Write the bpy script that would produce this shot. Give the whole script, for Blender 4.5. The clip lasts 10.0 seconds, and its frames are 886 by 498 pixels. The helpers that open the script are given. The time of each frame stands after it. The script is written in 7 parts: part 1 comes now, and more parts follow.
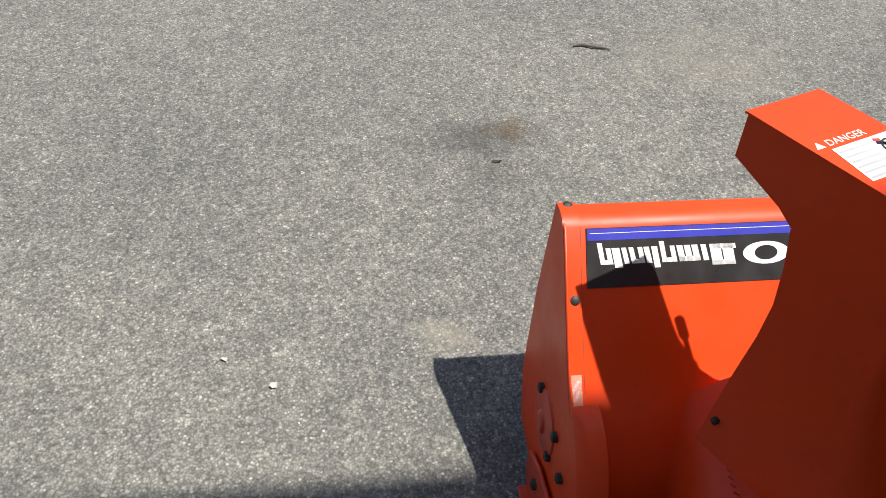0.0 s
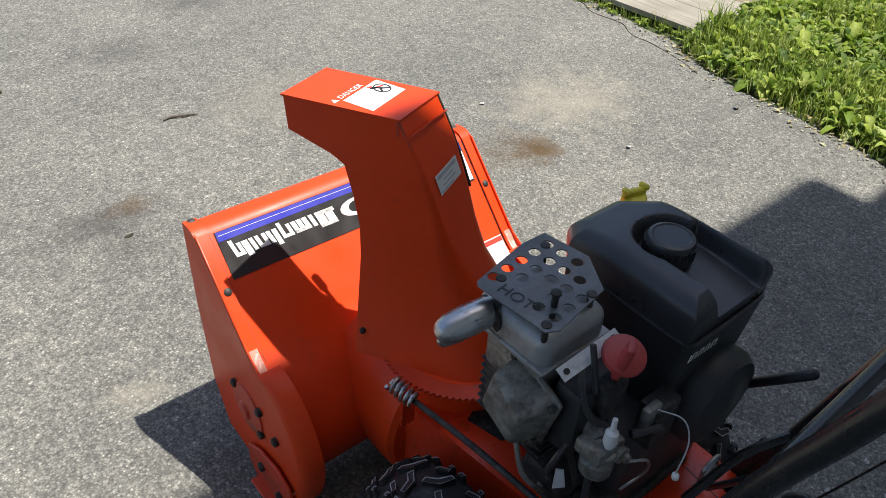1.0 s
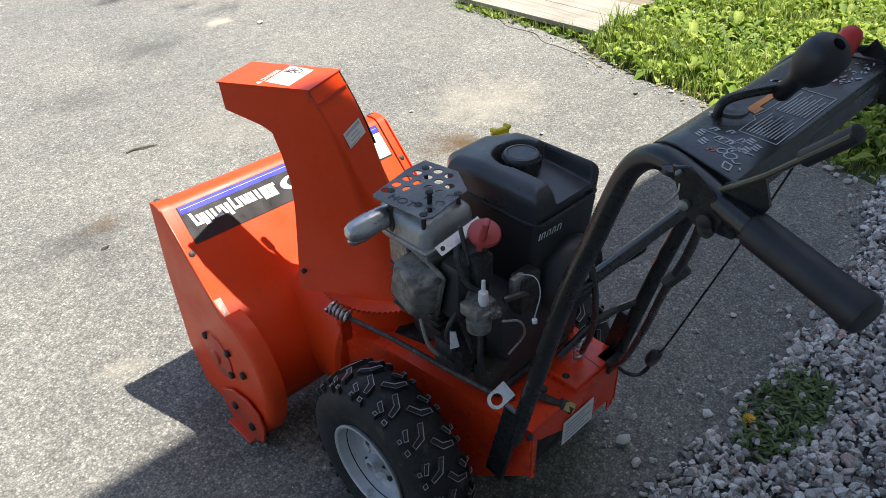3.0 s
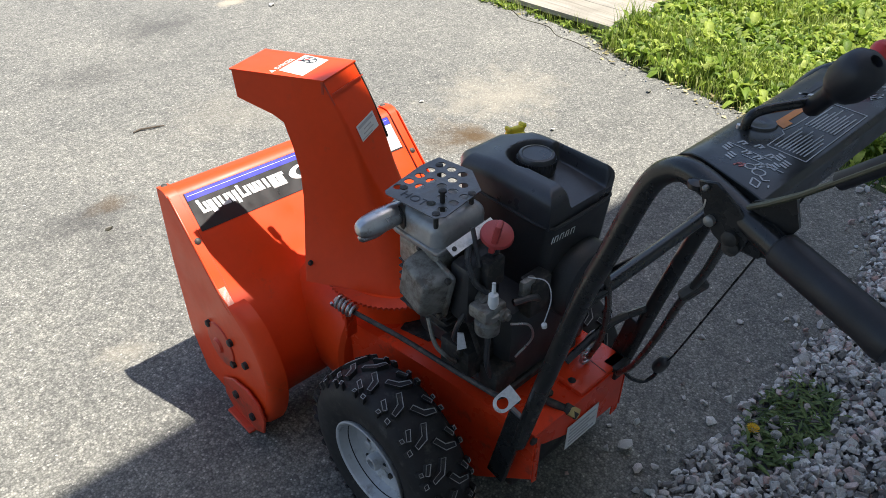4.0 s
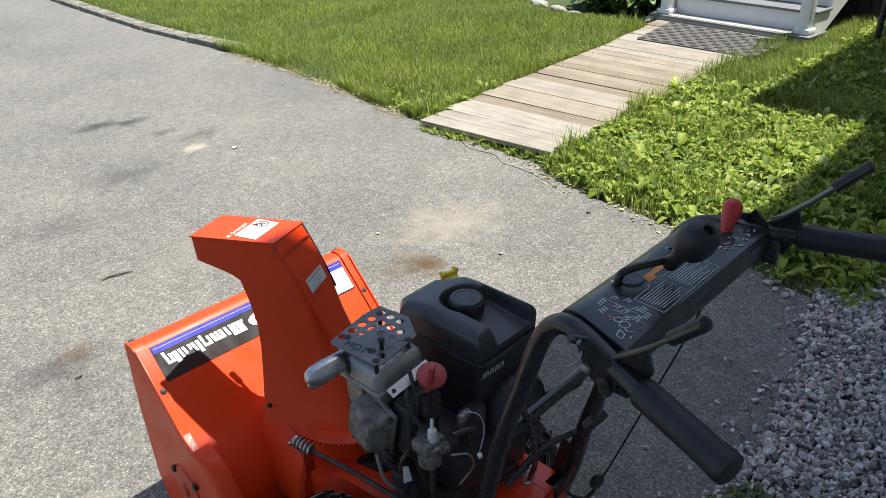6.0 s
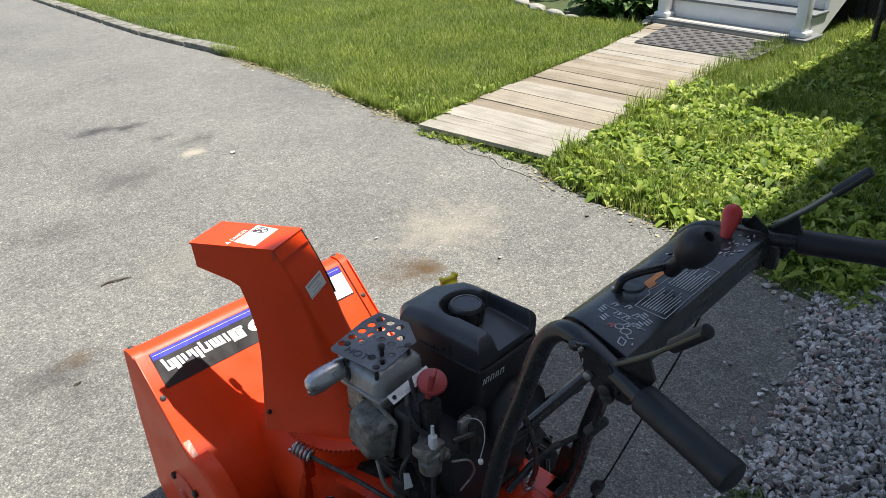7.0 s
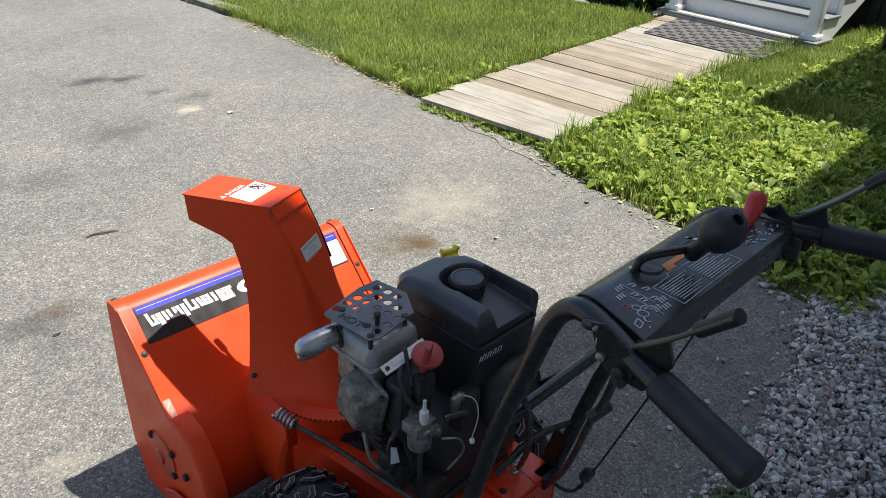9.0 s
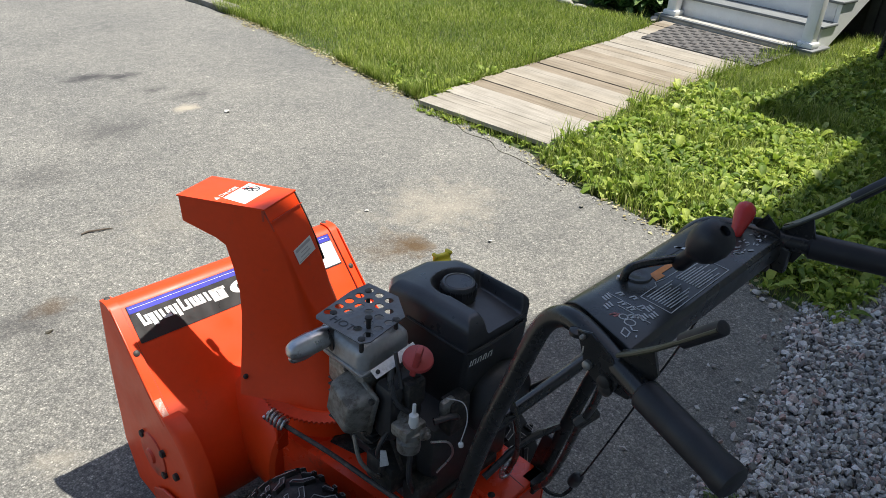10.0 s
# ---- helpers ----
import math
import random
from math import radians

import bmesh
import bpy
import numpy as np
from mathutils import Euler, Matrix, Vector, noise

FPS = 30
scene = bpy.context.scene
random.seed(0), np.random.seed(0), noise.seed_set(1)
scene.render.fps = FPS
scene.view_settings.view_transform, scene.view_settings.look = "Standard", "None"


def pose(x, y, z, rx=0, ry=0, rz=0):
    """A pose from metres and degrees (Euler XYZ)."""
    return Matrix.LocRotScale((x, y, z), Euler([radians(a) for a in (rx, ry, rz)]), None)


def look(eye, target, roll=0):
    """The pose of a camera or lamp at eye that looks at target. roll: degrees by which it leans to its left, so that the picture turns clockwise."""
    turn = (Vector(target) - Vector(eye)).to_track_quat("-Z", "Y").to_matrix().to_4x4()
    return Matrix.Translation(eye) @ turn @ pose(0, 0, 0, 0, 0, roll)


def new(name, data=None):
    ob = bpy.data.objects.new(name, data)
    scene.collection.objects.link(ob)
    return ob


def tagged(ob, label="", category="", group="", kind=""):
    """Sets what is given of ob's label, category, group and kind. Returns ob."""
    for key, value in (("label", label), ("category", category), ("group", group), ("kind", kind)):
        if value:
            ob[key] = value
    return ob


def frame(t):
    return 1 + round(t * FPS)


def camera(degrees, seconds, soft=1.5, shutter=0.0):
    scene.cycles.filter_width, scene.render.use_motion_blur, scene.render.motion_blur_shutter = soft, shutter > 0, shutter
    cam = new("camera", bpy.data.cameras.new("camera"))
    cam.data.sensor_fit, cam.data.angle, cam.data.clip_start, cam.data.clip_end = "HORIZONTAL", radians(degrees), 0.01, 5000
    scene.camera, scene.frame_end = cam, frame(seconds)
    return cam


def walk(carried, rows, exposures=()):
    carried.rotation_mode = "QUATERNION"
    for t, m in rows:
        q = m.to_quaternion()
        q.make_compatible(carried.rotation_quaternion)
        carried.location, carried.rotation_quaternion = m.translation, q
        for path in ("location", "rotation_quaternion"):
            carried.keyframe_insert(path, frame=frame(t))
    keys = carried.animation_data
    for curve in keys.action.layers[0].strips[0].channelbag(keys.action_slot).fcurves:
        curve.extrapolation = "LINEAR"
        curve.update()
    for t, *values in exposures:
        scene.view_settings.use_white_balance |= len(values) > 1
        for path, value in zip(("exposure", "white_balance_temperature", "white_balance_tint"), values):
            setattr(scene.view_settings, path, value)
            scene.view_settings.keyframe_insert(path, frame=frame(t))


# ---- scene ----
cam = camera(60.9, 10.0, soft=0.55)
PATH = [
    (0, (-0.664, -0.157, 1.38), (-0.442, 1.216, -0.057), 3.7),
    (0.1, (-0.684, -0.178, 1.384), (-0.356, 1.206, -0.022), 4.9),
    (0.3, (-0.698, -0.218, 1.387), (-0.131, 1.138, 0.03), 5.5),
    (0.5, (-0.706, -0.279, 1.403), (0.09, 0.991, 0.079), 5.6),
    (0.7, (-0.711, -0.352, 1.416), (0.266, 0.819, 0.122), 6.1),
    (1, (-0.719, -0.468, 1.444), (0.315, 0.703, 0.195), 3.3),
    (1.2, (-0.722, -0.562, 1.455), (0.305, 0.632, 0.222), 1.4),
    (1.5, (-0.724, -0.728, 1.458), (0.281, 0.492, 0.232), -0.4),
    (1.7, (-0.774, -0.813, 1.482), (0.225, 0.433, 0.278), -1.8),
    (2, (-0.897, -0.865, 1.502), (0.111, 0.381, 0.306), -2.9),
    (2.2, (-0.951, -0.872, 1.486), (0.065, 0.371, 0.293), -3.4),
    (2.5, (-0.942, -0.855, 1.485), (0.125, 0.36, 0.307), -3.0),
    (2.7, (-0.895, -0.853, 1.488), (0.218, 0.337, 0.328), -2.3),
    (3.8, (-0.886, -0.822, 1.481), (0.224, 0.33, 0.282), 0.1),
    (4, (-0.883, -0.816, 1.492), (0.226, 0.347, 0.302), 0.6),
    (4.2, (-0.892, -0.848, 1.559), (0.265, 0.325, 0.426), -0.0),
    (4.5, (-0.905, -0.899, 1.629), (0.295, 0.287, 0.556), -1.2),
    (4.7, (-0.901, -0.908, 1.629), (0.321, 0.286, 0.59), -1.6),
    (5, (-0.902, -0.923, 1.648), (0.345, 0.284, 0.653), -1.5),
    (5.5, (-0.909, -0.933, 1.647), (0.354, 0.289, 0.693), -0.7),
    (5.7, (-0.907, -0.94, 1.643), (0.357, 0.283, 0.69), -1.2),
    (6.8, (-0.905, -0.946, 1.644), (0.368, 0.28, 0.707), -1.9),
    (7, (-0.906, -0.939, 1.648), (0.369, 0.282, 0.708), -1.7),
    (7.5, (-0.901, -0.927, 1.638), (0.377, 0.289, 0.697), -1.3),
    (8, (-0.888, -0.904, 1.591), (0.384, 0.286, 0.608), 1.0),
    (8.5, (-0.893, -0.899, 1.596), (0.382, 0.285, 0.61), 2.0),
    (9, (-0.895, -0.887, 1.598), (0.384, 0.295, 0.615), 2.9),
    (9.5, (-0.894, -0.892, 1.606), (0.39, 0.285, 0.624), 3.5),
    (10, (-0.893, -0.895, 1.61), (0.394, 0.28, 0.629), 3.9),
]
walk(cam, [(t, look(eye, target, roll)) for t, eye, target, roll in PATH],
     exposures=[(0.0, 0.60), (0.5, 0.62), (0.8, 0.66), (1.2, 0.89), (1.7, 1.13), (2.5, 1.30), (4.0, 1.24), (5.0, 1.08), (7.5, 0.99), (10.0, 0.95)])

# ---- world and sun ----
SUN_FROM = Vector((0.30, -0.20, 1.0)).normalized()
world = bpy.data.worlds.new("sky")
scene.world = world
world.use_nodes = True
wn = world.node_tree
sky = wn.nodes.new("ShaderNodeTexSky")
sky.sky_type = "NISHITA"
sky.sun_disc = False
sky.sun_elevation = math.asin(SUN_FROM.z)
sky.sun_rotation = math.atan2(SUN_FROM.x, SUN_FROM.y)
sky.air_density, sky.dust_density, sky.ozone_density = 1.0, 1.5, 1.0
wn.links.new(sky.outputs["Color"], wn.nodes["Background"].inputs["Color"])
wn.nodes["Background"].inputs["Strength"].default_value = 0.098

sun_data = bpy.data.lights.new("sun", "SUN")
sun_data.energy = 4.2
sun_data.angle = radians(0.6)
sun_data.color = (1.0, 0.96, 0.89)
sun = new("sun", sun_data)
sun.matrix_world = look(SUN_FROM * 30, (0, 0, 0))


# ---- materials ----
def nodes_of(name):
    m = bpy.data.materials.new(name)
    m.use_nodes = True
    return m, m.node_tree, m.node_tree.nodes["Principled BSDF"]


def ramp(nt, source, stops):
    r = nt.nodes.new("ShaderNodeValToRGB")
    el = r.color_ramp.elements
    while len(el) < len(stops):
        el.new(0.5)
    for e, (p, c) in zip(el, stops):
        e.position = p
        e.color = (*c, 1) if len(c) == 3 else c
    nt.links.new(source, r.inputs["Fac"])
    return r.outputs["Color"]


def coords(nt):
    return nt.nodes.new("ShaderNodeTexCoord").outputs["Object"]


def noise_tex(nt, scale, detail=4, rough=0.55, vec=None):
    n = nt.nodes.new("ShaderNodeTexNoise")
    n.inputs["Scale"].default_value = scale
    n.inputs["Detail"].default_value = detail
    n.inputs["Roughness"].default_value = rough
    nt.links.new(vec or coords(nt), n.inputs["Vector"])
    return n.outputs["Fac"]


def mixed(nt, fac, a, b, mode="MIX"):
    n = nt.nodes.new("ShaderNodeMix")
    n.data_type = "RGBA"
    n.blend_type = mode
    for value, socket in ((fac, n.inputs[0]), (a, n.inputs[6]), (b, n.inputs[7])):
        if isinstance(value, (int, float)):
            socket.default_value = value
        elif isinstance(value, tuple):
            socket.default_value = (*value, 1)
        else:
            nt.links.new(value, socket)
    return n.outputs[2]


def bumped(nt, bsdf, height, strength, distance):
    b = nt.nodes.new("ShaderNodeBump")
    b.inputs["Strength"].default_value = strength
    b.inputs["Distance"].default_value = distance
    nt.links.new(height, b.inputs["Height"])
    nt.links.new(b.outputs["Normal"], bsdf.inputs["Normal"])


def surface(name, base, rough=0.5, metal=0.0, var=0.15, scale=8.0, fine=120.0, bump=0.15, dist=0.002, dirt=None, dirt_at=0.62, spec=0.5):
    """Base colour varied at two scales, with optional dirt patches, uneven gloss and fine relief."""
    m, nt, b = nodes_of(name)
    lo = tuple(c * (1 - var) for c in base)
    hi = tuple(min(1, c * (1 + var)) for c in base)
    big = noise_tex(nt, scale, 5)
    col = ramp(nt, big, [(0.3, lo), (0.7, hi)])
    small = noise_tex(nt, fine, 3)
    tint = ramp(nt, small, [(0.3, (1 - var,) * 3), (0.7, (1, 1, 1))])
    col = mixed(nt, 0.7, col, tint, "MULTIPLY")
    if dirt:
        patch = ramp(nt, noise_tex(nt, scale * 2.3, 6, 0.7), [(dirt_at - 0.08, (0, 0, 0)), (dirt_at + 0.1, (1, 1, 1))])
        col = mixed(nt, patch, col, dirt)
    nt.links.new(col, b.inputs["Base Color"])
    rr = ramp(nt, noise_tex(nt, scale * 1.7, 5), [(0.3, (max(0.03, rough - 0.09),) * 3), (0.7, (min(1, rough + 0.1),) * 3)])
    nt.links.new(rr, b.inputs["Roughness"])
    b.inputs["Metallic"].default_value = metal
    b.inputs["Specular IOR Level"].default_value = spec
    if bump:
        bumped(nt, b, small, bump, dist)
    return m


def asphalt_material():
    m, nt, b = nodes_of("asphalt")
    co = coords(nt)
    v = nt.nodes.new("ShaderNodeTexVoronoi")
    v.inputs["Scale"].default_value = 190
    nt.links.new(co, v.inputs["Vector"])
    sep = nt.nodes.new("ShaderNodeSeparateColor")
    nt.links.new(v.outputs["Color"], sep.inputs[0])
    chips = ramp(nt, sep.outputs[0], [(0.0, (0.155, 0.152, 0.145)), (0.35, (0.198, 0.195, 0.186)), (0.7, (0.242, 0.237, 0.226)), (0.93, (0.280, 0.275, 0.262)), (1.0, (0.42, 0.405, 0.385))])
    gaps = ramp(nt, v.outputs["Distance"], [(0.30, (1, 1, 1)), (0.75, (0.62, 0.62, 0.62))])
    col = mixed(nt, 1.0, chips, gaps, "MULTIPLY")
    big = ramp(nt, noise_tex(nt, 0.9, 6, 0.6, co), [(0.3, (0.78, 0.78, 0.78)), (0.7, (1.12, 1.10, 1.06))])
    col = mixed(nt, 1.0, col, big, "MULTIPLY")
    clump = ramp(nt, noise_tex(nt, 70, 3, 0.7, co), [(0.34, (0.80, 0.80, 0.80)), (0.66, (1.17, 1.16, 1.15))])
    col = mixed(nt, 1.0, col, clump, "MULTIPLY")
    v2 = nt.nodes.new("ShaderNodeTexVoronoi")
    v2.inputs["Scale"].default_value = 95
    nt.links.new(co, v2.inputs["Vector"])
    sep2 = nt.nodes.new("ShaderNodeSeparateColor")
    nt.links.new(v2.outputs["Color"], sep2.inputs[0])
    coarse = ramp(nt, sep2.outputs[1], [(0.0, (0.66, 0.66, 0.67)), (0.5, (0.98, 0.98, 0.98)), (0.9, (1.18, 1.17, 1.15)), (1.0, (1.75, 1.72, 1.66))])
    col = mixed(nt, 0.55, col, coarse, "MULTIPLY")
    mid = ramp(nt, noise_tex(nt, 14, 5, 0.6, co), [(0.3, (0.82, 0.82, 0.83)), (0.7, (1.12, 1.12, 1.1))])
    col = mixed(nt, 1.0, col, mid, "MULTIPLY")
    col = mixed(nt, 1.0, col, (0.992, 1.0, 0.962), "MULTIPLY")
    nt.links.new(col, b.inputs["Base Color"])
    b.inputs["Roughness"].default_value = 0.85
    b.inputs["Specular IOR Level"].default_value = 0.3
    h = nt.nodes.new("ShaderNodeMath")
    h.operation = "SUBTRACT"
    nt.links.new(noise_tex(nt, 60, 4, 0.6, co), h.inputs[0])
    nt.links.new(v.outputs["Distance"], h.inputs[1])
    bumped(nt, b, h.outputs[0], 0.40, 0.003)
    return m, nt, b, col


def wood_material():
    m, nt, b = nodes_of("weathered_wood")
    co = coords(nt)
    mp = nt.nodes.new("ShaderNodeMapping")
    mp.inputs["Scale"].default_value = (60, 2.2, 60)
    nt.links.new(co, mp.inputs["Vector"])
    grain = noise_tex(nt, 1.0, 6, 0.65, mp.outputs["Vector"])
    info = nt.nodes.new("ShaderNodeObjectInfo")
    plank = ramp(nt, info.outputs["Random"], [(0.0, (0.235, 0.195, 0.140)), (0.3, (0.315, 0.275, 0.212)), (0.65, (0.325, 0.30, 0.25)), (1.0, (0.375, 0.352, 0.305))])
    dark = ramp(nt, grain, [(0.30, (0.66, 0.64, 0.61)), (0.52, (0.97, 0.97, 0.97))])
    col = mixed(nt, 1.0, plank, dark, "MULTIPLY")
    mp2 = nt.nodes.new("ShaderNodeMapping")
    mp2.inputs["Scale"].default_value = (34, 0.9, 34)
    nt.links.new(co, mp2.inputs["Vector"])
    check = ramp(nt, noise_tex(nt, 1.0, 4, 0.6, mp2.outputs["Vector"]), [(0.455, (1, 1, 1)), (0.49, (0.45, 0.42, 0.38)), (0.51, (0.45, 0.42, 0.38)), (0.545, (1, 1, 1))])
    col = mixed(nt, 0.30, col, check, "MULTIPLY")
    stain = ramp(nt, noise_tex(nt, 5, 5, 0.6, co), [(0.3, (0.8, 0.78, 0.75)), (0.7, (1.08, 1.06, 1.04))])
    col = mixed(nt, 1.0, col, stain, "MULTIPLY")
    nt.links.new(col, b.inputs["Base Color"])
    b.inputs["Roughness"].default_value = 0.8
    bumped(nt, b, grain, 0.4, 0.003)
    return m


def leaf_material(name, stops, rough=0.45, trans=0.25):
    m, nt, b = nodes_of(name)
    geo = nt.nodes.new("ShaderNodeNewGeometry")
    col = ramp(nt, geo.outputs["Random Per Island"], stops)
    patch = ramp(nt, noise_tex(nt, 1.6, 5, 0.6), [(0.3, (0.66, 0.74, 0.60)), (0.5, (0.95, 0.97, 0.9)), (0.7, (1.18, 1.15, 1.05))])
    col = mixed(nt, 1.0, col, patch, "MULTIPLY")
    vein = ramp(nt, noise_tex(nt, 90, 3), [(0.3, (0.80, 0.82, 0.75)), (0.7, (1.10, 1.10, 1.08))])
    col = mixed(nt, 1.0, col, vein, "MULTIPLY")
    nt.links.new(col, b.inputs["Base Color"])
    b.inputs["Specular IOR Level"].default_value = 0.35
    b.inputs["Roughness"].default_value = rough
    bumped(nt, b, noise_tex(nt, 55, 4), 0.5, 0.006)
    t = nt.nodes.new("ShaderNodeBsdfTranslucent")
    nt.links.new(col, t.inputs["Color"])
    mx = nt.nodes.new("ShaderNodeMixShader")
    mx.inputs[0].default_value = trans
    nt.links.new(b.outputs[0], mx.inputs[1])
    nt.links.new(t.outputs[0], mx.inputs[2])
    nt.links.new(mx.outputs[0], nt.nodes["Material Output"].inputs["Surface"])
    return m


def stone_material(name, stops):
    m, nt, b = nodes_of(name)
    geo = nt.nodes.new("ShaderNodeNewGeometry")
    col = ramp(nt, geo.outputs["Random Per Island"], stops)
    fleck = ramp(nt, noise_tex(nt, 260, 3), [(0.3, (0.75, 0.75, 0.75)), (0.7, (1.12, 1.12, 1.12))])
    col = mixed(nt, 1.0, col, fleck, "MULTIPLY")
    nt.links.new(col, b.inputs["Base Color"])
    b.inputs["Roughness"].default_value = 0.85
    bumped(nt, b, noise_tex(nt, 180, 4), 0.4, 0.002)
    return m


ASPHALT, asphalt_nt, asphalt_b, asphalt_col = asphalt_material()
RED = surface("red_paint", (0.82, 0.062, 0.008), 0.40, 0.0, 0.07, 5, 60, 0.04, 0.001, (0.45, 0.07, 0.03), 0.72, 0.32)
FRAME_RED = surface("frame_red_paint", (0.80, 0.052, 0.011), 0.30, 0.0, 0.10, 6, 70, 0.05, 0.001, (0.26, 0.05, 0.03), 0.66, 0.5)
RED_WORN = surface("worn_red_paint", (0.68, 0.06, 0.02), 0.42, 0.0, 0.14, 7, 90, 0.10, 0.001, (0.30, 0.07, 0.04), 0.60)
SCUFF = surface("scuffed_paint", (0.72, 0.30, 0.22), 0.5, 0.0, 0.2, 30, 140, 0.1, 0.001, (0.8, 0.75, 0.7), 0.6)
BLACK = surface("black_plastic", (0.048, 0.048, 0.051), 0.33, 0.0, 0.25, 9, 300, 0.10, 0.0006, (0.05, 0.048, 0.045), 0.6)
SHROUD = surface("black_shroud", (0.036, 0.036, 0.037), 0.50, 0.0, 0.3, 9, 250, 0.12, 0.0008, (0.04, 0.035, 0.03), 0.64)
TUBE = surface("black_tube_paint", (0.021, 0.021, 0.020), 0.27, 0.0, 0.3, 14, 200, 0.08, 0.0006, (0.05, 0.04, 0.03), 0.68)
# olive base colour imitates the grass reflected in the black levers
LEVER_REFLECTION = surface("lever_reflection", (0.058, 0.060, 0.036), 0.34, 0.0, 0.3, 14, 200, 0.10, 0.0006, (0.03, 0.028, 0.02), 0.62)
GRIP = surface("grip_rubber", (0.014, 0.014, 0.017), 0.5, 0.0, 0.25, 20, 350, 0.15, 0.0006)
PANEL = surface("panel_plastic", (0.026, 0.027, 0.026), 0.30, 0.0, 0.2, 10, 400, 0.12, 0.0005, (0.05, 0.05, 0.045), 0.64)
RUBBER = surface("tyre_rubber", (0.016, 0.015, 0.015), 0.72, 0.0, 0.3, 12, 150, 0.2, 0.001, (0.06, 0.055, 0.05), 0.62)
LUG_EDGE = surface("worn_lug_rubber", (0.30, 0.29, 0.28), 0.75, 0.0, 0.35, 40, 200, 0.2, 0.001)
RIM = surface("rim_paint", (0.50, 0.51, 0.52), 0.40, 0.20, 0.12, 10, 120, 0.06, 0.0008, (0.22, 0.20, 0.18), 0.62)
STEEL = surface("bare_steel", (0.55, 0.55, 0.55), 0.32, 0.9, 0.15, 18, 160, 0.08, 0.0006, (0.25, 0.20, 0.16), 0.62)
ZINC = surface("zinc_plate", (0.78, 0.79, 0.80), 0.38, 0.45, 0.15, 20, 160, 0.06, 0.0005, (0.35, 0.33, 0.30), 0.64)
ALUM = surface("cast_aluminium", (0.30, 0.295, 0.27), 0.5, 0.55, 0.25, 14, 110, 0.2, 0.001, (0.12, 0.10, 0.08), 0.55)
COVER = surface("dusty_cover", (0.27, 0.262, 0.235), 0.6, 0.15, 0.3, 16, 90, 0.25, 0.0012, (0.10, 0.085, 0.07), 0.52)
MUFFLER = surface("heat_stained_steel", (0.42, 0.42, 0.415), 0.48, 0.45, 0.2, 12, 90, 0.1, 0.0008, (0.27, 0.23, 0.19), 0.60)
GUARD = surface("guard_paint", (0.17, 0.17, 0.172), 0.45, 0.2, 0.3, 16, 160, 0.1, 0.0006, (0.14, 0.12, 0.10), 0.60)
DARK = surface("grimy_metal", (0.042, 0.040, 0.037), 0.6, 0.3, 0.4, 20, 120, 0.2, 0.001, (0.10, 0.085, 0.07), 0.58)
CHOKE = surface("red_plastic", (0.42, 0.05, 0.045), 0.45, 0.0, 0.12, 20, 200, 0.06, 0.0004)
LEVER_RED = surface("red_knob_plastic", (0.55, 0.035, 0.03), 0.35, 0.0, 0.08, 20, 200, 0.04, 0.0004)
YELLOW = surface("yellow_plastic", (0.80, 0.66, 0.05), 0.45, 0.0, 0.12, 20, 200, 0.05, 0.0004, (0.2, 0.15, 0.02), 0.66)
WHITE_INK = surface("white_ink", (0.80, 0.80, 0.78), 0.45, 0.0, 0.06, 20, 200, 0.0)
GREY_INK = surface("grey_ink", (0.45, 0.45, 0.45), 0.5, 0.0, 0.1, 20, 200, 0.0)
BLACK_INK = surface("black_decal", (0.025, 0.023, 0.023), 0.35, 0.0, 0.15, 14, 200, 0.0)
BLUE_INK = surface("blue_decal", (0.045, 0.05, 0.42), 0.35, 0.0, 0.12, 14, 200, 0.0)
ORANGE_INK = surface("orange_decal", (0.75, 0.24, 0.03), 0.45, 0.0, 0.1, 20, 200, 0.0)
FADED_RED = surface("faded_red_print", (0.42, 0.13, 0.12), 0.5, 0.0, 0.15, 20, 200, 0.0)
RED_INK = surface("red_decal", (0.60, 0.05, 0.03), 0.45, 0.0, 0.1, 20, 200, 0.0)
DECAL_WHITE = surface("white_decal", (0.74, 0.74, 0.72), 0.4, 0.0, 0.08, 18, 160, 0.0, 0.001, (0.5, 0.47, 0.42), 0.68)
BRASS = surface("brass", (0.55, 0.42, 0.18), 0.4, 0.9, 0.15, 30, 160, 0.05, 0.0004)
WOOD = wood_material()
WHITE_PAINT = surface("white_paint", (0.80, 0.80, 0.78), 0.5, 0.0, 0.06, 4, 60, 0.06, 0.001, (0.55, 0.53, 0.48), 0.70)
GREY_PAINT = surface("grey_deck_paint", (0.17, 0.18, 0.18), 0.6, 0.0, 0.12, 6, 90, 0.08, 0.001, (0.35, 0.34, 0.32), 0.68)
MAT_DARK = surface("dark_mat_rubber", (0.022, 0.021, 0.02), 0.8, 0.0, 0.25, 10, 120, 0.25, 0.002)
MAT = surface("mat_rubber", (0.095, 0.09, 0.086), 0.8, 0.0, 0.25, 10, 120, 0.25, 0.002, (0.14, 0.12, 0.10), 0.6)
KERB = surface("kerb_concrete", (0.25, 0.235, 0.20), 0.9, 0.0, 0.35, 6, 70, 0.5, 0.006, (0.10, 0.10, 0.06), 0.52)
PALE_STONE = surface("pale_stone", (0.37, 0.355, 0.31), 0.9, 0.0, 0.25, 9, 80, 0.4, 0.005, (0.22, 0.21, 0.15), 0.6)
LOOSE_STONE = surface("loose_stone", (0.56, 0.54, 0.50), 0.88, 0.0, 0.22, 40, 200, 0.4, 0.002, (0.34, 0.32, 0.29), 0.58)
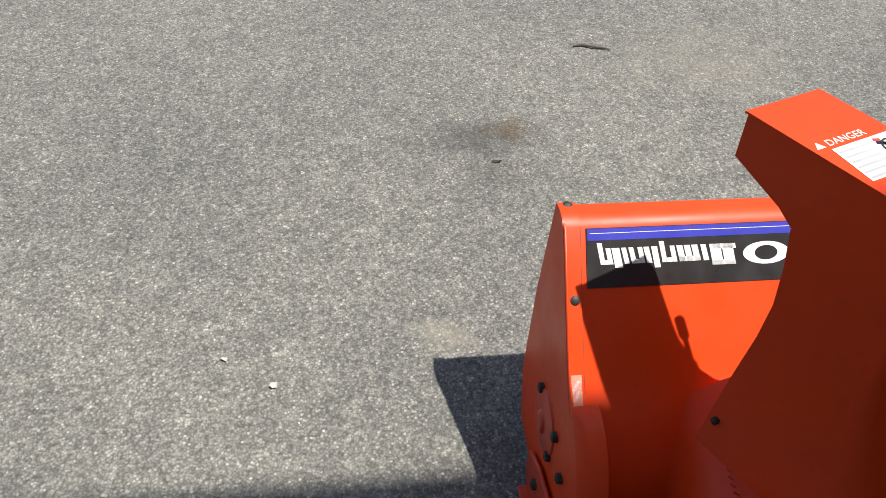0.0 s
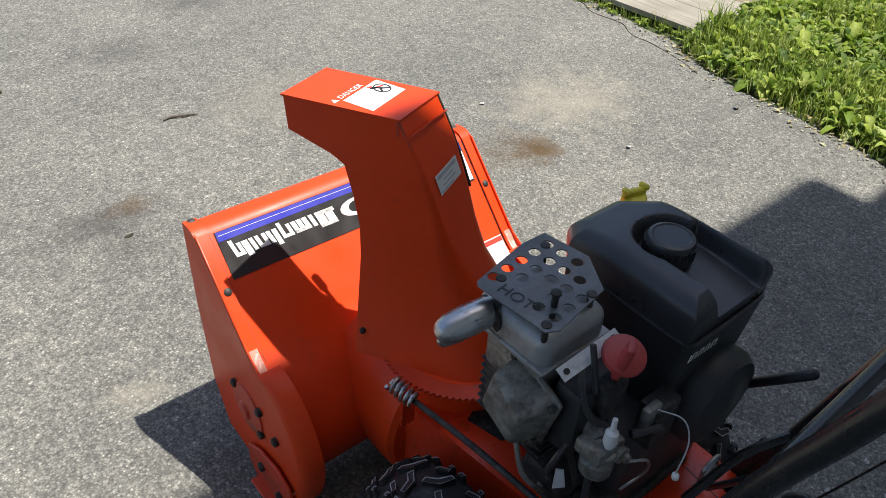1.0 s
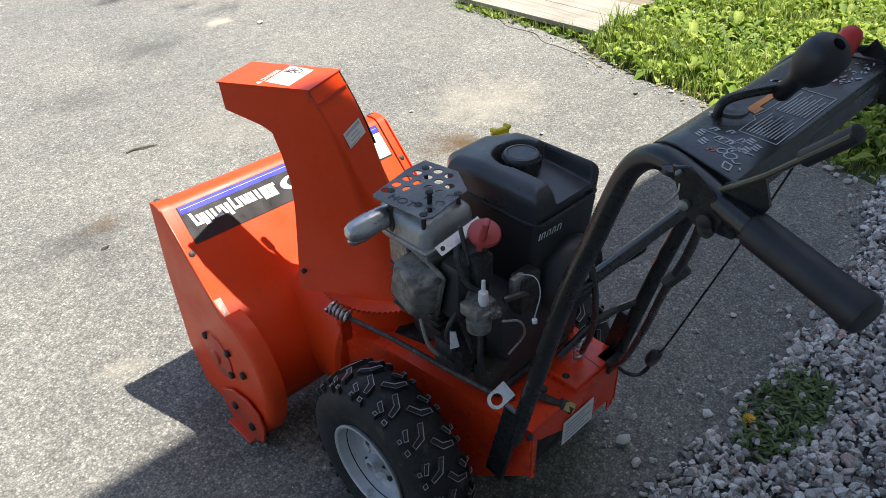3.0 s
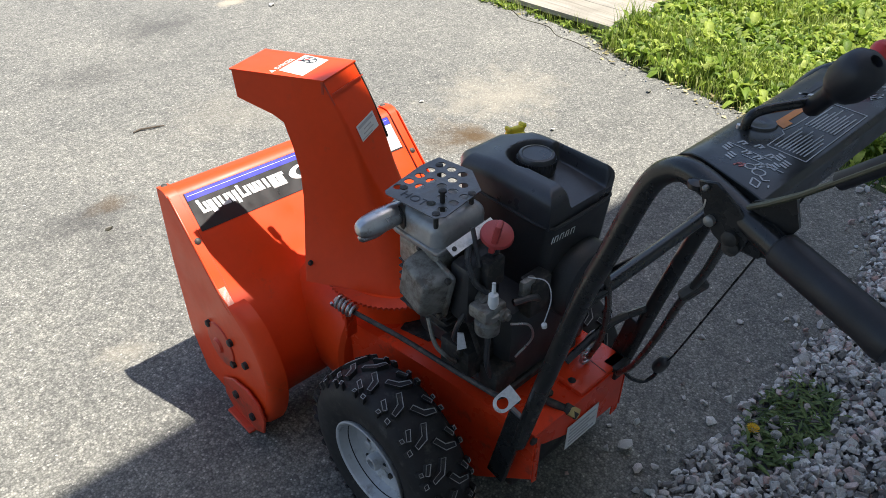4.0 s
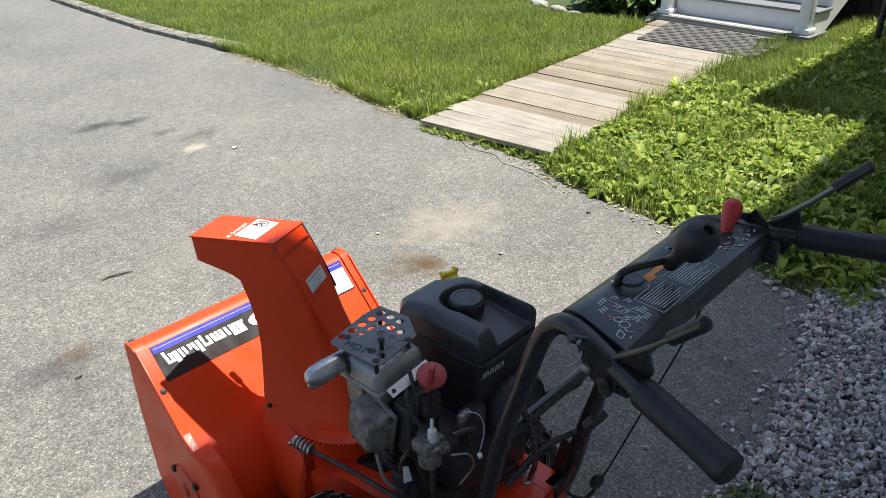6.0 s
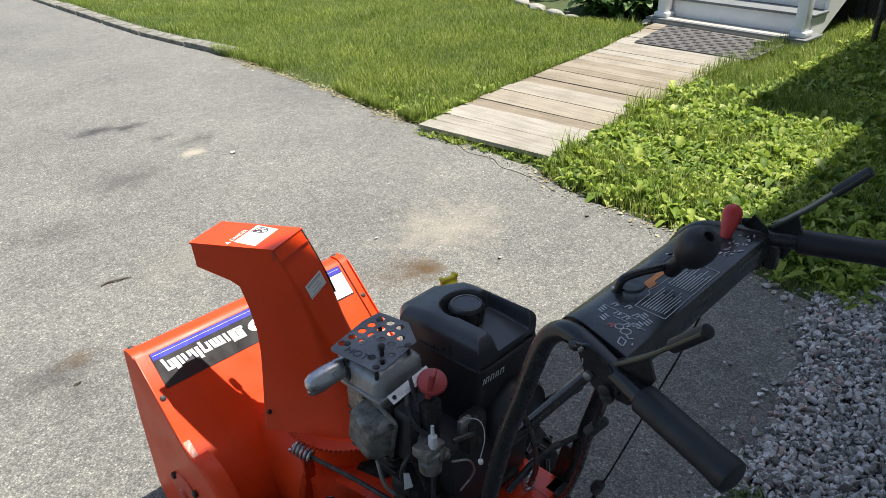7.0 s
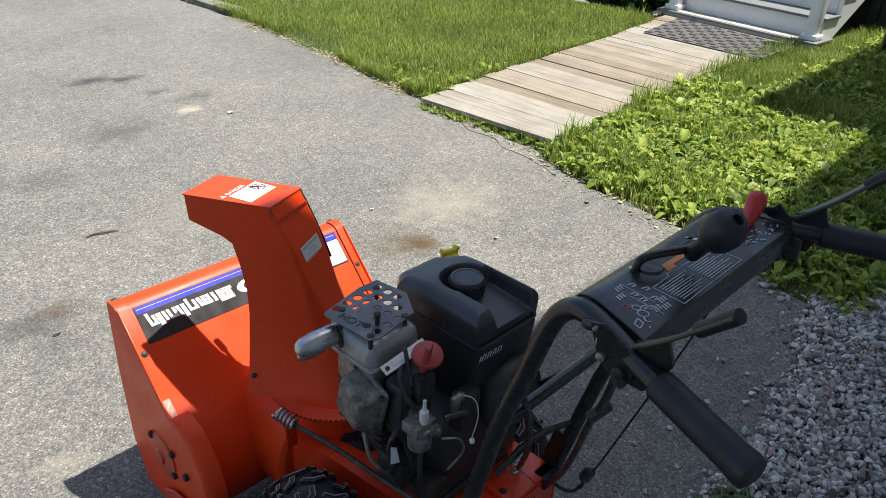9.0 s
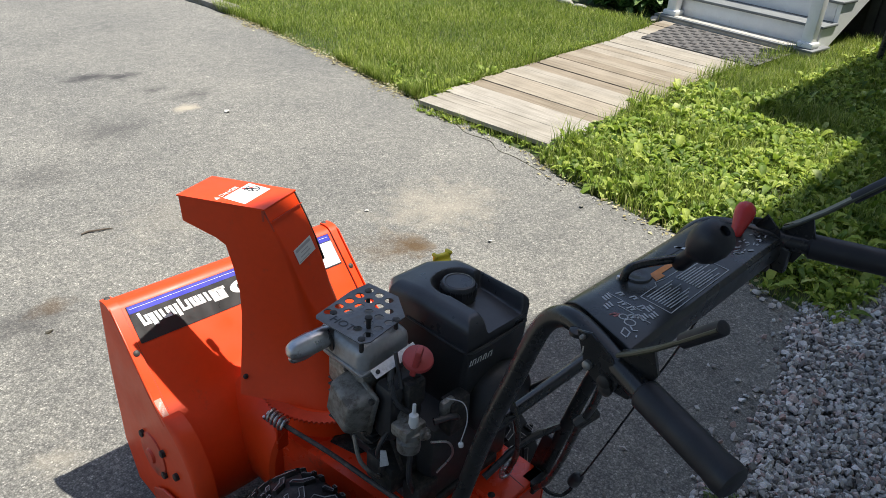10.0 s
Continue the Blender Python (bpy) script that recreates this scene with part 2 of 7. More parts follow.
# pale board tone, also used to paint the sunlit strip of the tread
STEP_BOARD = surface("weathered_board_sunlit_strip", (0.42, 0.40, 0.35), 0.75, 0.0, 0.18, 5, 70, 0.2, 0.003, (0.24, 0.22, 0.18), 0.6)
SOIL = surface("soil", (0.075, 0.058, 0.038), 0.95, 0.0, 0.35, 5, 60, 0.5, 0.01, (0.06, 0.08, 0.025), 0.55)
TURF = surface("turf_soil", (0.06, 0.065, 0.022), 0.95, 0.0, 0.35, 5, 60, 0.5, 0.01, (0.05, 0.09, 0.02), 0.5)
SIDING = surface("house_siding", (0.55, 0.55, 0.52), 0.6, 0.0, 0.08, 2, 40, 0.05, 0.002)
ROOFING = surface("roof_shingle", (0.10, 0.095, 0.09), 0.9, 0.0, 0.2, 3, 50, 0.3, 0.004)
UNDER_PORCH_SHADE = surface("under_porch_shade", (0.05, 0.045, 0.04), 0.8, 0.0, 0.25, 6, 60, 0.2, 0.002)
STICK = surface("dry_twig", (0.10, 0.08, 0.06), 0.9, 0.0, 0.3, 40, 200, 0.3, 0.001)
GRASS = leaf_material("grass_blades", [(0.0, (0.08, 0.13, 0.016)), (0.45, (0.225, 0.305, 0.044)), (0.85, (0.39, 0.45, 0.10)), (1.0, (0.56, 0.54, 0.26))], 0.52, 0.42)
WEED = leaf_material("broad_leaves", [(0.0, (0.085, 0.15, 0.022)), (0.4, (0.25, 0.35, 0.045)), (0.85, (0.45, 0.51, 0.10)), (1.0, (0.55, 0.60, 0.26))], 0.58, 0.36)
BUSH = leaf_material("bush_leaves", [(0.0, (0.03, 0.08, 0.018)), (0.7, (0.10, 0.19, 0.05)), (1.0, (0.26, 0.36, 0.14))], 0.45, 0.25)
WILD = leaf_material("gravel_weed_leaves", [(0.0, (0.05, 0.085, 0.025)), (1.0, (0.17, 0.23, 0.08))], 0.55, 0.2)
PETAL = surface("yellow_petals", (0.75, 0.45, 0.02), 0.6, 0.0, 0.15, 60, 200, 0.0)
GRAVEL = stone_material("crushed_stone", [(0.0, (0.17, 0.155, 0.145)), (0.3, (0.36, 0.345, 0.32)), (0.6, (0.54, 0.52, 0.485)), (0.88, (0.76, 0.74, 0.70)), (0.95, (0.42, 0.28, 0.24)), (1.0, (0.84, 0.82, 0.78))])
PEBBLE = stone_material("loose_pebbles", [(0.0, (0.2, 0.19, 0.17)), (0.5, (0.38, 0.36, 0.33)), (1.0, (0.66, 0.64, 0.6))])


# ---- mesh helpers ----
def bm_new():
    return bmesh.new()


def mesh_object(name, bm, material, smooth=None):
    me = bpy.data.meshes.new(name)
    if smooth is not None:
        bm.normal_update()
        for f in bm.faces:
            f.smooth = True
        for e in bm.edges:
            e.smooth = len(e.link_faces) != 2 or e.calc_face_angle(3.0) < radians(smooth)
    bm.to_mesh(me)
    bm.free()
    for mt in material if isinstance(material, (list, tuple)) else [material]:
        me.materials.append(mt)
    return new(name, me)


def part(name, bm, material, parent, label="", smooth=40, even=False):
    ob = mesh_object(name, bm, material, smooth)
    if even:
        wn_mod = ob.modifiers.new("even_normals", "WEIGHTED_NORMAL")
        wn_mod.keep_sharp = True
    ob.parent = parent
    if label:
        ob["label"] = label
    return ob


def thing(name, label, category, group="", kind="", at=(0, 0, 0)):
    ob = new(name)
    ob.location = at
    ob.empty_display_size = 0.05
    return tagged(ob, label, category, group, kind)


def single(name, bm, material, label, category, group="", kind="", smooth=40):
    return tagged(mesh_object(name, bm, material, smooth), label, category, group, kind)


def box(bm, lo, hi, bevel=0.0, seg=2, m=None):
    r = bmesh.ops.create_cube(bm, size=1)
    vs = r["verts"]
    for v in vs:
        v.co = Vector(((lo[i] + hi[i]) / 2 + v.co[i] * (hi[i] - lo[i]) for i in range(3)))
    if bevel:
        es = list({e for v in vs for e in v.link_edges})
        r = bmesh.ops.bevel(bm, geom=es, offset=bevel, segments=seg, profile=0.5, affect="EDGES")
        vs = list({v for f in r["faces"] for v in f.verts} | {v for v in vs if v.is_valid})
    if m:
        for v in vs:
            v.co = m @ v.co
    return vs


def sstep(a, b, x):
    t = min(1, max(0, (x - a) / (b - a)))
    return t * t * (3 - 2 * t)


def axes_for(d):
    d = d.normalized()
    up = Vector((0, 0, 1)) if abs(d.z) < 0.95 else Vector((1, 0, 0))
    a = d.cross(up).normalized()
    return a, d.cross(a).normalized()


def cyl(bm, p0, p1, r0, r1=None, seg=16, caps=True):
    p0, p1 = Vector(p0), Vector(p1)
    r1 = r0 if r1 is None else r1
    a, b = axes_for(p1 - p0)
    rings = []
    for p, r in ((p0, r0), (p1, r1)):
        rings.append([bm.verts.new(p + (a * math.cos(t) + b * math.sin(t)) * r) for t in (2 * math.pi * i / seg for i in range(seg))])
    for i in range(seg):
        bm.faces.new((rings[0][i], rings[0][(i + 1) % seg], rings[1][(i + 1) % seg], rings[1][i]))
    if caps:
        bm.faces.new(rings[0])
        bm.faces.new(rings[1][::-1])


def lathe(bm, p0, p1, profile, seg=24, squash=1.0):
    """profile: (distance along the axis, radius)."""
    p0, p1 = Vector(p0), Vector(p1)
    d = (p1 - p0).normalized()
    a, b = axes_for(p1 - p0)
    rings = []
    for s, r in profile:
        rings.append([bm.verts.new(p0 + d * s + (a * math.cos(t) + b * math.sin(t) * squash) * max(r, 1e-4)) for t in (2 * math.pi * i / seg for i in range(seg))])
    for u, v in zip(rings, rings[1:]):
        for i in range(seg):
            bm.faces.new((u[i], u[(i + 1) % seg], v[(i + 1) % seg], v[i]))
    bm.faces.new(rings[0])
    bm.faces.new(rings[-1][::-1])


def smooth_path(points, steps=6):
    """Catmull-Rom points through the given ones."""
    ps = [Vector(p) for p in points]
    ps = [ps[0] * 2 - ps[1]] + ps + [ps[-1] * 2 - ps[-2]]
    out = []
    for i in range(1, len(ps) - 2):
        p0, p1, p2, p3 = ps[i - 1:i + 3]
        for k in range(steps):
            t = k / steps
            out.append(0.5 * ((2 * p1) + (p2 - p0) * t + (2 * p0 - 5 * p1 + 4 * p2 - p3) * t * t + (3 * p1 - p0 - 3 * p2 + p3) * t ** 3))
    out.append(ps[-2])
    return out


def tube(bm, points, r, seg=12, steps=6, flat=1.0):
    """A round bar along a smooth path; r is one radius, or one for each given point."""
    path = smooth_path(points, steps) if steps > 1 else [Vector(p) for p in points]
    n = len(path)
    rad = (lambda i: r) if isinstance(r, (int, float)) else (lambda i: float(np.interp(i / (n - 1) * (len(r) - 1), range(len(r)), r)))
    d = (path[1] - path[0]).normalized()
    a, _ = axes_for(d)
    rings = []
    for i, p in enumerate(path):
        d = (path[min(i + 1, n - 1)] - path[max(i - 1, 0)]).normalized()
        a = (a - d * a.dot(d)).normalized()
        b = d.cross(a)
        rings.append([bm.verts.new(p + (a * math.cos(t) * flat + b * math.sin(t)) * rad(i)) for t in (2 * math.pi * k / seg for k in range(seg))])
    for u, v in zip(rings, rings[1:]):
        for k in range(seg):
            bm.faces.new((u[k], u[(k + 1) % seg], v[(k + 1) % seg], v[k]))
    bm.faces.new(rings[0][::-1])
    bm.faces.new(rings[-1])


def prism(bm, poly, depth, m):
    """A polygon of (u, v), extruded along w by depth, placed by m."""
    lo = [bm.verts.new(m @ Vector((u, v, 0))) for u, v in poly]
    hi = [bm.verts.new(m @ Vector((u, v, depth))) for u, v in poly]
    n = len(poly)
    bm.faces.new(lo[::-1])
    bm.faces.new(hi)
    for i in range(n):
        bm.faces.new((lo[i], lo[(i + 1) % n], hi[(i + 1) % n], hi[i]))


def basis(o, u, v):
    u, v = Vector(u).normalized(), Vector(v)
    w = u.cross(v).normalized()
    v = w.cross(u)
    return Matrix(((u.x, v.x, w.x, o[0]), (u.y, v.y, w.y, o[1]), (u.z, v.z, w.z, o[2]), (0, 0, 0, 1)))


def bevel_all(bm, offset, seg=2, angle=30):
    es = [e for e in bm.edges if len(e.link_faces) == 2 and e.calc_face_angle(0) > radians(angle)]
    bmesh.ops.bevel(bm, geom=es, offset=offset, segments=seg, profile=0.5, affect="EDGES")


def sheet_with_holes(name, outer, holes, thick, m, material, parent, label=""):
    cu = bpy.data.curves.new(name, "CURVE")
    cu.dimensions, cu.fill_mode = "2D", "BOTH"
    cu.extrude = thick / 2
    for loop in [outer] + holes:
        sp = cu.splines.new("POLY")
        sp.points.add(len(loop) - 1)
        for pt, (u, v) in zip(sp.points, loop):
            pt.co = (u, v, 0, 1)
        sp.use_cyclic_u = True
    tmp = bpy.data.objects.new("tmp", cu)
    scene.collection.objects.link(tmp)
    bpy.context.view_layer.update()
    me = bpy.data.meshes.new_from_object(tmp.evaluated_get(bpy.context.evaluated_depsgraph_get()))
    bpy.data.objects.remove(tmp)
    bpy.data.curves.remove(cu)
    me.transform(m)
    me.materials.clear()
    me.materials.append(material)
    me.name = name
    ob = new(name, me)
    ob.parent = parent
    if label:
        ob["label"] = label
    return ob


def text_part(name, words, size, m, material, parent, label=""):
    cu = bpy.data.curves.new(name, "FONT")
    cu.body, cu.size, cu.align_x, cu.align_y = words, size, "CENTER", "CENTER"
    cu.extrude = 0.0002
    tmp = bpy.data.objects.new("tmp", cu)
    scene.collection.objects.link(tmp)
    bpy.context.view_layer.update()
    me = bpy.data.meshes.new_from_object(tmp.evaluated_get(bpy.context.evaluated_depsgraph_get()))
    bpy.data.objects.remove(tmp)
    bpy.data.curves.remove(cu)
    me.transform(m)
    me.materials.clear()
    me.materials.append(material)
    ob = new(name, me)
    ob.parent = parent
    if label:
        ob["label"] = label
    return ob


def circle(cx, cy, r, n=18):
    return [(cx + r * math.cos(2 * math.pi * i / n), cy + r * math.sin(2 * math.pi * i / n)) for i in range(n)]


def slab(bm, m, u0, v0, u1, v1, t=0.0006, lean=0.0):
    """A thin printed bar in the plane of m."""
    prism(bm, [(u0, v0), (u1, v0), (u1 + lean, v1), (u0 + lean, v1)], t, m)


def raw_object(name, verts, faces, material, label, category, kind="stuff", smooth=False):
    me = bpy.data.meshes.new(name)
    me.from_pydata(verts, [], faces)
    me.materials.append(material)
    if smooth:
        me.polygons.foreach_set("use_smooth", [True] * len(me.polygons))
    return tagged(new(name, me), label, category, "", kind)


# ---- the ground ----
def edge_wobble(v, k=1.0):
    return 0.035 * k * noise.noise(Vector((v * 1.7, 3.1, 0))) + 0.018 * k * noise.noise(Vector((v * 7.0, 9.2, 0)))


# stains on the asphalt: (x, y, radius x, radius y, strength, tint)
STAINS = [(-0.31, 1.61, 0.22, 0.11, 0.55, 0), (-0.19, 1.65, 0.09, 0.07, 0.5, 1), (1.14, 1.14, 0.115, 0.10, 0.92, 1), (1.05, 1.20, 0.22, 0.16, 0.4, 1),
          (1.03, 4.18, 0.17, 0.09, 0.85, 0), (1.24, 4.08, 0.18, 0.09, 0.85, 0), (1.26, 3.71, 0.10, 0.07, 0.7, 0), (0.72, 3.18, 0.30, 0.20, 0.45, 0), (0.2, 2.8, 0.3, 0.2, 0.35, 0), (1.41, 3.48, 0.20, 0.10, 0.6, 0), (-0.27, 1.45, 0.2, 0.12, 0.3, 0)]
DUST = [(1.52, 1.34, 0.40, 0.31, 0.50), (1.27, 3.275, 0.12, 0.075, 1.0), (0.55, 2.0, 0.4, 0.3, 0.2), (-0.48, 0.90, 0.08, 0.07, 0.5)]


def stain_distance(nt, co, x, y, rx, ry):
    mp = nt.nodes.new("ShaderNodeMapping")
    mp.vector_type = "TEXTURE"
    mp.inputs["Location"].default_value = (x, y, 0)
    mp.inputs["Scale"].default_value = (rx, ry, 1)
    nt.links.new(co, mp.inputs["Vector"])
    ln = nt.nodes.new("ShaderNodeVectorMath")
    ln.operation = "LENGTH"
    nt.links.new(mp.outputs["Vector"], ln.inputs[0])
    ad = nt.nodes.new("ShaderNodeMath")
    ad.operation = "MULTIPLY_ADD"
    nt.links.new(noise_tex(nt, 9, 6, 0.7, co), ad.inputs[0])
    ad.inputs[1].default_value = 2.6
    nt.links.new(ln.outputs["Value"], ad.inputs[2])
    return ad.outputs[0]


co = coords(asphalt_nt)
col = asphalt_col
for x, y, rx, ry, amount, tint in STAINS:
    dist_out = stain_distance(asphalt_nt, co, x, y, rx, ry)
    mr = asphalt_nt.nodes.new("ShaderNodeMapRange")
    mr.inputs["From Min"].default_value, mr.inputs["From Max"].default_value = 1.45, 2.35
    mr.inputs["To Min"].default_value, mr.inputs["To Max"].default_value = amount, 0.0
    asphalt_nt.links.new(dist_out, mr.inputs["Value"])
    col = mixed(asphalt_nt, mr.outputs["Result"], col, (0.035, 0.033, 0.034) if tint == 0 else (0.080, 0.047, 0.018))
for x, y, rx, ry, amount in DUST:
    dist_out = stain_distance(asphalt_nt, co, x, y, rx, ry)
    mr = asphalt_nt.nodes.new("ShaderNodeMapRange")
    mr.inputs["From Min"].default_value, mr.inputs["From Max"].default_value = 1.4, 2.3
    mr.inputs["To Min"].default_value, mr.inputs["To Max"].default_value = amount, 0.0
    asphalt_nt.links.new(dist_out, mr.inputs["Value"])
    col = mixed(asphalt_nt, mr.outputs["Result"], col, (0.33, 0.295, 0.23))
asphalt_nt.links.new(col, asphalt_b.inputs["Base Color"])

# one wide sheet of soil under everything
bm = bm_new()
vs = [bm.verts.new(p) for p in ((-300, -300, -0.06), (300, -300, -0.06), (300, 300, -0.06), (-300, 300, -0.06))]
bm.faces.new(vs)
single("ground", bm, SOIL, "bare brown soil under lawn and driveway", "ground", "", "structure", None)


def drive_edge(y):
    """x of the driveway's lawn side at y."""
    x = float(np.interp(y, [-3, -0.35, -0.05, 0.5, 0.9, 1.2, 1.5, 2.6, 3.6, 5.0, 6.0, 7.0, 9.5, 14], [2.0, 1.95, 2.02, 2.2, 2.24, 2.28, 2.42, 2.52, 2.68, 2.80, 2.80, 2.77, 2.92, 3.3]))
    return x + edge_wobble(y)


def driveway():
    bm = bm_new()
    ys = [-0.62 + 0.06 * i for i in range(0, 240)]
    rows = []
    for y in ys:
        e = drive_edge(y)
        row = []
        for k, x in enumerate([-14.0, -6, -3, -1.5, 0, 1.0, e - 0.25, e - 0.03, e, e + 0.012]):
            z = 0.004 * noise.noise(Vector((x * 0.9, y * 0.9, 0))) if -3 < x < 3 else 0
            if k == 8:
                z -= 0.008
            if k == 9:
                z = -0.06
            row.append(bm.verts.new((x, y, z)))
        rows.append(row)
    for a, b in zip(rows, rows[1:]):
        for i in range(len(a) - 1):
            bm.faces.new((a[i], a[i + 1], b[i + 1], b[i]))
    return single("driveway", bm, ASPHALT, "weathered grey asphalt driveway with oil stains and pale dust", "driveway", "", "structure", 60)


driveway()

# lawn base, slightly uneven, beside the driveway
bm = bm_new()
rows = []
for i in range(120):
    y = -0.9 + 0.11 * i
    e = drive_edge(y) + 0.01
    row = []
    for k in range(30):
        x = e + (k / 29) ** 1.6 * 12
        z = -0.012 + 0.03 * min(1, (x - e) / 0.25) + 0.015 * noise.noise(Vector((x * 1.3, y * 1.3, 4)))
        if 1.2 < y < 2.8 and x < 6.5:
            z = -0.02
        row.append(bm.verts.new((x, y, z)))
    rows.append(row)
for a, b in zip(rows, rows[1:]):
    for i in range(29):
        bm.faces.new((a[i], a[i + 1], b[i + 1], b[i]))
single("lawn_soil", bm, TURF, "dark soil beneath the grass beside the driveway", "soil", "", "structure", 60)

def gravel_edge(x):
    return float(np.interp(x, [-1, 0.0, 0.27, 0.5, 0.6, 0.8, 1.0, 1.15, 1.4, 1.59, 1.74, 1.87, 2.0, 2.6, 4], [-0.42, -0.36, -0.375, -0.385, -0.385, -0.395, -0.392, -0.388, -0.368, -0.335, -0.255, -0.23, -0.22, -0.42, -0.46])) + 0.03 * noise.noise(Vector((x * 5, 1, 1)))


# gravel bed along the house
bm = bm_new()
rows = []
for i in range(240):
    x = -9.5 + 19 * i / 239
    e = gravel_edge(x) - 0.02
    row = [bm.verts.new((x, y, z + 0.004 * noise.noise(Vector((x * 5, y * 5, 1))))) for y, z in ((e, -0.003), (e - 0.06, 0.005), (-0.72, 0.008), (-1.0, 0.012), (-1.497, 0.014))]
    rows.append(row)
for a, b in zip(rows, rows[1:]):
    for i in range(4):
        bm.faces.new((a[i], b[i], b[i + 1], a[i + 1]))
bmesh.ops.recalc_face_normals(bm, faces=bm.faces)
single("gravel_bed", bm, surface("stone_dust", (0.105, 0.102, 0.098), 0.95, 0, 0.35, 20, 120, 0.5, 0.006), "dark stone dust under the gravel strip", "gravel bed", "", "structure", 60)


# ---- the unseen house, added to shade the machine: wall behind the camera, eaves above ----
def house():
    # the wing is added to keep sky light off the shaded weeds
    for name, lo, hi in (("wall_south", (-9.0, -1.75, -0.05), (5.8, -1.50, 5.3)), ("unseen_wing", (5.8, -1.75, -0.05), (9.4, -0.26, 5.3))):
        bm = bm_new()
        box(bm, lo, hi)
        w = single(name, bm, SIDING, "unseen pale grey clapboard wall of the house, there to block light", "wall", "", "structure", None)
        for i in range(26):
            bm = bm_new()
            prism(bm, [(-1.50, 0.25 + i * 0.19), (-1.484, 0.25 + i * 0.19), (-1.498, 0.435 + i * 0.19)], hi[0] - lo[0], Matrix(((0, 0, 1, lo[0]), (1, 0, 0, hi[1] + 1.50), (0, 1, 0, 0), (0, 0, 0, 1))))
            bmesh.ops.recalc_face_normals(bm, faces=bm.faces)
            part("clapboard", bm, SIDING, w, "", None)
    bm = bm_new()
    H = 5.4
    # eave outline stepped and bent to place the edge of the shade
    eave = [(-9.5, -0.40), (0.9, -0.530), (1.3, -0.528), (1.6, -0.600), (1.9, -0.650), (3.41, -0.655), (3.41, -0.86), (5.62, -0.86), (5.62, -0.10), (12.0, -0.10), (12.0, -8), (-9.5, -8)]
    prism(bm, eave, 0.16, Matrix.Translation((0, 0, H - 0.16)))
    bmesh.ops.recalc_face_normals(bm, faces=bm.faces)
    single("roof_eaves", bm, ROOFING, "unseen dark shingled eaves over the house wall, shaped to cast the shade", "roof", "", "structure", None)


house()


# ---- the snow blower: one machine, all its parts under it ----
blower = thing("snow_blower", "orange-red two-stage snow blower with a black engine, parked on the asphalt", "snow blower")

# auger housing: rear sheet with its slope, side plates with flanges
BACK = [(0.712, 0.560), (0.692, 0.563), (0.676, 0.5615), (0.664, 0.554), (0.600, 0.4866), (0.552, 0.436), (0.515, 0.397), (0.497, 0.378), (0.478, 0.361),
        (0.450, 0.341), (0.414, 0.312), (0.380, 0.272), (0.358, 0.232), (0.350, 0.188), (0.365, 0.130), (0.405, 0.070), (0.460, 0.030)]


def strip(bm, profile, x0, x1, lift, thick):
    """A bent sheet between two x, following a profile of (y, z), lifted off it along its normal."""
    pts = [Vector((0, y, z)) for y, z in profile]
    nrm = []
    for i, p in enumerate(pts):
        d = (pts[min(i + 1, len(pts) - 1)] - pts[max(i - 1, 0)]).normalized()
        nrm.append(Vector((0, d.z, -d.y)))
    rows = []
    for h in (lift, lift + thick):
        rows.append([[bm.verts.new((x, p.y + n.y * h, p.z + n.z * h)) for x in (x0, x1)] for p, n in zip(pts, nrm)])
    a, b = rows
    n = len(pts)
    for i in range(n - 1):
        bm.faces.new((b[i][0], b[i][1], b[i + 1][1], b[i + 1][0]))
        bm.faces.new((a[i][1], a[i][0], a[i + 1][0], a[i + 1][1]))
        for k in (0, 1):
            q = (a[i][k], b[i][k], b[i + 1][k], a[i + 1][k])
            bm.faces.new(q if k else q[::-1])
    bm.faces.new((a[0][0], a[0][1], b[0][1], b[0][0]))
    bm.faces.new((b[-1][0], b[-1][1], a[-1][1], a[-1][0]))


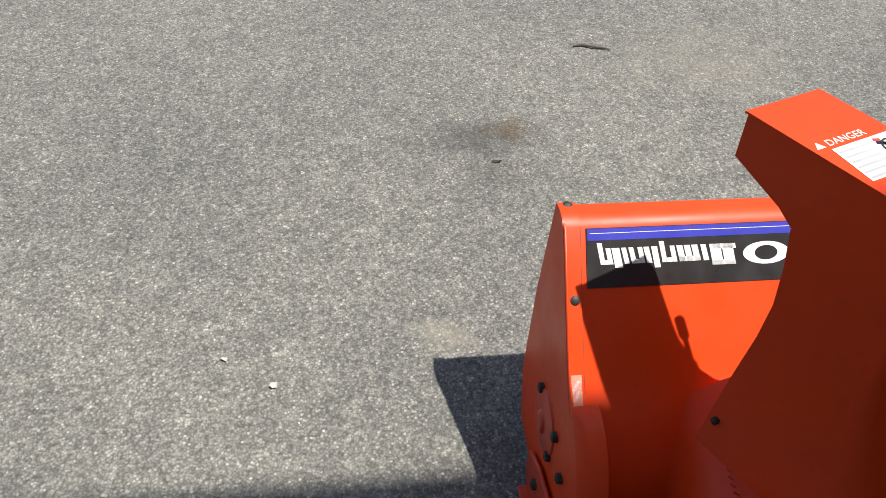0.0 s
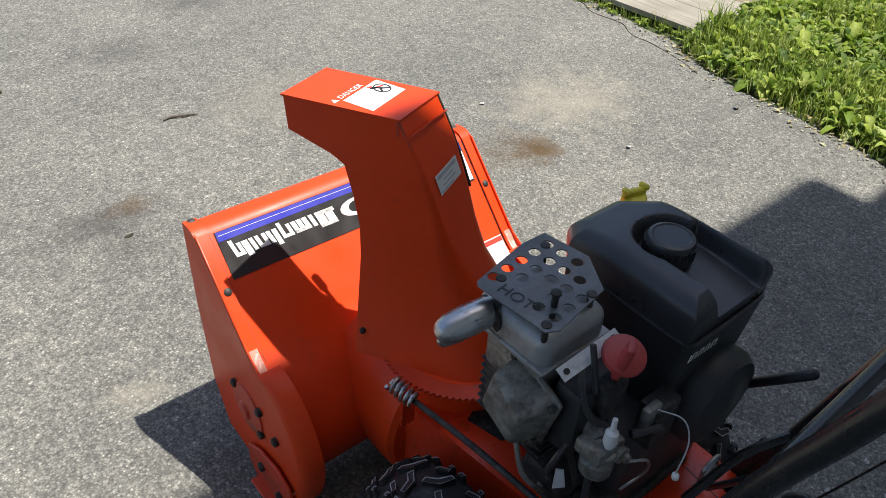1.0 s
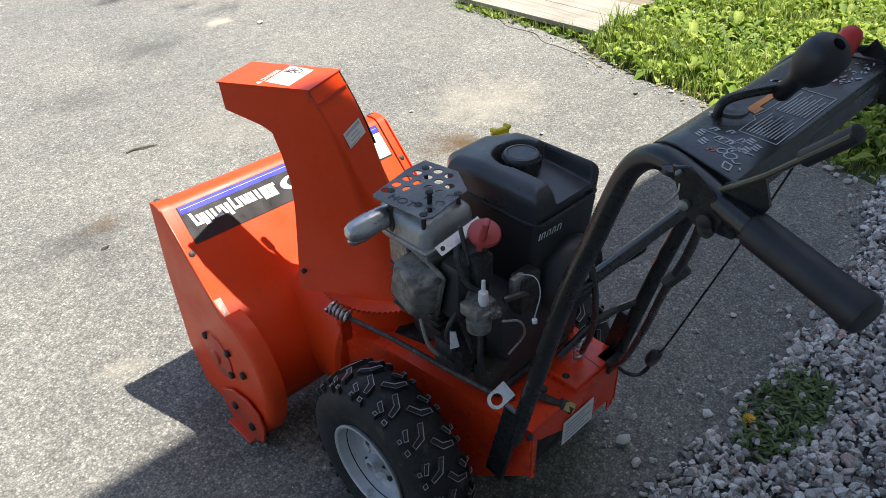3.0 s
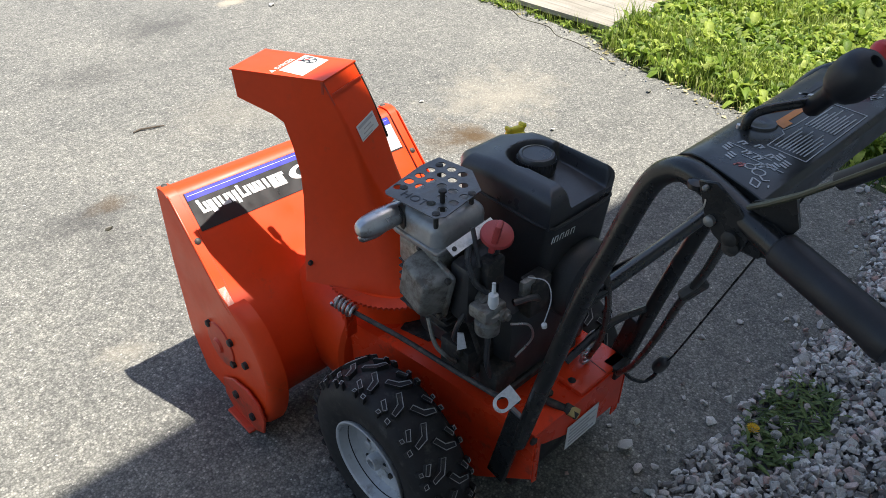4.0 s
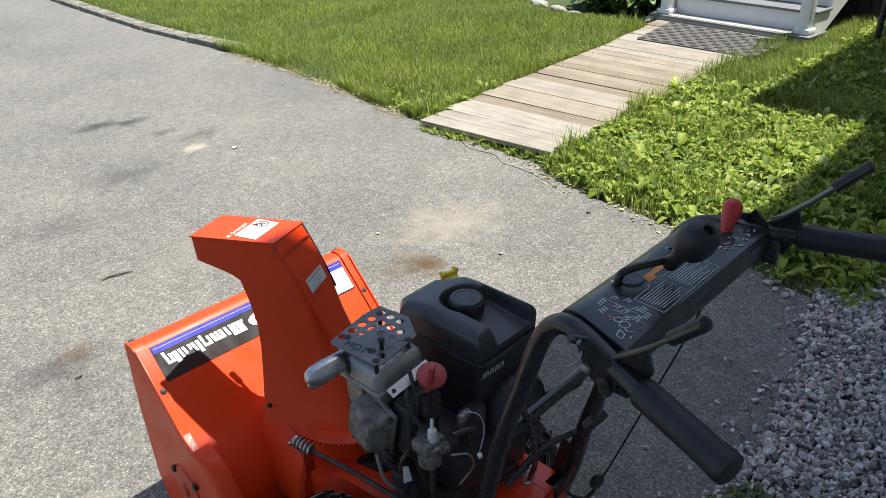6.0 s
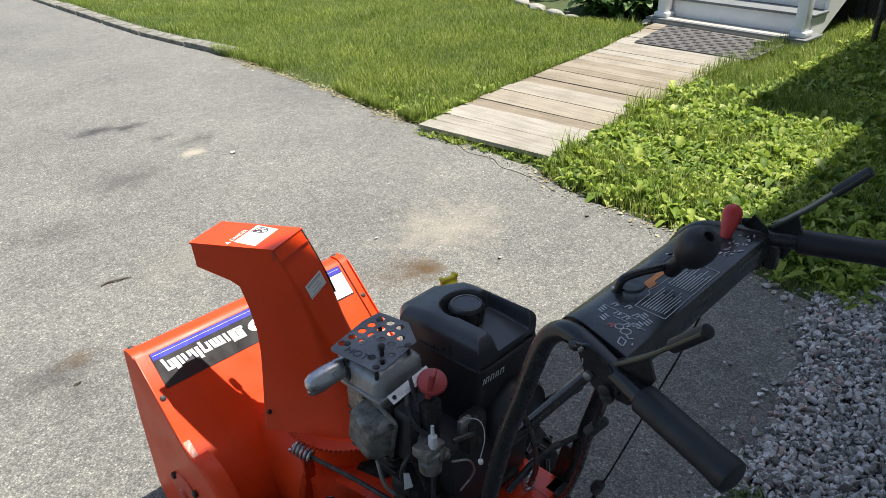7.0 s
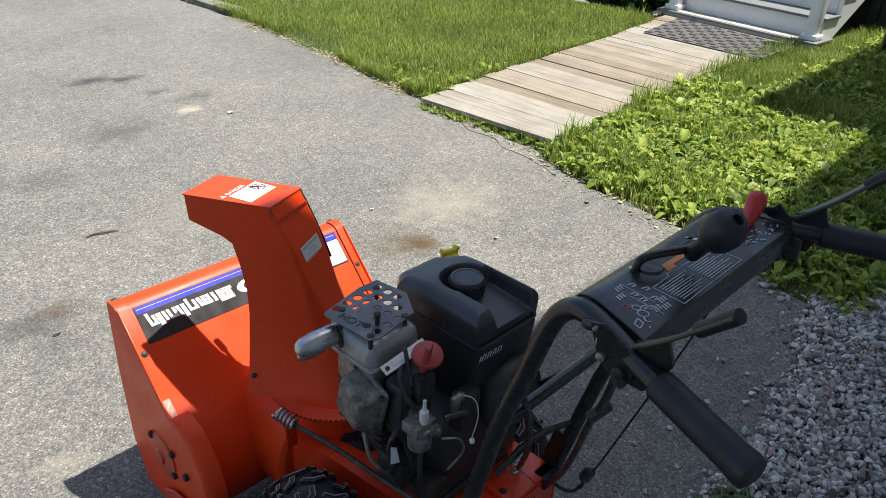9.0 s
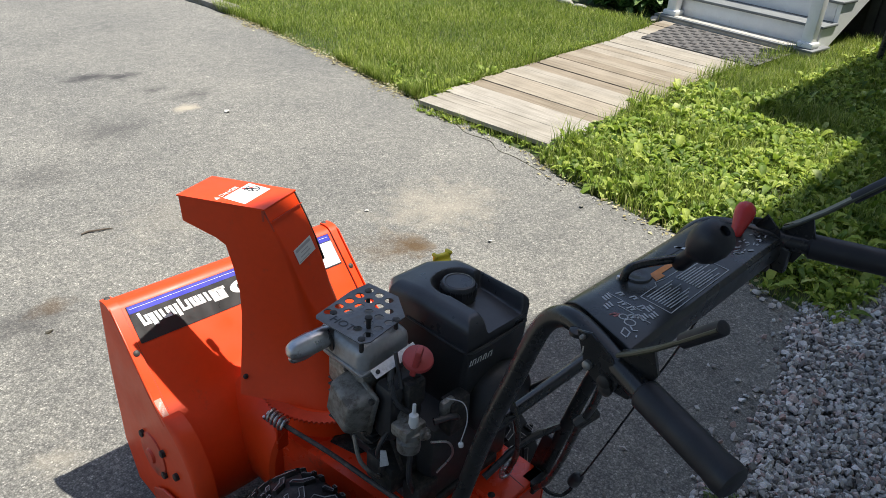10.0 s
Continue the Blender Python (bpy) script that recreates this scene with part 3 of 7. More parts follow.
bm = bm_new()
strip(bm, BACK, -0.338, 0.338, -0.003, 0.003)
bmesh.ops.recalc_face_normals(bm, faces=bm.faces)
housing = part("auger_housing", bm, RED, blower, "orange-red painted steel auger housing", 50)
SIDE = [(0.716, 0.563), (0.718, 0.36), (0.700, 0.14), (0.650, 0.030), (0.450, 0.016), (0.385, 0.060), (0.345, 0.130), (0.330, 0.196), (0.339, 0.248),
        (0.366, 0.296), (0.404, 0.334), (0.444, 0.360), (0.486, 0.385), (0.520, 0.418), (0.560, 0.460), (0.655, 0.560), (0.690, 0.566)]
for sx, tag in ((-1, 1), (1, 1)):
    bm = bm_new()
    m = Matrix(((0, 0, 1, sx * 0.3415 - 0.002), (1, 0, 0, 0), (0, 1, 0, 0), (0, 0, 0, 1)))
    prism(bm, SIDE, 0.004, m)
    bmesh.ops.recalc_face_normals(bm, faces=bm.faces)
    bevel_all(bm, 0.0012, 1, 60)
    plate = part("side_plate", bm, RED, housing)
    bm = bm_new()
    lo, hi = sorted((sx * 0.3440, sx * 0.3165))
    strip(bm, [(y, z) for y, z in BACK[:10]], lo, hi, 0.002, 0.003)
    bmesh.ops.recalc_face_normals(bm, faces=bm.faces)
    part("flange", bm, RED, housing, "", 50)
    bm = bm_new()
    edge = sx * 0.3155
    strip(bm, [(y, z) for y, z in BACK[3:9]], edge - 0.0008, edge + 0.0008, 0.0005, 0.0010)
    bmesh.ops.recalc_face_normals(bm, faces=bm.faces)
    part("flange_gap", bm, DARK, housing, "", 50)
    bm = bm_new()
    strip(bm, [(0.502, 0.3835), (0.478, 0.362), (0.448, 0.3405)], sx * 0.332 - 0.011, sx * 0.332 + 0.011, 0.0022, 0.0036)
    bmesh.ops.recalc_face_normals(bm, faces=bm.faces)
    part("scuffed_corner", bm, SCUFF, housing, "bare scuffed end of the flange", 50)
    # the rear edge rolls inwards as a broad lip
    lip = [(0.450, 0.016), (0.385, 0.052), (0.343, 0.125), (0.328, 0.196), (0.337, 0.250), (0.364, 0.298), (0.402, 0.336), (0.440, 0.360), (0.455, 0.366)]
    bm = bm_new()
    rows = []
    for k, q in enumerate(smooth_path([(0, y, z) for y, z in lip], 3)):
        y, z = q.y, q.z
        n = Vector((y - 0.55, z - 0.24)).normalized()
        grow = 1 - sstep(17, 24, k)
        rows.append([bm.verts.new((sx * xx, y + n.x * o * grow, z + n.y * o * grow)) for xx, o in ((0.3445, -0.004), (0.3435, 0.004), (0.337, 0.014), (0.326, 0.020), (0.300, 0.022))])
    for u, v in zip(rows, rows[1:]):
        for i in range(4):
            bm.faces.new((u[i], u[i + 1], v[i + 1], v[i]))
    bmesh.ops.recalc_face_normals(bm, faces=bm.faces)
    bmesh.ops.solidify(bm, geom=bm.faces[:], thickness=0.0025)
    part("rear_lip", bm, RED, housing, "rolled rear edge of the side plate", 50)
    # skid shoe on the outside of the plate
    low = 0.004 if sx < 0 else 0.012
    bm = bm_new()
    prism(bm, [(0.535, 0.090), (0.535, 0.034), (0.505, low), (0.400, low), (0.360, 0.026), (0.345, 0.080), (0.362, 0.120), (0.410, 0.138), (0.480, 0.124)], 0.007,
          Matrix(((0, 0, 1, sx * 0.3525 - 0.0035), (1, 0, 0, 0), (0, 1, 0, 0), (0, 0, 0, 1))))
    bmesh.ops.recalc_face_normals(bm, faces=bm.faces)
    bevel_all(bm, 0.002, 1, 20)
    vs = box(bm, (min(sx * 0.350, sx * 0.374), 0.400, low - 0.001), (max(sx * 0.350, sx * 0.374), 0.505, low + 0.006), 0.002, 1)
    part("skid_shoe", bm, RED_WORN, housing, "worn red skid shoe")
    for yy, zz in ((0.470, 0.080), (0.400, 0.056)):
        bm = bm_new()
        lathe(bm, (sx * 0.355, yy, zz), (sx * 0.37, yy, zz), [(0, 0.011), (0.008, 0.0105), (0.010, 0.005), (0.0105, 0.001)], 10)
        bmesh.ops.recalc_face_normals(bm, faces=bm.faces)
        part("bolt", bm, DARK, housing)
    # bearing cover and bolts of the side plate
    bm = bm_new()
    lathe(bm, (sx * 0.343, 0.53, 0.20), (sx * 0.36, 0.53, 0.20), [(0, 0.062), (0.004, 0.060), (0.007, 0.045), (0.008, 0.022), (0.014, 0.018), (0.015, 0.001)], 24)
    bmesh.ops.recalc_face_normals(bm, faces=bm.faces)
    part("bearing_cover", bm, RED_WORN, housing)
    for yy, zz in ((0.575, 0.24), (0.472, 0.245), (0.476, 0.172), (0.412, 0.214)):
        bm = bm_new()
        lathe(bm, (sx * 0.343, yy, zz), (sx * 0.36, yy, zz), [(0, 0.010), (0.009, 0.0095), (0.011, 0.005), (0.0115, 0.001)], 10)
        bmesh.ops.recalc_face_normals(bm, faces=bm.faces)
        part("bolt", bm, DARK, housing)
    for yy, zz, ny, nz in ((0.706, 0.564, 0.02, 1), (0.582, 0.473, -0.72, 0.69)):
        bm = bm_new()
        o = Vector((sx * 0.3275, yy, zz))
        lathe(bm, o, o + Vector((0, ny, nz)), [(0, 0.0085), (0.002, 0.0082), (0.0042, 0.0055), (0.005, 0.001)], 14)
        bmesh.ops.recalc_face_normals(bm, faces=bm.faces)
        part("bolt", bm, DARK, housing)
# seam bolts along the drum side
for xx, yy, zz in ((-0.300, 0.395, 0.292), (0.300, 0.395, 0.292)):
    bm = bm_new()
    lathe(bm, (xx, yy, zz), (xx, yy - 0.09, zz + 0.05), [(0, 0.009), (0.006, 0.008), (0.008, 0.001)], 10)
    bmesh.ops.recalc_face_normals(bm, faces=bm.faces)
    part("bolt", bm, DARK, housing)

# auger inside the housing: shaft and spiral ribbon
bm = bm_new()
cyl(bm, (-0.335, 0.53, 0.20), (0.335, 0.53, 0.20), 0.018, None, 12)
for side in (-1, 1):
    prev = None
    for i in range(40):
        a = side * i / 39 * 2.6 * 2 * math.pi
        x = side * (0.05 + 0.27 * i / 39)
        ring = [bm.verts.new((x, 0.53 + r * math.cos(a), 0.20 + r * math.sin(a))) for r in (0.10, 0.155)]
        if prev:
            bm.faces.new((prev[0], prev[1], ring[1], ring[0]))
        prev = ring
part("auger", bm, RED_WORN, blower, "worn red spiral auger inside the housing")

# printed band on the slope
slope_v = Vector((0, 0.664 - 0.552, 0.554 - 0.436)).normalized()
slope = basis((0.0, 0.6640, 0.5545), (1, 0, 0), slope_v)
bm = bm_new()
slab(bm, slope, -0.306, -0.098, 0.306, -0.002, 0.0012)
part("brand_band", bm, BLACK_INK, housing, "black and blue printed band with white lettering shapes")
bm = bm_new()
slab(bm, slope, -0.304, -0.022, 0.304, -0.003, 0.0016)
part("blue_stripe", bm, BLUE_INK, housing)
bm = bm_new()
slab(bm, slope, -0.300, -0.0110, 0.300, -0.0102, 0.0019)
part("white_line", bm, WHITE_INK, housing)
bm = bm_new()
slab(bm, slope, 0.170, -0.094, 0.304, -0.024, 0.0017)
part("white_patch", bm, WHITE_INK, housing)
# slanted white shapes in place of the brand's letters
LETTERS = [(-0.096, -0.054, 0.034, 0.0), (-0.110, -0.101, 0.026, 0.0), (-0.152, -0.114, 0.026, 0.0), (-0.180, -0.155, 0.026, 0.008), (-0.193, -0.183, 0.034, 0.0),
           (-0.206, -0.197, 0.026, 0.0), (-0.231, -0.209, 0.026, 0.0), (-0.243, -0.235, 0.026, 0.0), (-0.259, -0.246, 0.032, 0.0), (-0.283, -0.262, 0.026, 0.009)]
for x0, x1, up, down in LETTERS:
    bm = bm_new()
    if x1 - x0 > 0.03:
        n = 3 if up < 0.03 else 2
        w = (x1 - x0) / n
        for k in range(n):
            slab(bm, slope, x0 + w * k + 0.0012, -0.035 - up, x0 + w * (k + 1) - 0.0012, -0.035 + down, 0.0018, -0.006)
        slab(bm, slope, x0 + 0.001, -0.035 - up, x1 - 0.001, -0.035 - up + 0.008, 0.0018, -0.0015)
        if n == 2:
            slab(bm, slope, x0 + 0.001, -0.043, x1 - 0.001, -0.035, 0.0018, -0.0015)
    elif x1 - x0 > 0.018:
        slab(bm, slope, x0, -0.035 - up, x0 + 0.008, -0.035 + down, 0.0018, -0.006)
        slab(bm, slope, x1 - 0.008, -0.035 - up, x1, -0.035, 0.0018, -0.005)
        slab(bm, slope, x0 + 0.006, -0.035 - up, x1 - 0.006, -0.035 - up + 0.007, 0.0018, -0.001)
    else:
        slab(bm, slope, x0, -0.035 - up, x1, -0.035 + down, 0.0018, -0.006)
    part("letter_shape", bm, WHITE_INK, housing)
# oval mark
oval = [(-0.003 + 0.040 * math.cos(a), -0.0525 + 0.0185 * math.sin(a)) for a in (2 * math.pi * i / 32 for i in range(32))]
sheet_with_holes("oval_mark", oval, [[(-0.003 + 0.020 * math.cos(a), -0.0525 + 0.012 * math.sin(a)) for a in (2 * math.pi * i / 24 for i in range(24))]], 0.0010, slope @ pose(0, 0, 0.0016), WHITE_INK, housing)
# small warning sticker low on the slope
bm = bm_new()
strip(bm, [(0.500, 0.3815), (0.488, 0.3698), (0.478, 0.3610), (0.462, 0.3495), (0.452, 0.3424)], 0.256, 0.312, 0.0010, 0.0008)
bmesh.ops.recalc_face_normals(bm, faces=bm.faces)
part("warning_sticker", bm, DECAL_WHITE, housing, "white warning sticker with a red heading")
bm = bm_new()
strip(bm, [(0.498, 0.3796), (0.490, 0.3717)], 0.257, 0.311, 0.0018, 0.0006)
bmesh.ops.recalc_face_normals(bm, faces=bm.faces)
part("red_heading", bm, RED_INK, housing)

# the housing sits a little low on its right-hand side
housing.matrix_basis = Matrix.Translation((-0.34, 0, 0.30)) @ Matrix.Rotation(radians(0.75), 4, "Y") @ Matrix.Translation((0.338, 0, -0.30))

# impeller drum behind the housing
bm = bm_new()
lathe(bm, (0.0, 0.47, 0.225), (0.0, 0.20, 0.225), [(0, 0.190), (0.18, 0.190), (0.205, 0.188), (0.215, 0.178), (0.225, 0.12), (0.23, 0.02)], 48)
bmesh.ops.recalc_face_normals(bm, faces=bm.faces)
part("impeller_drum", bm, RED, blower, "orange-red steel drum behind the auger housing", 35)

# ring with teeth under the chute
RING = Vector((0.0, 0.272, 0.412))
bm = bm_new()
n = 88
rows = [[], [], [], []]
for i in range(n * 2):
    a = 2 * math.pi * i / (n * 2)
    r = 0.166 if i % 2 == 0 else 0.160
    for k, (rr, z) in enumerate(((0.13, 0), (r, 0), (r, 0.005), (0.13, 0.005))):
        rows[k].append(bm.verts.new(RING + Vector((rr * math.cos(a), rr * math.sin(a), z))))
for i in range(n * 2):
    j = (i + 1) % (n * 2)
    for k in range(4):
        bm.faces.new((rows[k][i], rows[k][j], rows[(k + 1) % 4][j], rows[(k + 1) % 4][i]))
bmesh.ops.recalc_face_normals(bm, faces=bm.faces)
part("chute_ring", bm, RED_WORN, blower, "toothed red ring that turns the chute", 30)
bm = bm_new()
lathe(bm, RING - Vector((0, 0, 0.10)), RING, [(0, 0.135), (0.098, 0.135), (0.104, 0.128)], 40)
bmesh.ops.recalc_face_normals(bm, faces=bm.faces)
part("chute_collar", bm, RED, blower)

# chute: lofted U-shaped sheet with a hood on top, turned a little to the left
CD = Vector((-0.505, 0.863, 0)).normalized()
CS = Vector((0.942, 0.334, 0)).normalized()


def chute_point(s, d, z):
    p = Vector((0, 0.27, 0)) + CS * s + CD * d
    return Vector((p.x, p.y, z))


LEVELS = [  # z, back, front, left, right, corner radius
    (0.414, -0.145, 0.150, -0.120, 0.120, 0.115), (0.455, -0.118, 0.160, -0.100, 0.104, 0.100), (0.53, -0.062, 0.170, -0.074, 0.076, 0.068), (0.60, -0.008, 0.173, -0.061, 0.061, 0.036),
    (0.66, 0.020, 0.177, -0.056, 0.056, 0.018), (0.72, 0.041, 0.188, -0.055, 0.055, 0.009), (0.775, 0.061, 0.203, -0.054, 0.055, 0.006), (0.790, 0.067, 0.226, -0.054, 0.055, 0.005),
    (0.818, 0.080, 0.302, -0.054, 0.056, 0.004), (0.876, 0.110, 0.306, -0.054, 0.057, 0.004)]
bm = bm_new()
loops = []
for z, back, front, left, right, rad in LEVELS:
    pts = [(left, front), (left, (front + back + rad) / 2), (left, back + rad)]
    for i in range(1, 7):
        a = i / 7 * math.pi / 2
        pts.append((left + rad - rad * math.cos(a), back + rad - rad * math.sin(a)))
    pts += [(left + rad, back), ((left + right) / 2, back), (right - rad, back)]
    for i in range(1, 7):
        a = (1 - i / 7) * math.pi / 2
        pts.append((right - rad + rad * math.cos(a), back + rad - rad * math.sin(a)))
    pts += [(right, back + rad), (right, (front + back + rad) / 2), (right, front)]
    loops.append([bm.verts.new(chute_point(s, d, z)) for s, d in pts])
for u, v in zip(loops, loops[1:]):
    for i in range(len(u) - 1):
        bm.faces.new((u[i], u[i + 1], v[i + 1], v[i]))
bmesh.ops.recalc_face_normals(bm, faces=bm.faces)
chute = part("discharge_chute", bm, RED, blower, "tall orange-red discharge chute with a square hood", 28)
sol = chute.modifiers.new("thickness", "SOLIDIFY")
sol.thickness = 0.0025
sol.offset = 1
wn_mod = chute.modifiers.new("even_normals", "WEIGHTED_NORMAL")
wn_mod.keep_sharp = True
bm = bm_new()
prism(bm, [(-0.057, 0.105), (0.060, 0.105), (0.0605, 0.310), (-0.057, 0.310)], 0.003,
      Matrix(((CS.x, CD.x, 0, 0), (CS.y, CD.y, 0, 0.27), (0, 0, 1, 0.8762), (0, 0, 0, 1))))
bevel_all(bm, 0.001, 1)
part("hood_top", bm, RED, chute)
for s0, s1 in ((-0.0575, -0.0535), (0.0560, 0.0600)):
    bm = bm_new()
    prism(bm, [(s0, 0.111), (s1, 0.111), (s1, 0.106), (s0, 0.106)], 0.026, Matrix(((CS.x, CD.x, 0, 0), (CS.y, CD.y, 0, 0.27), (0, 0, 1, 0.850), (0, 0, 0, 1))))
    part("hood_fold", bm, RED_WORN, chute)
# crease bar on the back of the hood
bm = bm_new()
tube(bm, [chute_point(0.0585, 0.108, 0.874), chute_point(0.0575, 0.084, 0.826), chute_point(0.0570, 0.060, 0.770), chute_point(0.0575, 0.040, 0.715)], 0.0028, 8, 3)
part("edge_trim", bm, DARK, chute, "dark trim along the hood's rear edge")
bm = bm_new()
tube(bm, [chute_point(-0.054, 0.108, 0.874), chute_point(-0.054, 0.086, 0.829)], 0.0022, 8, 2)
part("edge_trim", bm, RED_WORN, chute)
hood_back = basis(chute_point(0.002, 0.102, 0.8745), CS, chute_point(0, 0.110, 0.876) - chute_point(0, 0.061, 0.775))
bm = bm_new()
slab(bm, hood_back, -0.053, -0.026, 0.054, -0.0245, 0.0052)
part("hood_seam", bm, RED_WORN, chute)
# danger label on the hood
o = chute_point(0.003, 0.184, 0.8794)
lab = basis(o, CS, CD)
bm = bm_new()
slab(bm, lab, -0.045, -0.029, 0.045, 0.029, 0.0005)
part("danger_label", bm, DECAL_WHITE, chute, "white printed warning label")
bm = bm_new()
for i in range(6):
    slab(bm, lab, -0.041, -0.026 + i * 0.009, (0.038 if i < 2 else 0.002) + 0.004 * (i % 3), -0.023 + i * 0.009, 0.0008)
part("print_lines", bm, GREY_INK, chute)
ring = [(0.026 + 0.014 * math.cos(a), 0.004 + 0.016 * math.sin(a)) for a in (2 * math.pi * k / 24 for k in range(24))]
inner = [(0.026 + 0.0118 * math.cos(a), 0.004 + 0.0138 * math.sin(a)) for a in (2 * math.pi * k / 24 for k in range(24))]
sheet_with_holes("pictogram_ring", ring, [inner], 0.0008, lab @ pose(0, 0, 0.0008), BLACK_INK, chute)
for tint, bars in ((BLACK_INK, (((0.012, 0.018), (0.022, 0.012), 0.0026), ((0.018, 0.018), (0.027, 0.002), 0.0022), ((0.024, 0.006), (0.015, -0.005), 0.0018), ((0.027, 0.002), (0.036, -0.006), 0.0018))), (RED_INK, (((0.012, 0.023), (0.020, 0.020), 0.0022), ((0.022, 0.013), (0.034, 0.008), 0.0020)))):
    bm = bm_new()
    for p, q, w in bars:
        d = (Vector(q) - Vector(p)).normalized() * w
        prism(bm, [(p[0] - d.y, p[1] + d.x), (p[0] + d.y, p[1] - d.x), (q[0] + d.y, q[1] - d.x), (q[0] - d.y, q[1] + d.x)], 0.0010, lab)
    part("pictogram", bm, tint, chute)
word = basis(chute_point(-0.012, 0.2235, 0.8794), CS, CD)
text_part("danger_word", "\u25b2 DANGER", 0.0145, word, WHITE_INK, chute)
# dealer sticker on the back: unreadable small print as bars
deal = basis(chute_point(0.004, 0.0555, 0.762), CS, chute_point(0, 0.061, 0.775) - chute_point(0, 0.041, 0.72)) @ pose(0, 0, 0.0030, 0, 0, 7)
bm = bm_new()
slab(bm, deal, -0.035, -0.018, 0.033, 0.018, 0.0006)
part("dealer_sticker", bm, DECAL_WHITE, chute, "small white sticker with faded print")
bm = bm_new()
for i, (a, b2) in enumerate(((-0.030, 0.028), (-0.016, 0.014), (-0.022, 0.018), (-0.032, 0.008))):
    slab(bm, deal, a, 0.008 - i * 0.008, b2, 0.0145 - i * 0.008 if i == 0 else 0.0105 - i * 0.008, 0.0008)
part("sticker_print", bm, GREY_INK, chute)
# unseen bar, placed and shaped to cast the notched shadow on the slope
bm = bm_new()
hold = Matrix(((CS.x, CD.x, 0, 0), (CS.y, CD.y, 0, 0.27), (0, 0, 1, 0.800), (0, 0, 0, 1)))
box(bm, (0.064, 0.190, -0.012), (0.078, 0.226, 0.012), 0.005, 2, hold)
box(bm, (0.067, 0.150, -0.006), (0.075, 0.195, 0.006), 0.003, 1, hold)
box(bm, (0.056, 0.130, -0.014), (0.078, 0.156, 0.014), 0.006, 2, hold)
part("shadow_bar", bm, BLACK, chute, "black bar on the hood, shaped for the shadow it casts")
bm = bm_new()
lathe(bm, chute_point(-0.100, 0.146, 0.455), chute_point(-0.13, 0.146, 0.455), [(0, 0.006), (0.008, 0.0055), (0.010, 0.001)], 10)
bmesh.ops.recalc_face_normals(bm, faces=bm.faces)
part("bolt", bm, DARK, chute)

# worm gear and crank rod that turn the chute
bm = bm_new()
pts = []
w0, w1 = Vector((-0.186, 0.252, 0.424)), Vector((-0.176, 0.200, 0.414))
wa, wb = axes_for(w1 - w0)
for i in range(5 * 12 + 1):
    a = 2 * math.pi * i / 12
    pts.append(w0.lerp(w1, i / 60) + (wa * math.cos(a) + wb * math.sin(a)) * 0.0145)
tube(bm, pts, 0.0035, 6, 1)
cyl(bm, w0, w1, 0.008, None, 10)
part("worm_gear", bm, STEEL, blower, "steel spiral worm on the end of the crank rod")
bm = bm_new()
tube(bm, [w1, (-0.170, 0.05, 0.438), (-0.168, -0.10, 0.457), (-0.165, -0.215, 0.472)], 0.0054, 10, 4)
part("crank_rod", bm, DARK, blower, "long dark steel rod to the chute gear")
bm = bm_new()
box(bm, (-0.190, 0.215, 0.335), (-0.160, 0.222, 0.428), 0.002, 1)
part("worm_bracket", bm, FRAME_RED, blower)
loop = [(0.034, -0.024), (0.034, 0.024)] + [(-0.012 + 0.024 * math.cos(a), 0.024 * math.sin(a)) for a in (math.pi / 2 + k * math.pi / 12 for k in range(13))]
sheet_with_holes("rod_bracket", loop, [circle(-0.010, 0.0, 0.0160, 24)], 0.003, pose(-0.164, -0.228, 0.474, 52, 0, -32) @ pose(0, 0, 0, 0, 0, 32) @ Matrix.Scale(0.70, 4), ZINC, blower, "zinc-plated plate with a round hole")

# frame under the engine: deck, side plates, rear apron with an open underside
DECK = [(-0.155, 0.285), (-0.148, 0.20), (-0.098, -0.255), (0.200, -0.255), (0.215, 0.20), (0.215, 0.285)]
bm = bm_new()
prism(bm, DECK, 0.005, Matrix.Translation((0, 0, 0.340)))
bevel_all(bm, 0.002, 2, 40)
frame_box = part("frame_deck", bm, FRAME_RED, blower, "orange-red sheet steel deck under the engine", 50, True)
for (xa, ya), (xb, yb), turn in ((DECK[2], DECK[1], -86), (DECK[3], DECK[4], 86)):
    d = Vector((xb - xa, yb - ya, 0))
    L = d.length
    side = basis((xa, ya, 0), d, (0, 0, 1))
    bm = bm_new()
    prism(bm, [(0, 0.212), (0.02, 0.196), (0.135, 0.105), (0.22, 0.085), (L + 0.08, 0.085), (L + 0.08, 0.3405), (0, 0.3405)], 0.004, side)
    bmesh.ops.recalc_face_normals(bm, faces=bm.faces)
    bevel_all(bm, 0.0012, 1, 60)
    part("side_plate", bm, FRAME_RED, frame_box)
    bm = bm_new()
    prism(bm, [(0.004, 0.200), (0.022, 0.190), (0.022, 0.330), (0.004, 0.335)], 0.003, side @ pose(0, 0, 0, 0, turn, 0))
    bmesh.ops.recalc_face_normals(bm, faces=bm.faces)
    part("corner_flange", bm, FRAME_RED, frame_box)
bm = bm_new()
prism(bm, [(-0.096, 0.3405), (-0.094, 0.318), (-0.066, 0.296), (0.010, 0.262), (0.100, 0.228), (0.196, 0.222), (0.199, 0.3405)], 0.004, Matrix(((1, 0, 0, 0), (0, 0, 1, -0.2545), (0, 1, 0, 0), (0, 0, 0, 1))))
bmesh.ops.recalc_face_normals(bm, faces=bm.faces)
bevel_all(bm, 0.0012, 1, 60)
part("rear_apron", bm, FRAME_RED, frame_box)
# dark block fills the open underside to give its shade
bm = bm_new()
box(bm, (-0.085, -0.200, 0.115), (0.185, 0.270, 0.330), 0.01, 2)
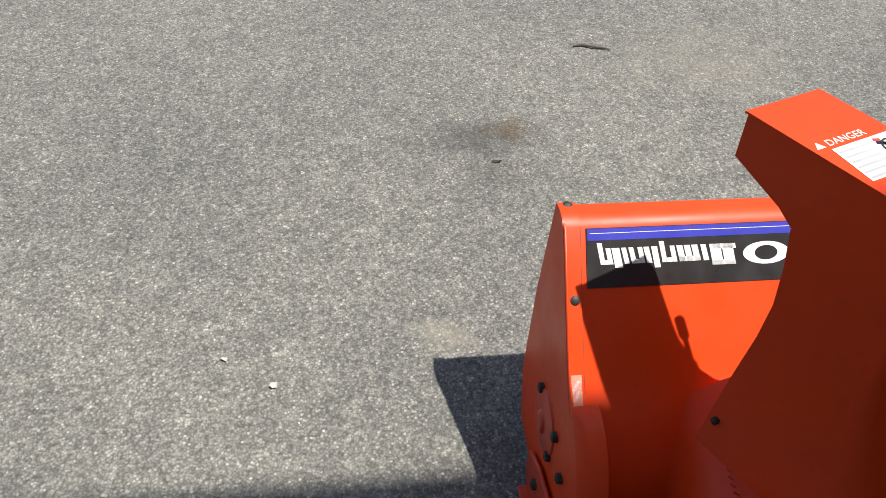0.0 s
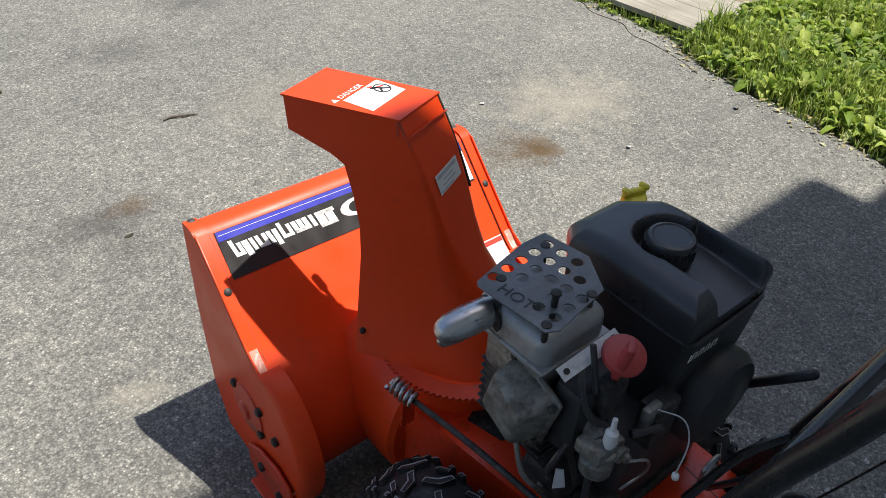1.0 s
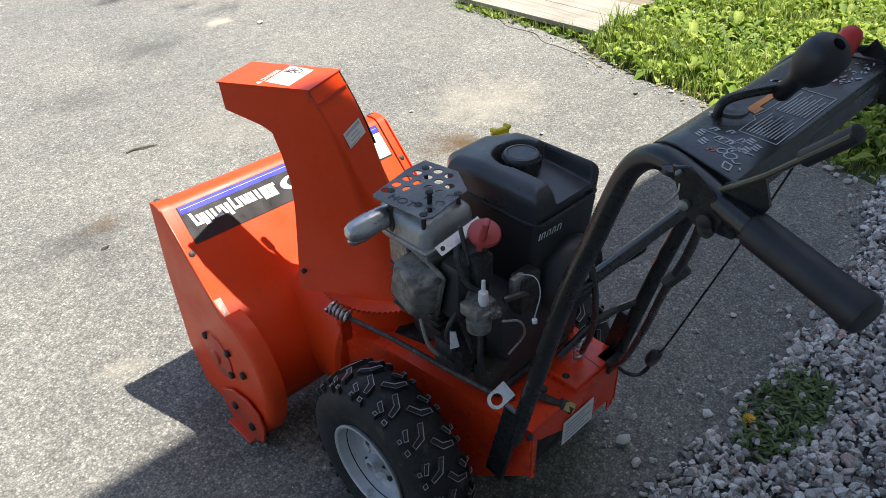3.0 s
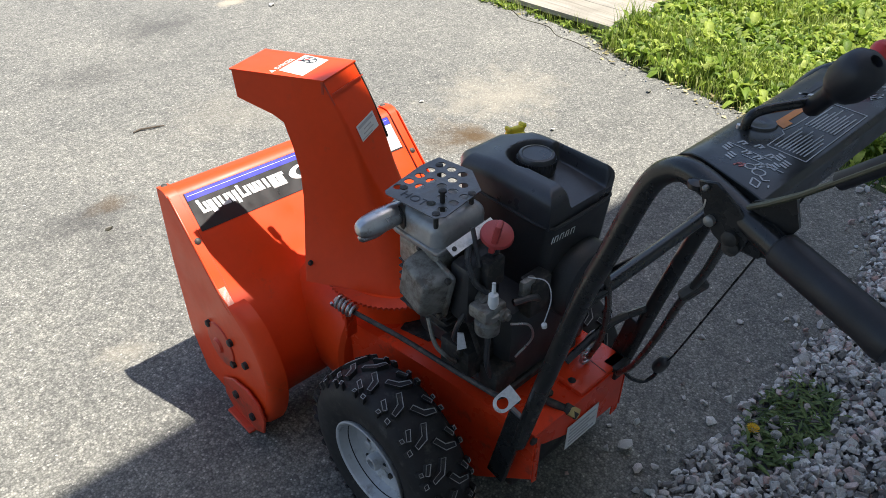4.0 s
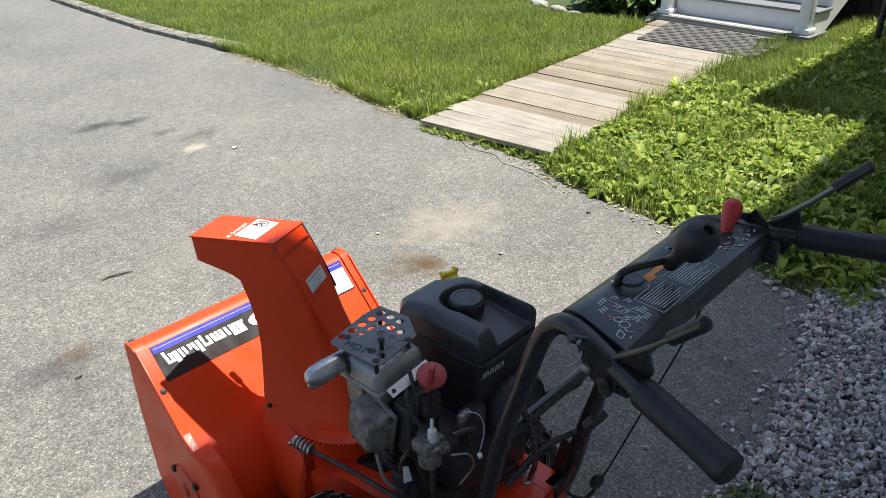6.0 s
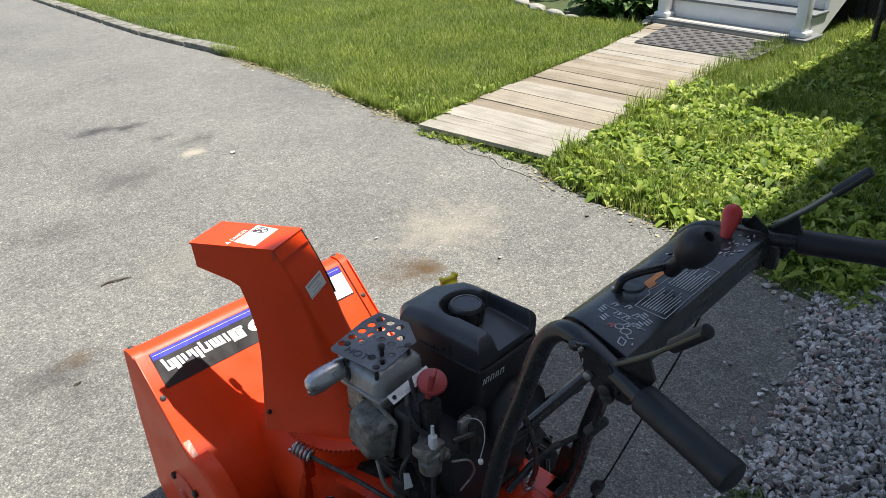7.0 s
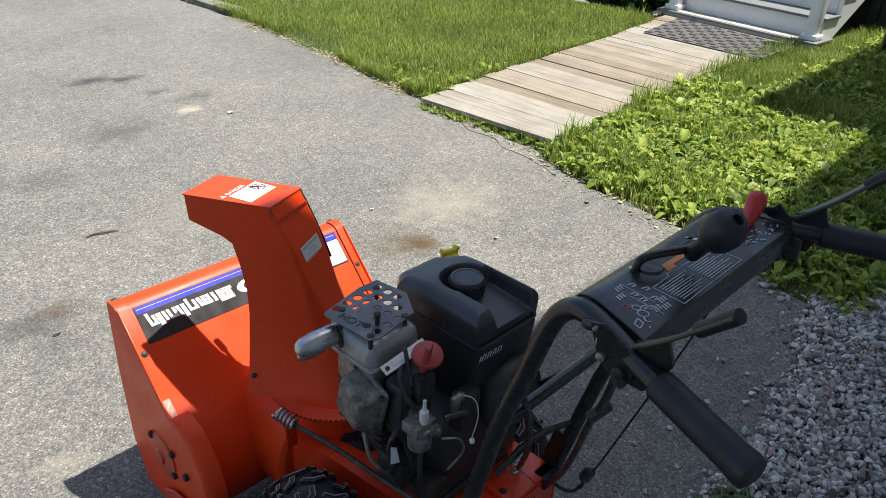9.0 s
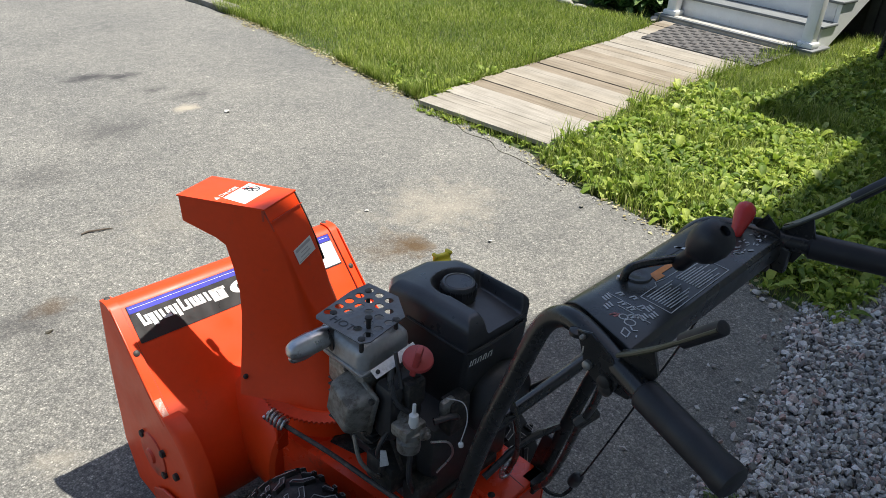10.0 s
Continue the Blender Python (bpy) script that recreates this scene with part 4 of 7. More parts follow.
part("underside_block", bm, DARK, frame_box, "dark block added to darken the open underside of the frame")
# dark plate laid on the deck paints the shade of the belt recess
bm = bm_new()
prism(bm, [(-0.090, 0.150), (-0.040, 0.170), (-0.024, 0.066), (-0.072, 0.078)], 0.003, Matrix.Translation((0, 0, 0.3455)))
part("belt_recess_plate", bm, DARK, frame_box, "dark plate painting the shade of the drive belt opening")
bm = bm_new()
prism(bm, [(-0.002, -0.034), (0.034, -0.030), (0.030, 0.034), (0.006, 0.030)], 0.004, basis((-0.026, -0.045, 0.368), (0.30, -0.95, 0), (0, 0, 1)))
part("mount_bracket", bm, ALUM, frame_box, "dull grey engine mount bracket")
bm = bm_new()
cyl(bm, (-0.012, -0.075, 0.362), (0.006, -0.105, 0.360), 0.007, None, 10)
cyl(bm, (-0.005, -0.087, 0.3615), (0.000, -0.095, 0.361), 0.010, None, 6)
part("oil_fitting", bm, BRASS, frame_box, "brass oil fitting")
bm = bm_new()
vs = box(bm, (0.045, -0.252, 0.3445), (0.198, -0.130, 0.356), 0.004, 2)
part("deck_cover", bm, FRAME_RED, frame_box)
bm = bm_new()
slab(bm, Matrix.Translation((0, 0, 0.3562)), 0.128, -0.250, 0.1295, -0.135, 0.0004, 0.012)
part("cover_seam", bm, DARK, frame_box)
for p, d, r in (((-0.098, -0.250, 0.330), (0, -1, 0), 0.010), ((0.005, -0.20, 0.346), (0, 0, 1), 0.010), ((0.06, -0.215, 0.352), (0, 0, 1), 0.009), ((-0.06, -0.17, 0.346), (0, 0, 1), 0.008)):
    bm = bm_new()
    p, d = Vector(p), Vector(d)
    lathe(bm, p, p + d, [(0, r), (0.004, r), (0.007, r * 0.6), (0.008, 0.001)], 8)
    bmesh.ops.recalc_face_normals(bm, faces=bm.faces)
    part("bolt", bm, DARK, frame_box)
bm = bm_new()
cyl(bm, (0.008, -0.262, 0.338), (-0.030, -0.20, 0.362), 0.0085, None, 10)
cyl(bm, (0.012, -0.270, 0.335), (0.000, -0.247, 0.346), 0.012, None, 6)
part("drain_plug", bm, DARK, frame_box, "dark drain pipe")
bm = bm_new()
cyl(bm, (0.013, -0.271, 0.3345), (0.004, -0.255, 0.342), 0.0122, None, 6)
part("drain_cap", bm, BRASS, frame_box, "brass drain cap")
tagm = basis((0.057, -0.2575, 0.255), (1, 0, 0), (0, 0, 1))
bm = bm_new()
slab(bm, tagm, -0.052, -0.034, 0.052, 0.034, 0.0012)
part("rating_plate", bm, DECAL_WHITE, frame_box, "off-white rating plate with small print")
bm = bm_new()
for i in range(5):
    slab(bm, tagm, -0.044, -0.026 + i * 0.011, 0.042 - 0.02 * (i % 2), -0.021 + i * 0.011, 0.0016)
part("plate_print", bm, GREY_INK, frame_box)
bm = bm_new()
box(bm, (0.150, -0.262, 0.325), (0.200, -0.225, 0.356), 0.002, 1)
part("cable_slot", bm, DARK, frame_box)

# wheels
def wheel(sx):
    cx = sx * 0.252
    bm = bm_new()
    o = Vector((cx + sx * 0.026, 0, 0.203))
    ax = Vector((sx, 0, 0))
    lathe(bm, o - ax * 0.03, o + ax, [(0, 0.02), (0.001, 0.094), (0.055, 0.100), (0.063, 0.106), (0.067, 0.1065), (0.068, 0.103), (0.065, 0.0985), (0.058, 0.0965), (0.036, 0.093), (0.026, 0.088), (0.021, 0.080), (0.020, 0.070), (0.023, 0.062), (0.023, 0.046), (0.033, 0.037), (0.036, 0.030), (0.036, 0.020)], 48)
    bmesh.ops.recalc_face_normals(bm, faces=bm.faces)
    rim = part("wheel", bm, RIM, blower, "grey-white steel wheel with a chunky black tyre", 30)
    bm = bm_new()
    lathe(bm, o - ax * 0.01, o + ax, [(0, 0.0185), (0.032, 0.0185), (0.037, 0.017), (0.038, 0.015), (0.038, 0.0108), (0.030, 0.0102), (0.030, 0.001)], 24)
    bmesh.ops.recalc_face_normals(bm, faces=bm.faces)
    part("hub", bm, RIM, rim)
    for i in range(5):
        a = 0.4 + i * 2 * math.pi / 5
        bm = bm_new()
        box(bm, (-0.003, 0.026, -0.008), (0.003, 0.046, 0.008), 0.002, 1, Matrix.Translation(o + ax * 0.006) @ pose(0, 0, 0, math.degrees(a), 0, 0))
        part("hub_rib", bm, RIM, rim)
    bm = bm_new()
    R = 0.197
    prof = [(-0.052, 0.100), (-0.062, 0.125), (-0.064, 0.155), (-0.058, 0.180), (-0.044, 0.191), (-0.02, R - 0.002), (0, R), (0.02, R - 0.002), (0.044, 0.191), (0.058, 0.180), (0.064, 0.155), (0.062, 0.125), (0.052, 0.100), (0.04, 0.094), (-0.04, 0.094)]
    seg, rings = 48, []
    for s, r in prof:
        rings.append([bm.verts.new((cx + s, r * math.cos(2 * math.pi * i / seg), 0.203 + r * math.sin(2 * math.pi * i / seg))) for i in range(seg)])
    for k in range(len(prof)):
        u, v = rings[k], rings[(k + 1) % len(prof)]
        for i in range(seg):
            bm.faces.new((u[i], u[(i + 1) % seg], v[(i + 1) % seg], v[i]))
    bmesh.ops.recalc_face_normals(bm, faces=bm.faces)
    part("tyre", bm, RUBBER, rim, "dusty black rubber tyre")
    # knobs: slanted bar, bent shoulder bar and a small shoulder block, each with a pale worn rim
    plans = ([(-0.006, -0.019), (0.006, -0.023), (0.018, -0.004), (0.040, 0.004), (0.038, 0.014), (0.012, 0.008)],
             [(0.029, -0.026), (0.039, -0.029), (0.049, -0.010), (0.041, -0.006)],
             [(0.050, 0.004), (0.059, 0.006), (0.059, 0.016), (0.050, 0.015)],
             [(0.051, -0.020), (0.059, -0.021), (0.059, -0.012), (0.051, -0.011)])
    pitch = 17
    for half in (-1, 1):
        for plan in plans:
            a0 = math.pi / pitch if half > 0 else 0.0
            bm = bm_new()
            rows = []
            for top in (0, 1):
                row = []
                for s, t in plan:
                    ss = s * (0.985 if top else 1.0)
                    r = R - 0.003 - 0.30 * max(0, s - 0.03) + (0.0115 if top else -0.004)
                    a = a0 + t / R
                    row.append(bm.verts.new((cx + half * ss, r * math.cos(a), 0.203 + r * math.sin(a))))
                rows.append(row)
            face = bm.faces.new(rows[1])
            for i in range(len(plan)):
                j = (i + 1) % len(plan)
                bm.faces.new((rows[0][i], rows[0][j], rows[1][j], rows[1][i]))
            bmesh.ops.recalc_face_normals(bm, faces=bm.faces)
            ring = bmesh.ops.inset_region(bm, faces=[face], thickness=0.0021, depth=-0.0008)
            for f in ring["faces"]:
                f.material_index = 1
            first = part("tread_lug", bm, [RUBBER, LUG_EDGE], rim)
            for k in range(1, pitch):
                lug = new("tread_lug", first.data)
                lug.parent = rim
                lug.matrix_basis = Matrix.Translation((0, 0, 0.203)) @ Matrix.Rotation(2 * math.pi * k / pitch, 4, "X") @ Matrix.Translation((0, 0, -0.203))
    bm = bm_new()
    cyl(bm, o + ax * 0.005, o + ax * 0.022, 0.0080, None, 14)
    cyl(bm, o + ax * 0.006 + Vector((0, -0.026, 0)), o + ax * 0.018 + Vector((0, 0.026, 0)), 0.003, None, 8)
    part("axle_end", bm, DARK, rim)
    for i in range(4):
        a = math.pi / 4 + i * math.pi / 2
        bm = bm_new()
        p = o + Vector((0, 0.045 * math.cos(a), 0.045 * math.sin(a)))
        lathe(bm, p, p + ax, [(0, 0.006), (0.006, 0.006), (0.008, 0.001)], 8)
        bmesh.ops.recalc_face_normals(bm, faces=bm.faces)
        part("lug_nut", bm, DARK, rim)


wheel(-1)
wheel(1)
bm = bm_new()
cyl(bm, (-0.24, 0, 0.203), (0.24, 0, 0.203), 0.0095, None, 12)
part("axle", bm, STEEL, blower)

# engine block and shrouds
bm = bm_new()
box(bm, (-0.06, -0.145, 0.345), (0.195, 0.130, 0.56), 0.02, 2)
engine = part("engine_block", bm, SHROUD, blower, "grimy black small petrol engine")
bm = bm_new()
box(bm, (-0.085, -0.155, 0.352), (0.15, 0.02, 0.375), 0.005, 1)
part("mounting_foot", bm, DARK, engine)
bm = bm_new()
# rear shroud: slightly tapered black cover with rounded edges
vs = box(bm, (0.016, -0.153, 0.50), (0.203, 0.085, 0.724), 0.016, 3)
for v in vs:
    if v.co.z < 0.58:
        v.co.y += 0.02 if v.co.y < 0 else 0
part("shroud", bm, SHROUD, engine, "matt black engine shroud with a pale embossed name shape", 50, True)
bm = bm_new()
intek = basis((0.054, -0.1532, 0.693), (1, 0, -0.07), (0, 0, 1))
for x, w in ((-0.035, 0.003), (-0.028, 0.013), (-0.012, 0.013), (0.004, 0.012), (0.019, 0.014)):
    slab(bm, intek, x, -0.0065, x + 0.0022, 0.0065, 0.0008, 0.003)
    if w > 0.005:
        slab(bm, intek, x + 0.003, 0.0045, x + w - 0.001, 0.0065, 0.0008, 0.0006)
        slab(bm, intek, x + w - 0.0045, -0.0065, x + w - 0.0025, 0.003, 0.0008, 0.002)
part("name_shape", bm, WHITE_INK, engine)

# fuel tank: a moulded top with a horseshoe recess round the cap
CAP = Vector((0.112, -0.028, 0))
TX0, TX1, TY0, TY1, TZ0, TZ1 = 0.012, 0.200, -0.150, 0.106, 0.716, 0.788


def tank_height(x, y):
    # rounded outer edges, chamfered front corners
    dx = min(x - TX0, TX1 - x)
    dy = min(y - TY0, TY1 - y)
    ch = (TX1 - x) + (TY1 - y) - 0.055
    ch2 = (x - TX0) + (TY1 - y) - 0.03
    d = min(dx, dy, ch * 0.707, ch2 * 0.707)
    rr = 0.030
    if d < rr:
        t = max(0, 1 - d / rr)
        edge = rr * (1 - math.sqrt(max(0, 1 - t * t)))
    else:
        edge = 0
    h = TZ1 - edge - 0.012 * sstep(0.0, 0.11, y)
    rc = math.hypot(x - CAP.x, y - CAP.y) - 0.050
    bx = max(abs(x - CAP.x - 0.012) - 0.056, y - CAP.y, -1)
    rec = min(rc, bx)
    low = 0.752 - 0.010 * sstep(-0.05, -0.16, y)
    k = sstep(-0.004, 0.010, -rec + 0.004)
    h = h * (1 - k) + min(h, low) * k
    return h


bm = bm_new()
N, M = 66, 82
grid = []
for i in range(N + 1):
    row = []
    for j in range(M + 1):
        # denser spacing near the edges
        u = 0.5 - 0.5 * math.cos(math.pi * i / N)
        v = 0.5 - 0.5 * math.cos(math.pi * j / M)
        u, v = 0.55 * u + 0.45 * i / N, 0.55 * v + 0.45 * j / M
        x, y = TX0 + (TX1 - TX0) * u, TY0 + (TY1 - TY0) * v
        c = (TX1 - x) + (TY1 - y) - 0.055
        if c < 0:
            x, y = x + c / 2, y + c / 2
        c = (x - TX0) + (TY1 - y) - 0.03
        if c < 0:
            x, y = x - c / 2, y + c / 2
        row.append(bm.verts.new((x, y, tank_height(x, y))))
    grid.append(row)
for i in range(N):
    for j in range(M):
        bm.faces.new((grid[i][j], grid[i + 1][j], grid[i + 1][j + 1], grid[i][j + 1]))
rim_v = [grid[i][0] for i in range(N + 1)] + [grid[N][j] for j in range(1, M + 1)] + [grid[i][M] for i in range(N - 1, -1, -1)] + [grid[0][j] for j in range(M - 1, 0, -1)]
lowv = [bm.verts.new((v.co.x * 0.985 + 0.0017, v.co.y * 0.985, TZ0)) for v in rim_v]
for i in range(len(rim_v)):
    j = (i + 1) % len(rim_v)
    bm.faces.new((rim_v[j], rim_v[i], lowv[i], lowv[j]))
bmesh.ops.remove_doubles(bm, verts=bm.verts, dist=0.00005)
bmesh.ops.recalc_face_normals(bm, faces=bm.faces)
tank = part("fuel_tank", bm, BLACK, blower, "black moulded plastic fuel tank with a recessed cap", 50, True)
bm = bm_new()
c = Vector((CAP.x, CAP.y, 0.740))
prof = [(0, 0.036), (0.018, 0.036), (0.020, 0.039), (0.030, 0.0385), (0.046, 0.036), (0.0495, 0.034), (0.051, 0.029), (0.0495, 0.027), (0.0495, 0.001)]
lathe(bm, c, c + Vector((0, 0, 1)), prof, 40)
bmesh.ops.recalc_face_normals(bm, faces=bm.faces)
part("fuel_cap", bm, BLACK, tank, "round black fuel cap", 35)
for i in range(44):
    a = 2 * math.pi * i / 44
    bm = bm_new()
    box(bm, (-0.0022, -0.0010, 0.022), (0.0006, 0.0010, 0.041), 0, 1, Matrix.Translation(c) @ pose(0.0385 * math.cos(a), 0.0385 * math.sin(a), 0, 0, 0, math.degrees(a)))
    part("cap_rib", bm, BLACK, tank, "", None)
bm = bm_new()
tube(bm, [(0.014, 0.02, 0.722), (0.011, -0.10, 0.721), (0.018, -0.146, 0.7195), (0.05, -0.1525, 0.718), (0.16, -0.1525, 0.718), (0.198, -0.146, 0.7195), (0.203, -0.10, 0.721)], 0.0035, 6, 4)
part("tank_seam", bm, SHROUD, tank)
# yellow oil cap
bm = bm_new()
lathe(bm, (0.200, 0.104, 0.65), (0.200, 0.104, 0.80), [(0, 0.014), (0.080, 0.014), (0.083, 0.021), (0.100, 0.021), (0.103, 0.017)], 18)
box(bm, (0.178, 0.099, 0.750), (0.222, 0.111, 0.764), 0.003, 1, Matrix.Translation((0.200, 0.105, 0)) @ pose(0, 0, 0, 0, 0, -14) @ Matrix.Translation((-0.200, -0.105, 0)))
box(bm, (0.177, 0.097, 0.759), (0.186, 0.117, 0.769), 0.003, 1)
box(bm, (0.214, 0.092, 0.759), (0.223, 0.112, 0.769), 0.003, 1)
bmesh.ops.recalc_face_normals(bm, faces=bm.faces)
part("oil_cap", bm, YELLOW, engine, "yellow plastic oil filler cap")

# muffler with perforated guard and exhaust elbow
bm = bm_new()
box(bm, (-0.176, -0.060, 0.690), (-0.048, 0.078, 0.765), 0.022, 4)
muffler = part("muffler", bm, MUFFLER, blower, "heat-stained grey steel muffler", 50, True)
bm = bm_new()
box(bm, (-0.180, -0.064, 0.712), (-0.044, 0.082, 0.718), 0.002, 1)
part("muffler_seam", bm, MUFFLER, muffler)
bm = bm_new()
box(bm, (-0.165, -0.050, 0.630), (-0.060, 0.060, 0.695), 0.012, 2)
part("muffler_base", bm, ALUM, muffler)
GP = [(-0.030, 0.092), (-0.018, 0.016), (-0.055, -0.044), (-0.158, -0.062), (-0.176, -0.053), (-0.186, 0.062), (-0.180, 0.070), (-0.075, 0.093)]
holes = []
for i, (first, last) in enumerate(((0, 2), (0, 3), (0, 4), (0, 4), (0, 4))):
    for j in range(first, last + 1):
        if (i, j) in ((3, 2), (4, 1), (4, 2)):
            continue
        holes.append(circle(-0.0455 - 0.0275 * i + 0.0022 * j, 0.070 - 0.0265 * j - 0.0015 * i, 0.0088, 20))
sheet_with_holes("muffler_guard", GP, holes, 0.002, Matrix.Translation((0, 0, 0.784)), GUARD, muffler, "dark perforated guard plate over the muffler")
hot = basis((-0.160, 0.016, 0.7856), (0.12, -0.99, 0), (0.99, 0.12, 0))
text_part("hot_word", "HOT", 0.026, hot, BLACK_INK, muffler)
for p, top in (((-0.165, -0.045), 0.783), ((-0.075, -0.040), 0.783), ((-0.05, 0.070), 0.783), ((-0.150, 0.055), 0.783), ((-0.132, -0.026), 0.806)):
    bm = bm_new()
    cyl(bm, (p[0], p[1], 0.75), (p[0], p[1], top), 0.0045, None, 10)
    lathe(bm, (p[0], p[1], top), (p[0], p[1], top + 0.1), [(0, 0.0075), (0.0035, 0.0072), (0.005, 0.003)], 12)
    bmesh.ops.recalc_face_normals(bm, faces=bm.faces)
    part("guard_bolt", bm, DARK, muffler)
bm = bm_new()
tube(bm, [(-0.150, 0.044, 0.746), (-0.176, 0.047, 0.746), (-0.208, 0.052, 0.743), (-0.236, 0.058, 0.738), (-0.250, 0.061, 0.735), (-0.255, 0.062, 0.734)], [0.018, 0.021, 0.0225, 0.0205, 0.014, 0.005], 20, 6)
part("exhaust_pipe", bm, STEEL, muffler, "short bare steel exhaust deflector")
bm = bm_new()
tube(bm, [(-0.196, 0.051, 0.726), (-0.222, 0.056, 0.722), (-0.244, 0.061, 0.719), (-0.251, 0.063, 0.718)], [0.009, 0.012, 0.010, 0.003], 12, 4)
part("exhaust_lip", bm, STEEL, muffler)
bm = bm_new()
lathe(bm, (-0.170, 0.046, 0.740), (-0.178, 0.0475, 0.739), [(0, 0.027), (0.005, 0.027), (0.006, 0.020)], 20)
bmesh.ops.recalc_face_normals(bm, faces=bm.faces)
part("exhaust_flange", bm, DARK, muffler)

# cylinder head and valve cover
bm = bm_new()
box(bm, (-0.150, -0.055, 0.50), (-0.05, 0.075, 0.640), 0.015, 2)
head = part("cylinder_head", bm, DARK, blower, "dark cast cylinder with cooling fins")
for i in range(7):
    bm = bm_new()
    box(bm, (-0.152, -0.064, 0.515 + i * 0.017), (-0.05, 0.074, 0.519 + i * 0.017), 0.001, 1)
    part("cooling_fin", bm, DARK, head)
vc = pose(-0.168, -0.030, 0.632, 14, 0, -8)
bm = bm_new()
vs = box(bm, (-0.040, -0.046, -0.052), (0.020, 0.046, 0.050), 0.012, 3)
for v in vs:
    k = 1 - 0.16 * sstep(0.0, -0.04, v.co.x)
    v.co = vc @ Vector((v.co.x, v.co.y * k, v.co.z * k))
cover = part("valve_cover", bm, COVER, head, "dusty cast aluminium valve cover", 50, True)
bm = bm_new()
box(bm, (0.006, -0.052, -0.057), (0.018, 0.051, 0.055), 0.006, 2, vc)
part("gasket_rim", bm, ALUM, head)
for yy, zz in ((-0.046, 0.049), (0.044, 0.047), (-0.046, -0.050), (0.043, -0.051)):
    bm = bm_new()
    q, n = vc @ Vector((0.004, yy, zz)), vc.to_3x3() @ Vector((-1, 0, 0))
    lathe(bm, q, q + n, [(0, 0.0065), (0.006, 0.0065), (0.009, 0.002)], 6)
    bmesh.ops.recalc_face_normals(bm, faces=bm.faces)
    part("cover_bolt", bm, DARK, head)
bm = bm_new()
box(bm, (-0.150, -0.112, 0.560), (-0.060, -0.060, 0.690), 0.014, 2)
part("cylinder_cowl", bm, SHROUD, head, "black sheet cowl beside the cylinder")
bm = bm_new()
prism(bm, [(-0.009, -0.020), (0.009, -0.016), (0.006, 0.018), (-0.005, 0.020)], 0.003, basis((-0.168, -0.116, 0.545), (0.7, -0.7, 0.1), (0.1, 0, 1)))
part("mount_tab", bm, ZINC, head, "dull plated bracket tab")
bm = bm_new()
tube(bm, [(-0.17, -0.03, 0.545), (-0.178, -0.06, 0.50), (-0.15, -0.08, 0.455), (-0.12, -0.05, 0.42)], 0.0045, 8, 5)
part("spark_lead", bm, ALUM, head)

# heat shield strip, choke knob, carburettor
bm = bm_new()
m = basis((-0.118, -0.088, 0.737), (0.97, -0.07, 0.20), (0.05, 0.75, 0.40))
prism(bm, [(-0.052, -0.009), (0.050, -0.009), (0.050, 0.011), (-0.052, 0.011)], 0.002, m)
shield = part("heat_shield", bm, ZINC, engine, "bright zinc heat shield strip with two bolts")
for u in (-0.042, 0.040):
    bm = bm_new()
    p = m @ Vector((u, 0.001, 0.002))
    lathe(bm, p, p + (m.to_3x3() @ Vector((0, 0, 1))), [(0, 0.0045), (0.003, 0.004), (0.0032, 0.001)], 10)
    bmesh.ops.recalc_face_normals(bm, faces=bm.faces)
    part("bolt", bm, DARK, engine)
bm = bm_new()
tube(bm, [(-0.122, -0.090, 0.760), (-0.124, -0.100, 0.735), (-0.124, -0.112, 0.69)], 0.0045, 8, 3)
part("choke_rod", bm, BLACK, engine)
kc = Vector((-0.090, -0.118, 0.743))
kd = Vector((-0.18, -0.32, 0.93)).normalized()
bm = bm_new()
lathe(bm, kc - kd * 0.010, kc + kd, [(0, 0.011), (0.004, 0.025), (0.010, 0.0300), (0.016, 0.0285), (0.019, 0.022), (0.020, 0.001)], 28)
a, b = axes_for(kd)
tab = basis(kc + kd * 0.008, (0.05, -0.2, 1), kd)
box(bm, (-0.031, 0.0, -0.006), (0.031, 0.024, 0.006), 0.004, 2, tab)
bmesh.ops.recalc_face_normals(bm, faces=bm.faces)
part("choke_knob", bm, CHOKE, engine, "faded red choke knob")
bm = bm_new()
cyl(bm, kc - kd * 0.008, (-0.078, -0.108, 0.66), 0.008, None, 12)
part("choke_stem", bm, BLACK, engine)
bm = bm_new()
lathe(bm, (-0.128, -0.142, 0.560), (-0.128, -0.142, 0.64), [(0, 0.016), (0.004, 0.023), (0.028, 0.024), (0.032, 0.018), (0.042, 0.018), (0.046, 0.025), (0.052, 0.025), (0.056, 0.014)], 24)
box(bm, (-0.155, -0.162, 0.600), (-0.100, -0.117, 0.628), 0.006, 2)
cyl(bm, (-0.128, -0.140, 0.618), (-0.09, -0.06, 0.625), 0.016, None, 14)
lathe(bm, (-0.112, -0.160, 0.606), (-0.112, -0.180, 0.606), [(0, 0.013), (0.010, 0.013), (0.012, 0.008), (0.018, 0.007), (0.020, 0.002)], 14)
bmesh.ops.recalc_face_normals(bm, faces=bm.faces)
part("carburettor", bm, ALUM, engine, "dull silver carburettor bowl")
bm = bm_new()
lathe(bm, (-0.132, -0.156, 0.628), (-0.128, -0.152, 0.69), [(0, 0.006), (0.01, 0.010), (0.028, 0.009), (0.032, 0.004), (0.052, 0.0035)], 12)
bmesh.ops.recalc_face_normals(bm, faces=bm.faces)
part("fuel_tap", bm, WHITE_INK, engine, "white plastic fuel tap")
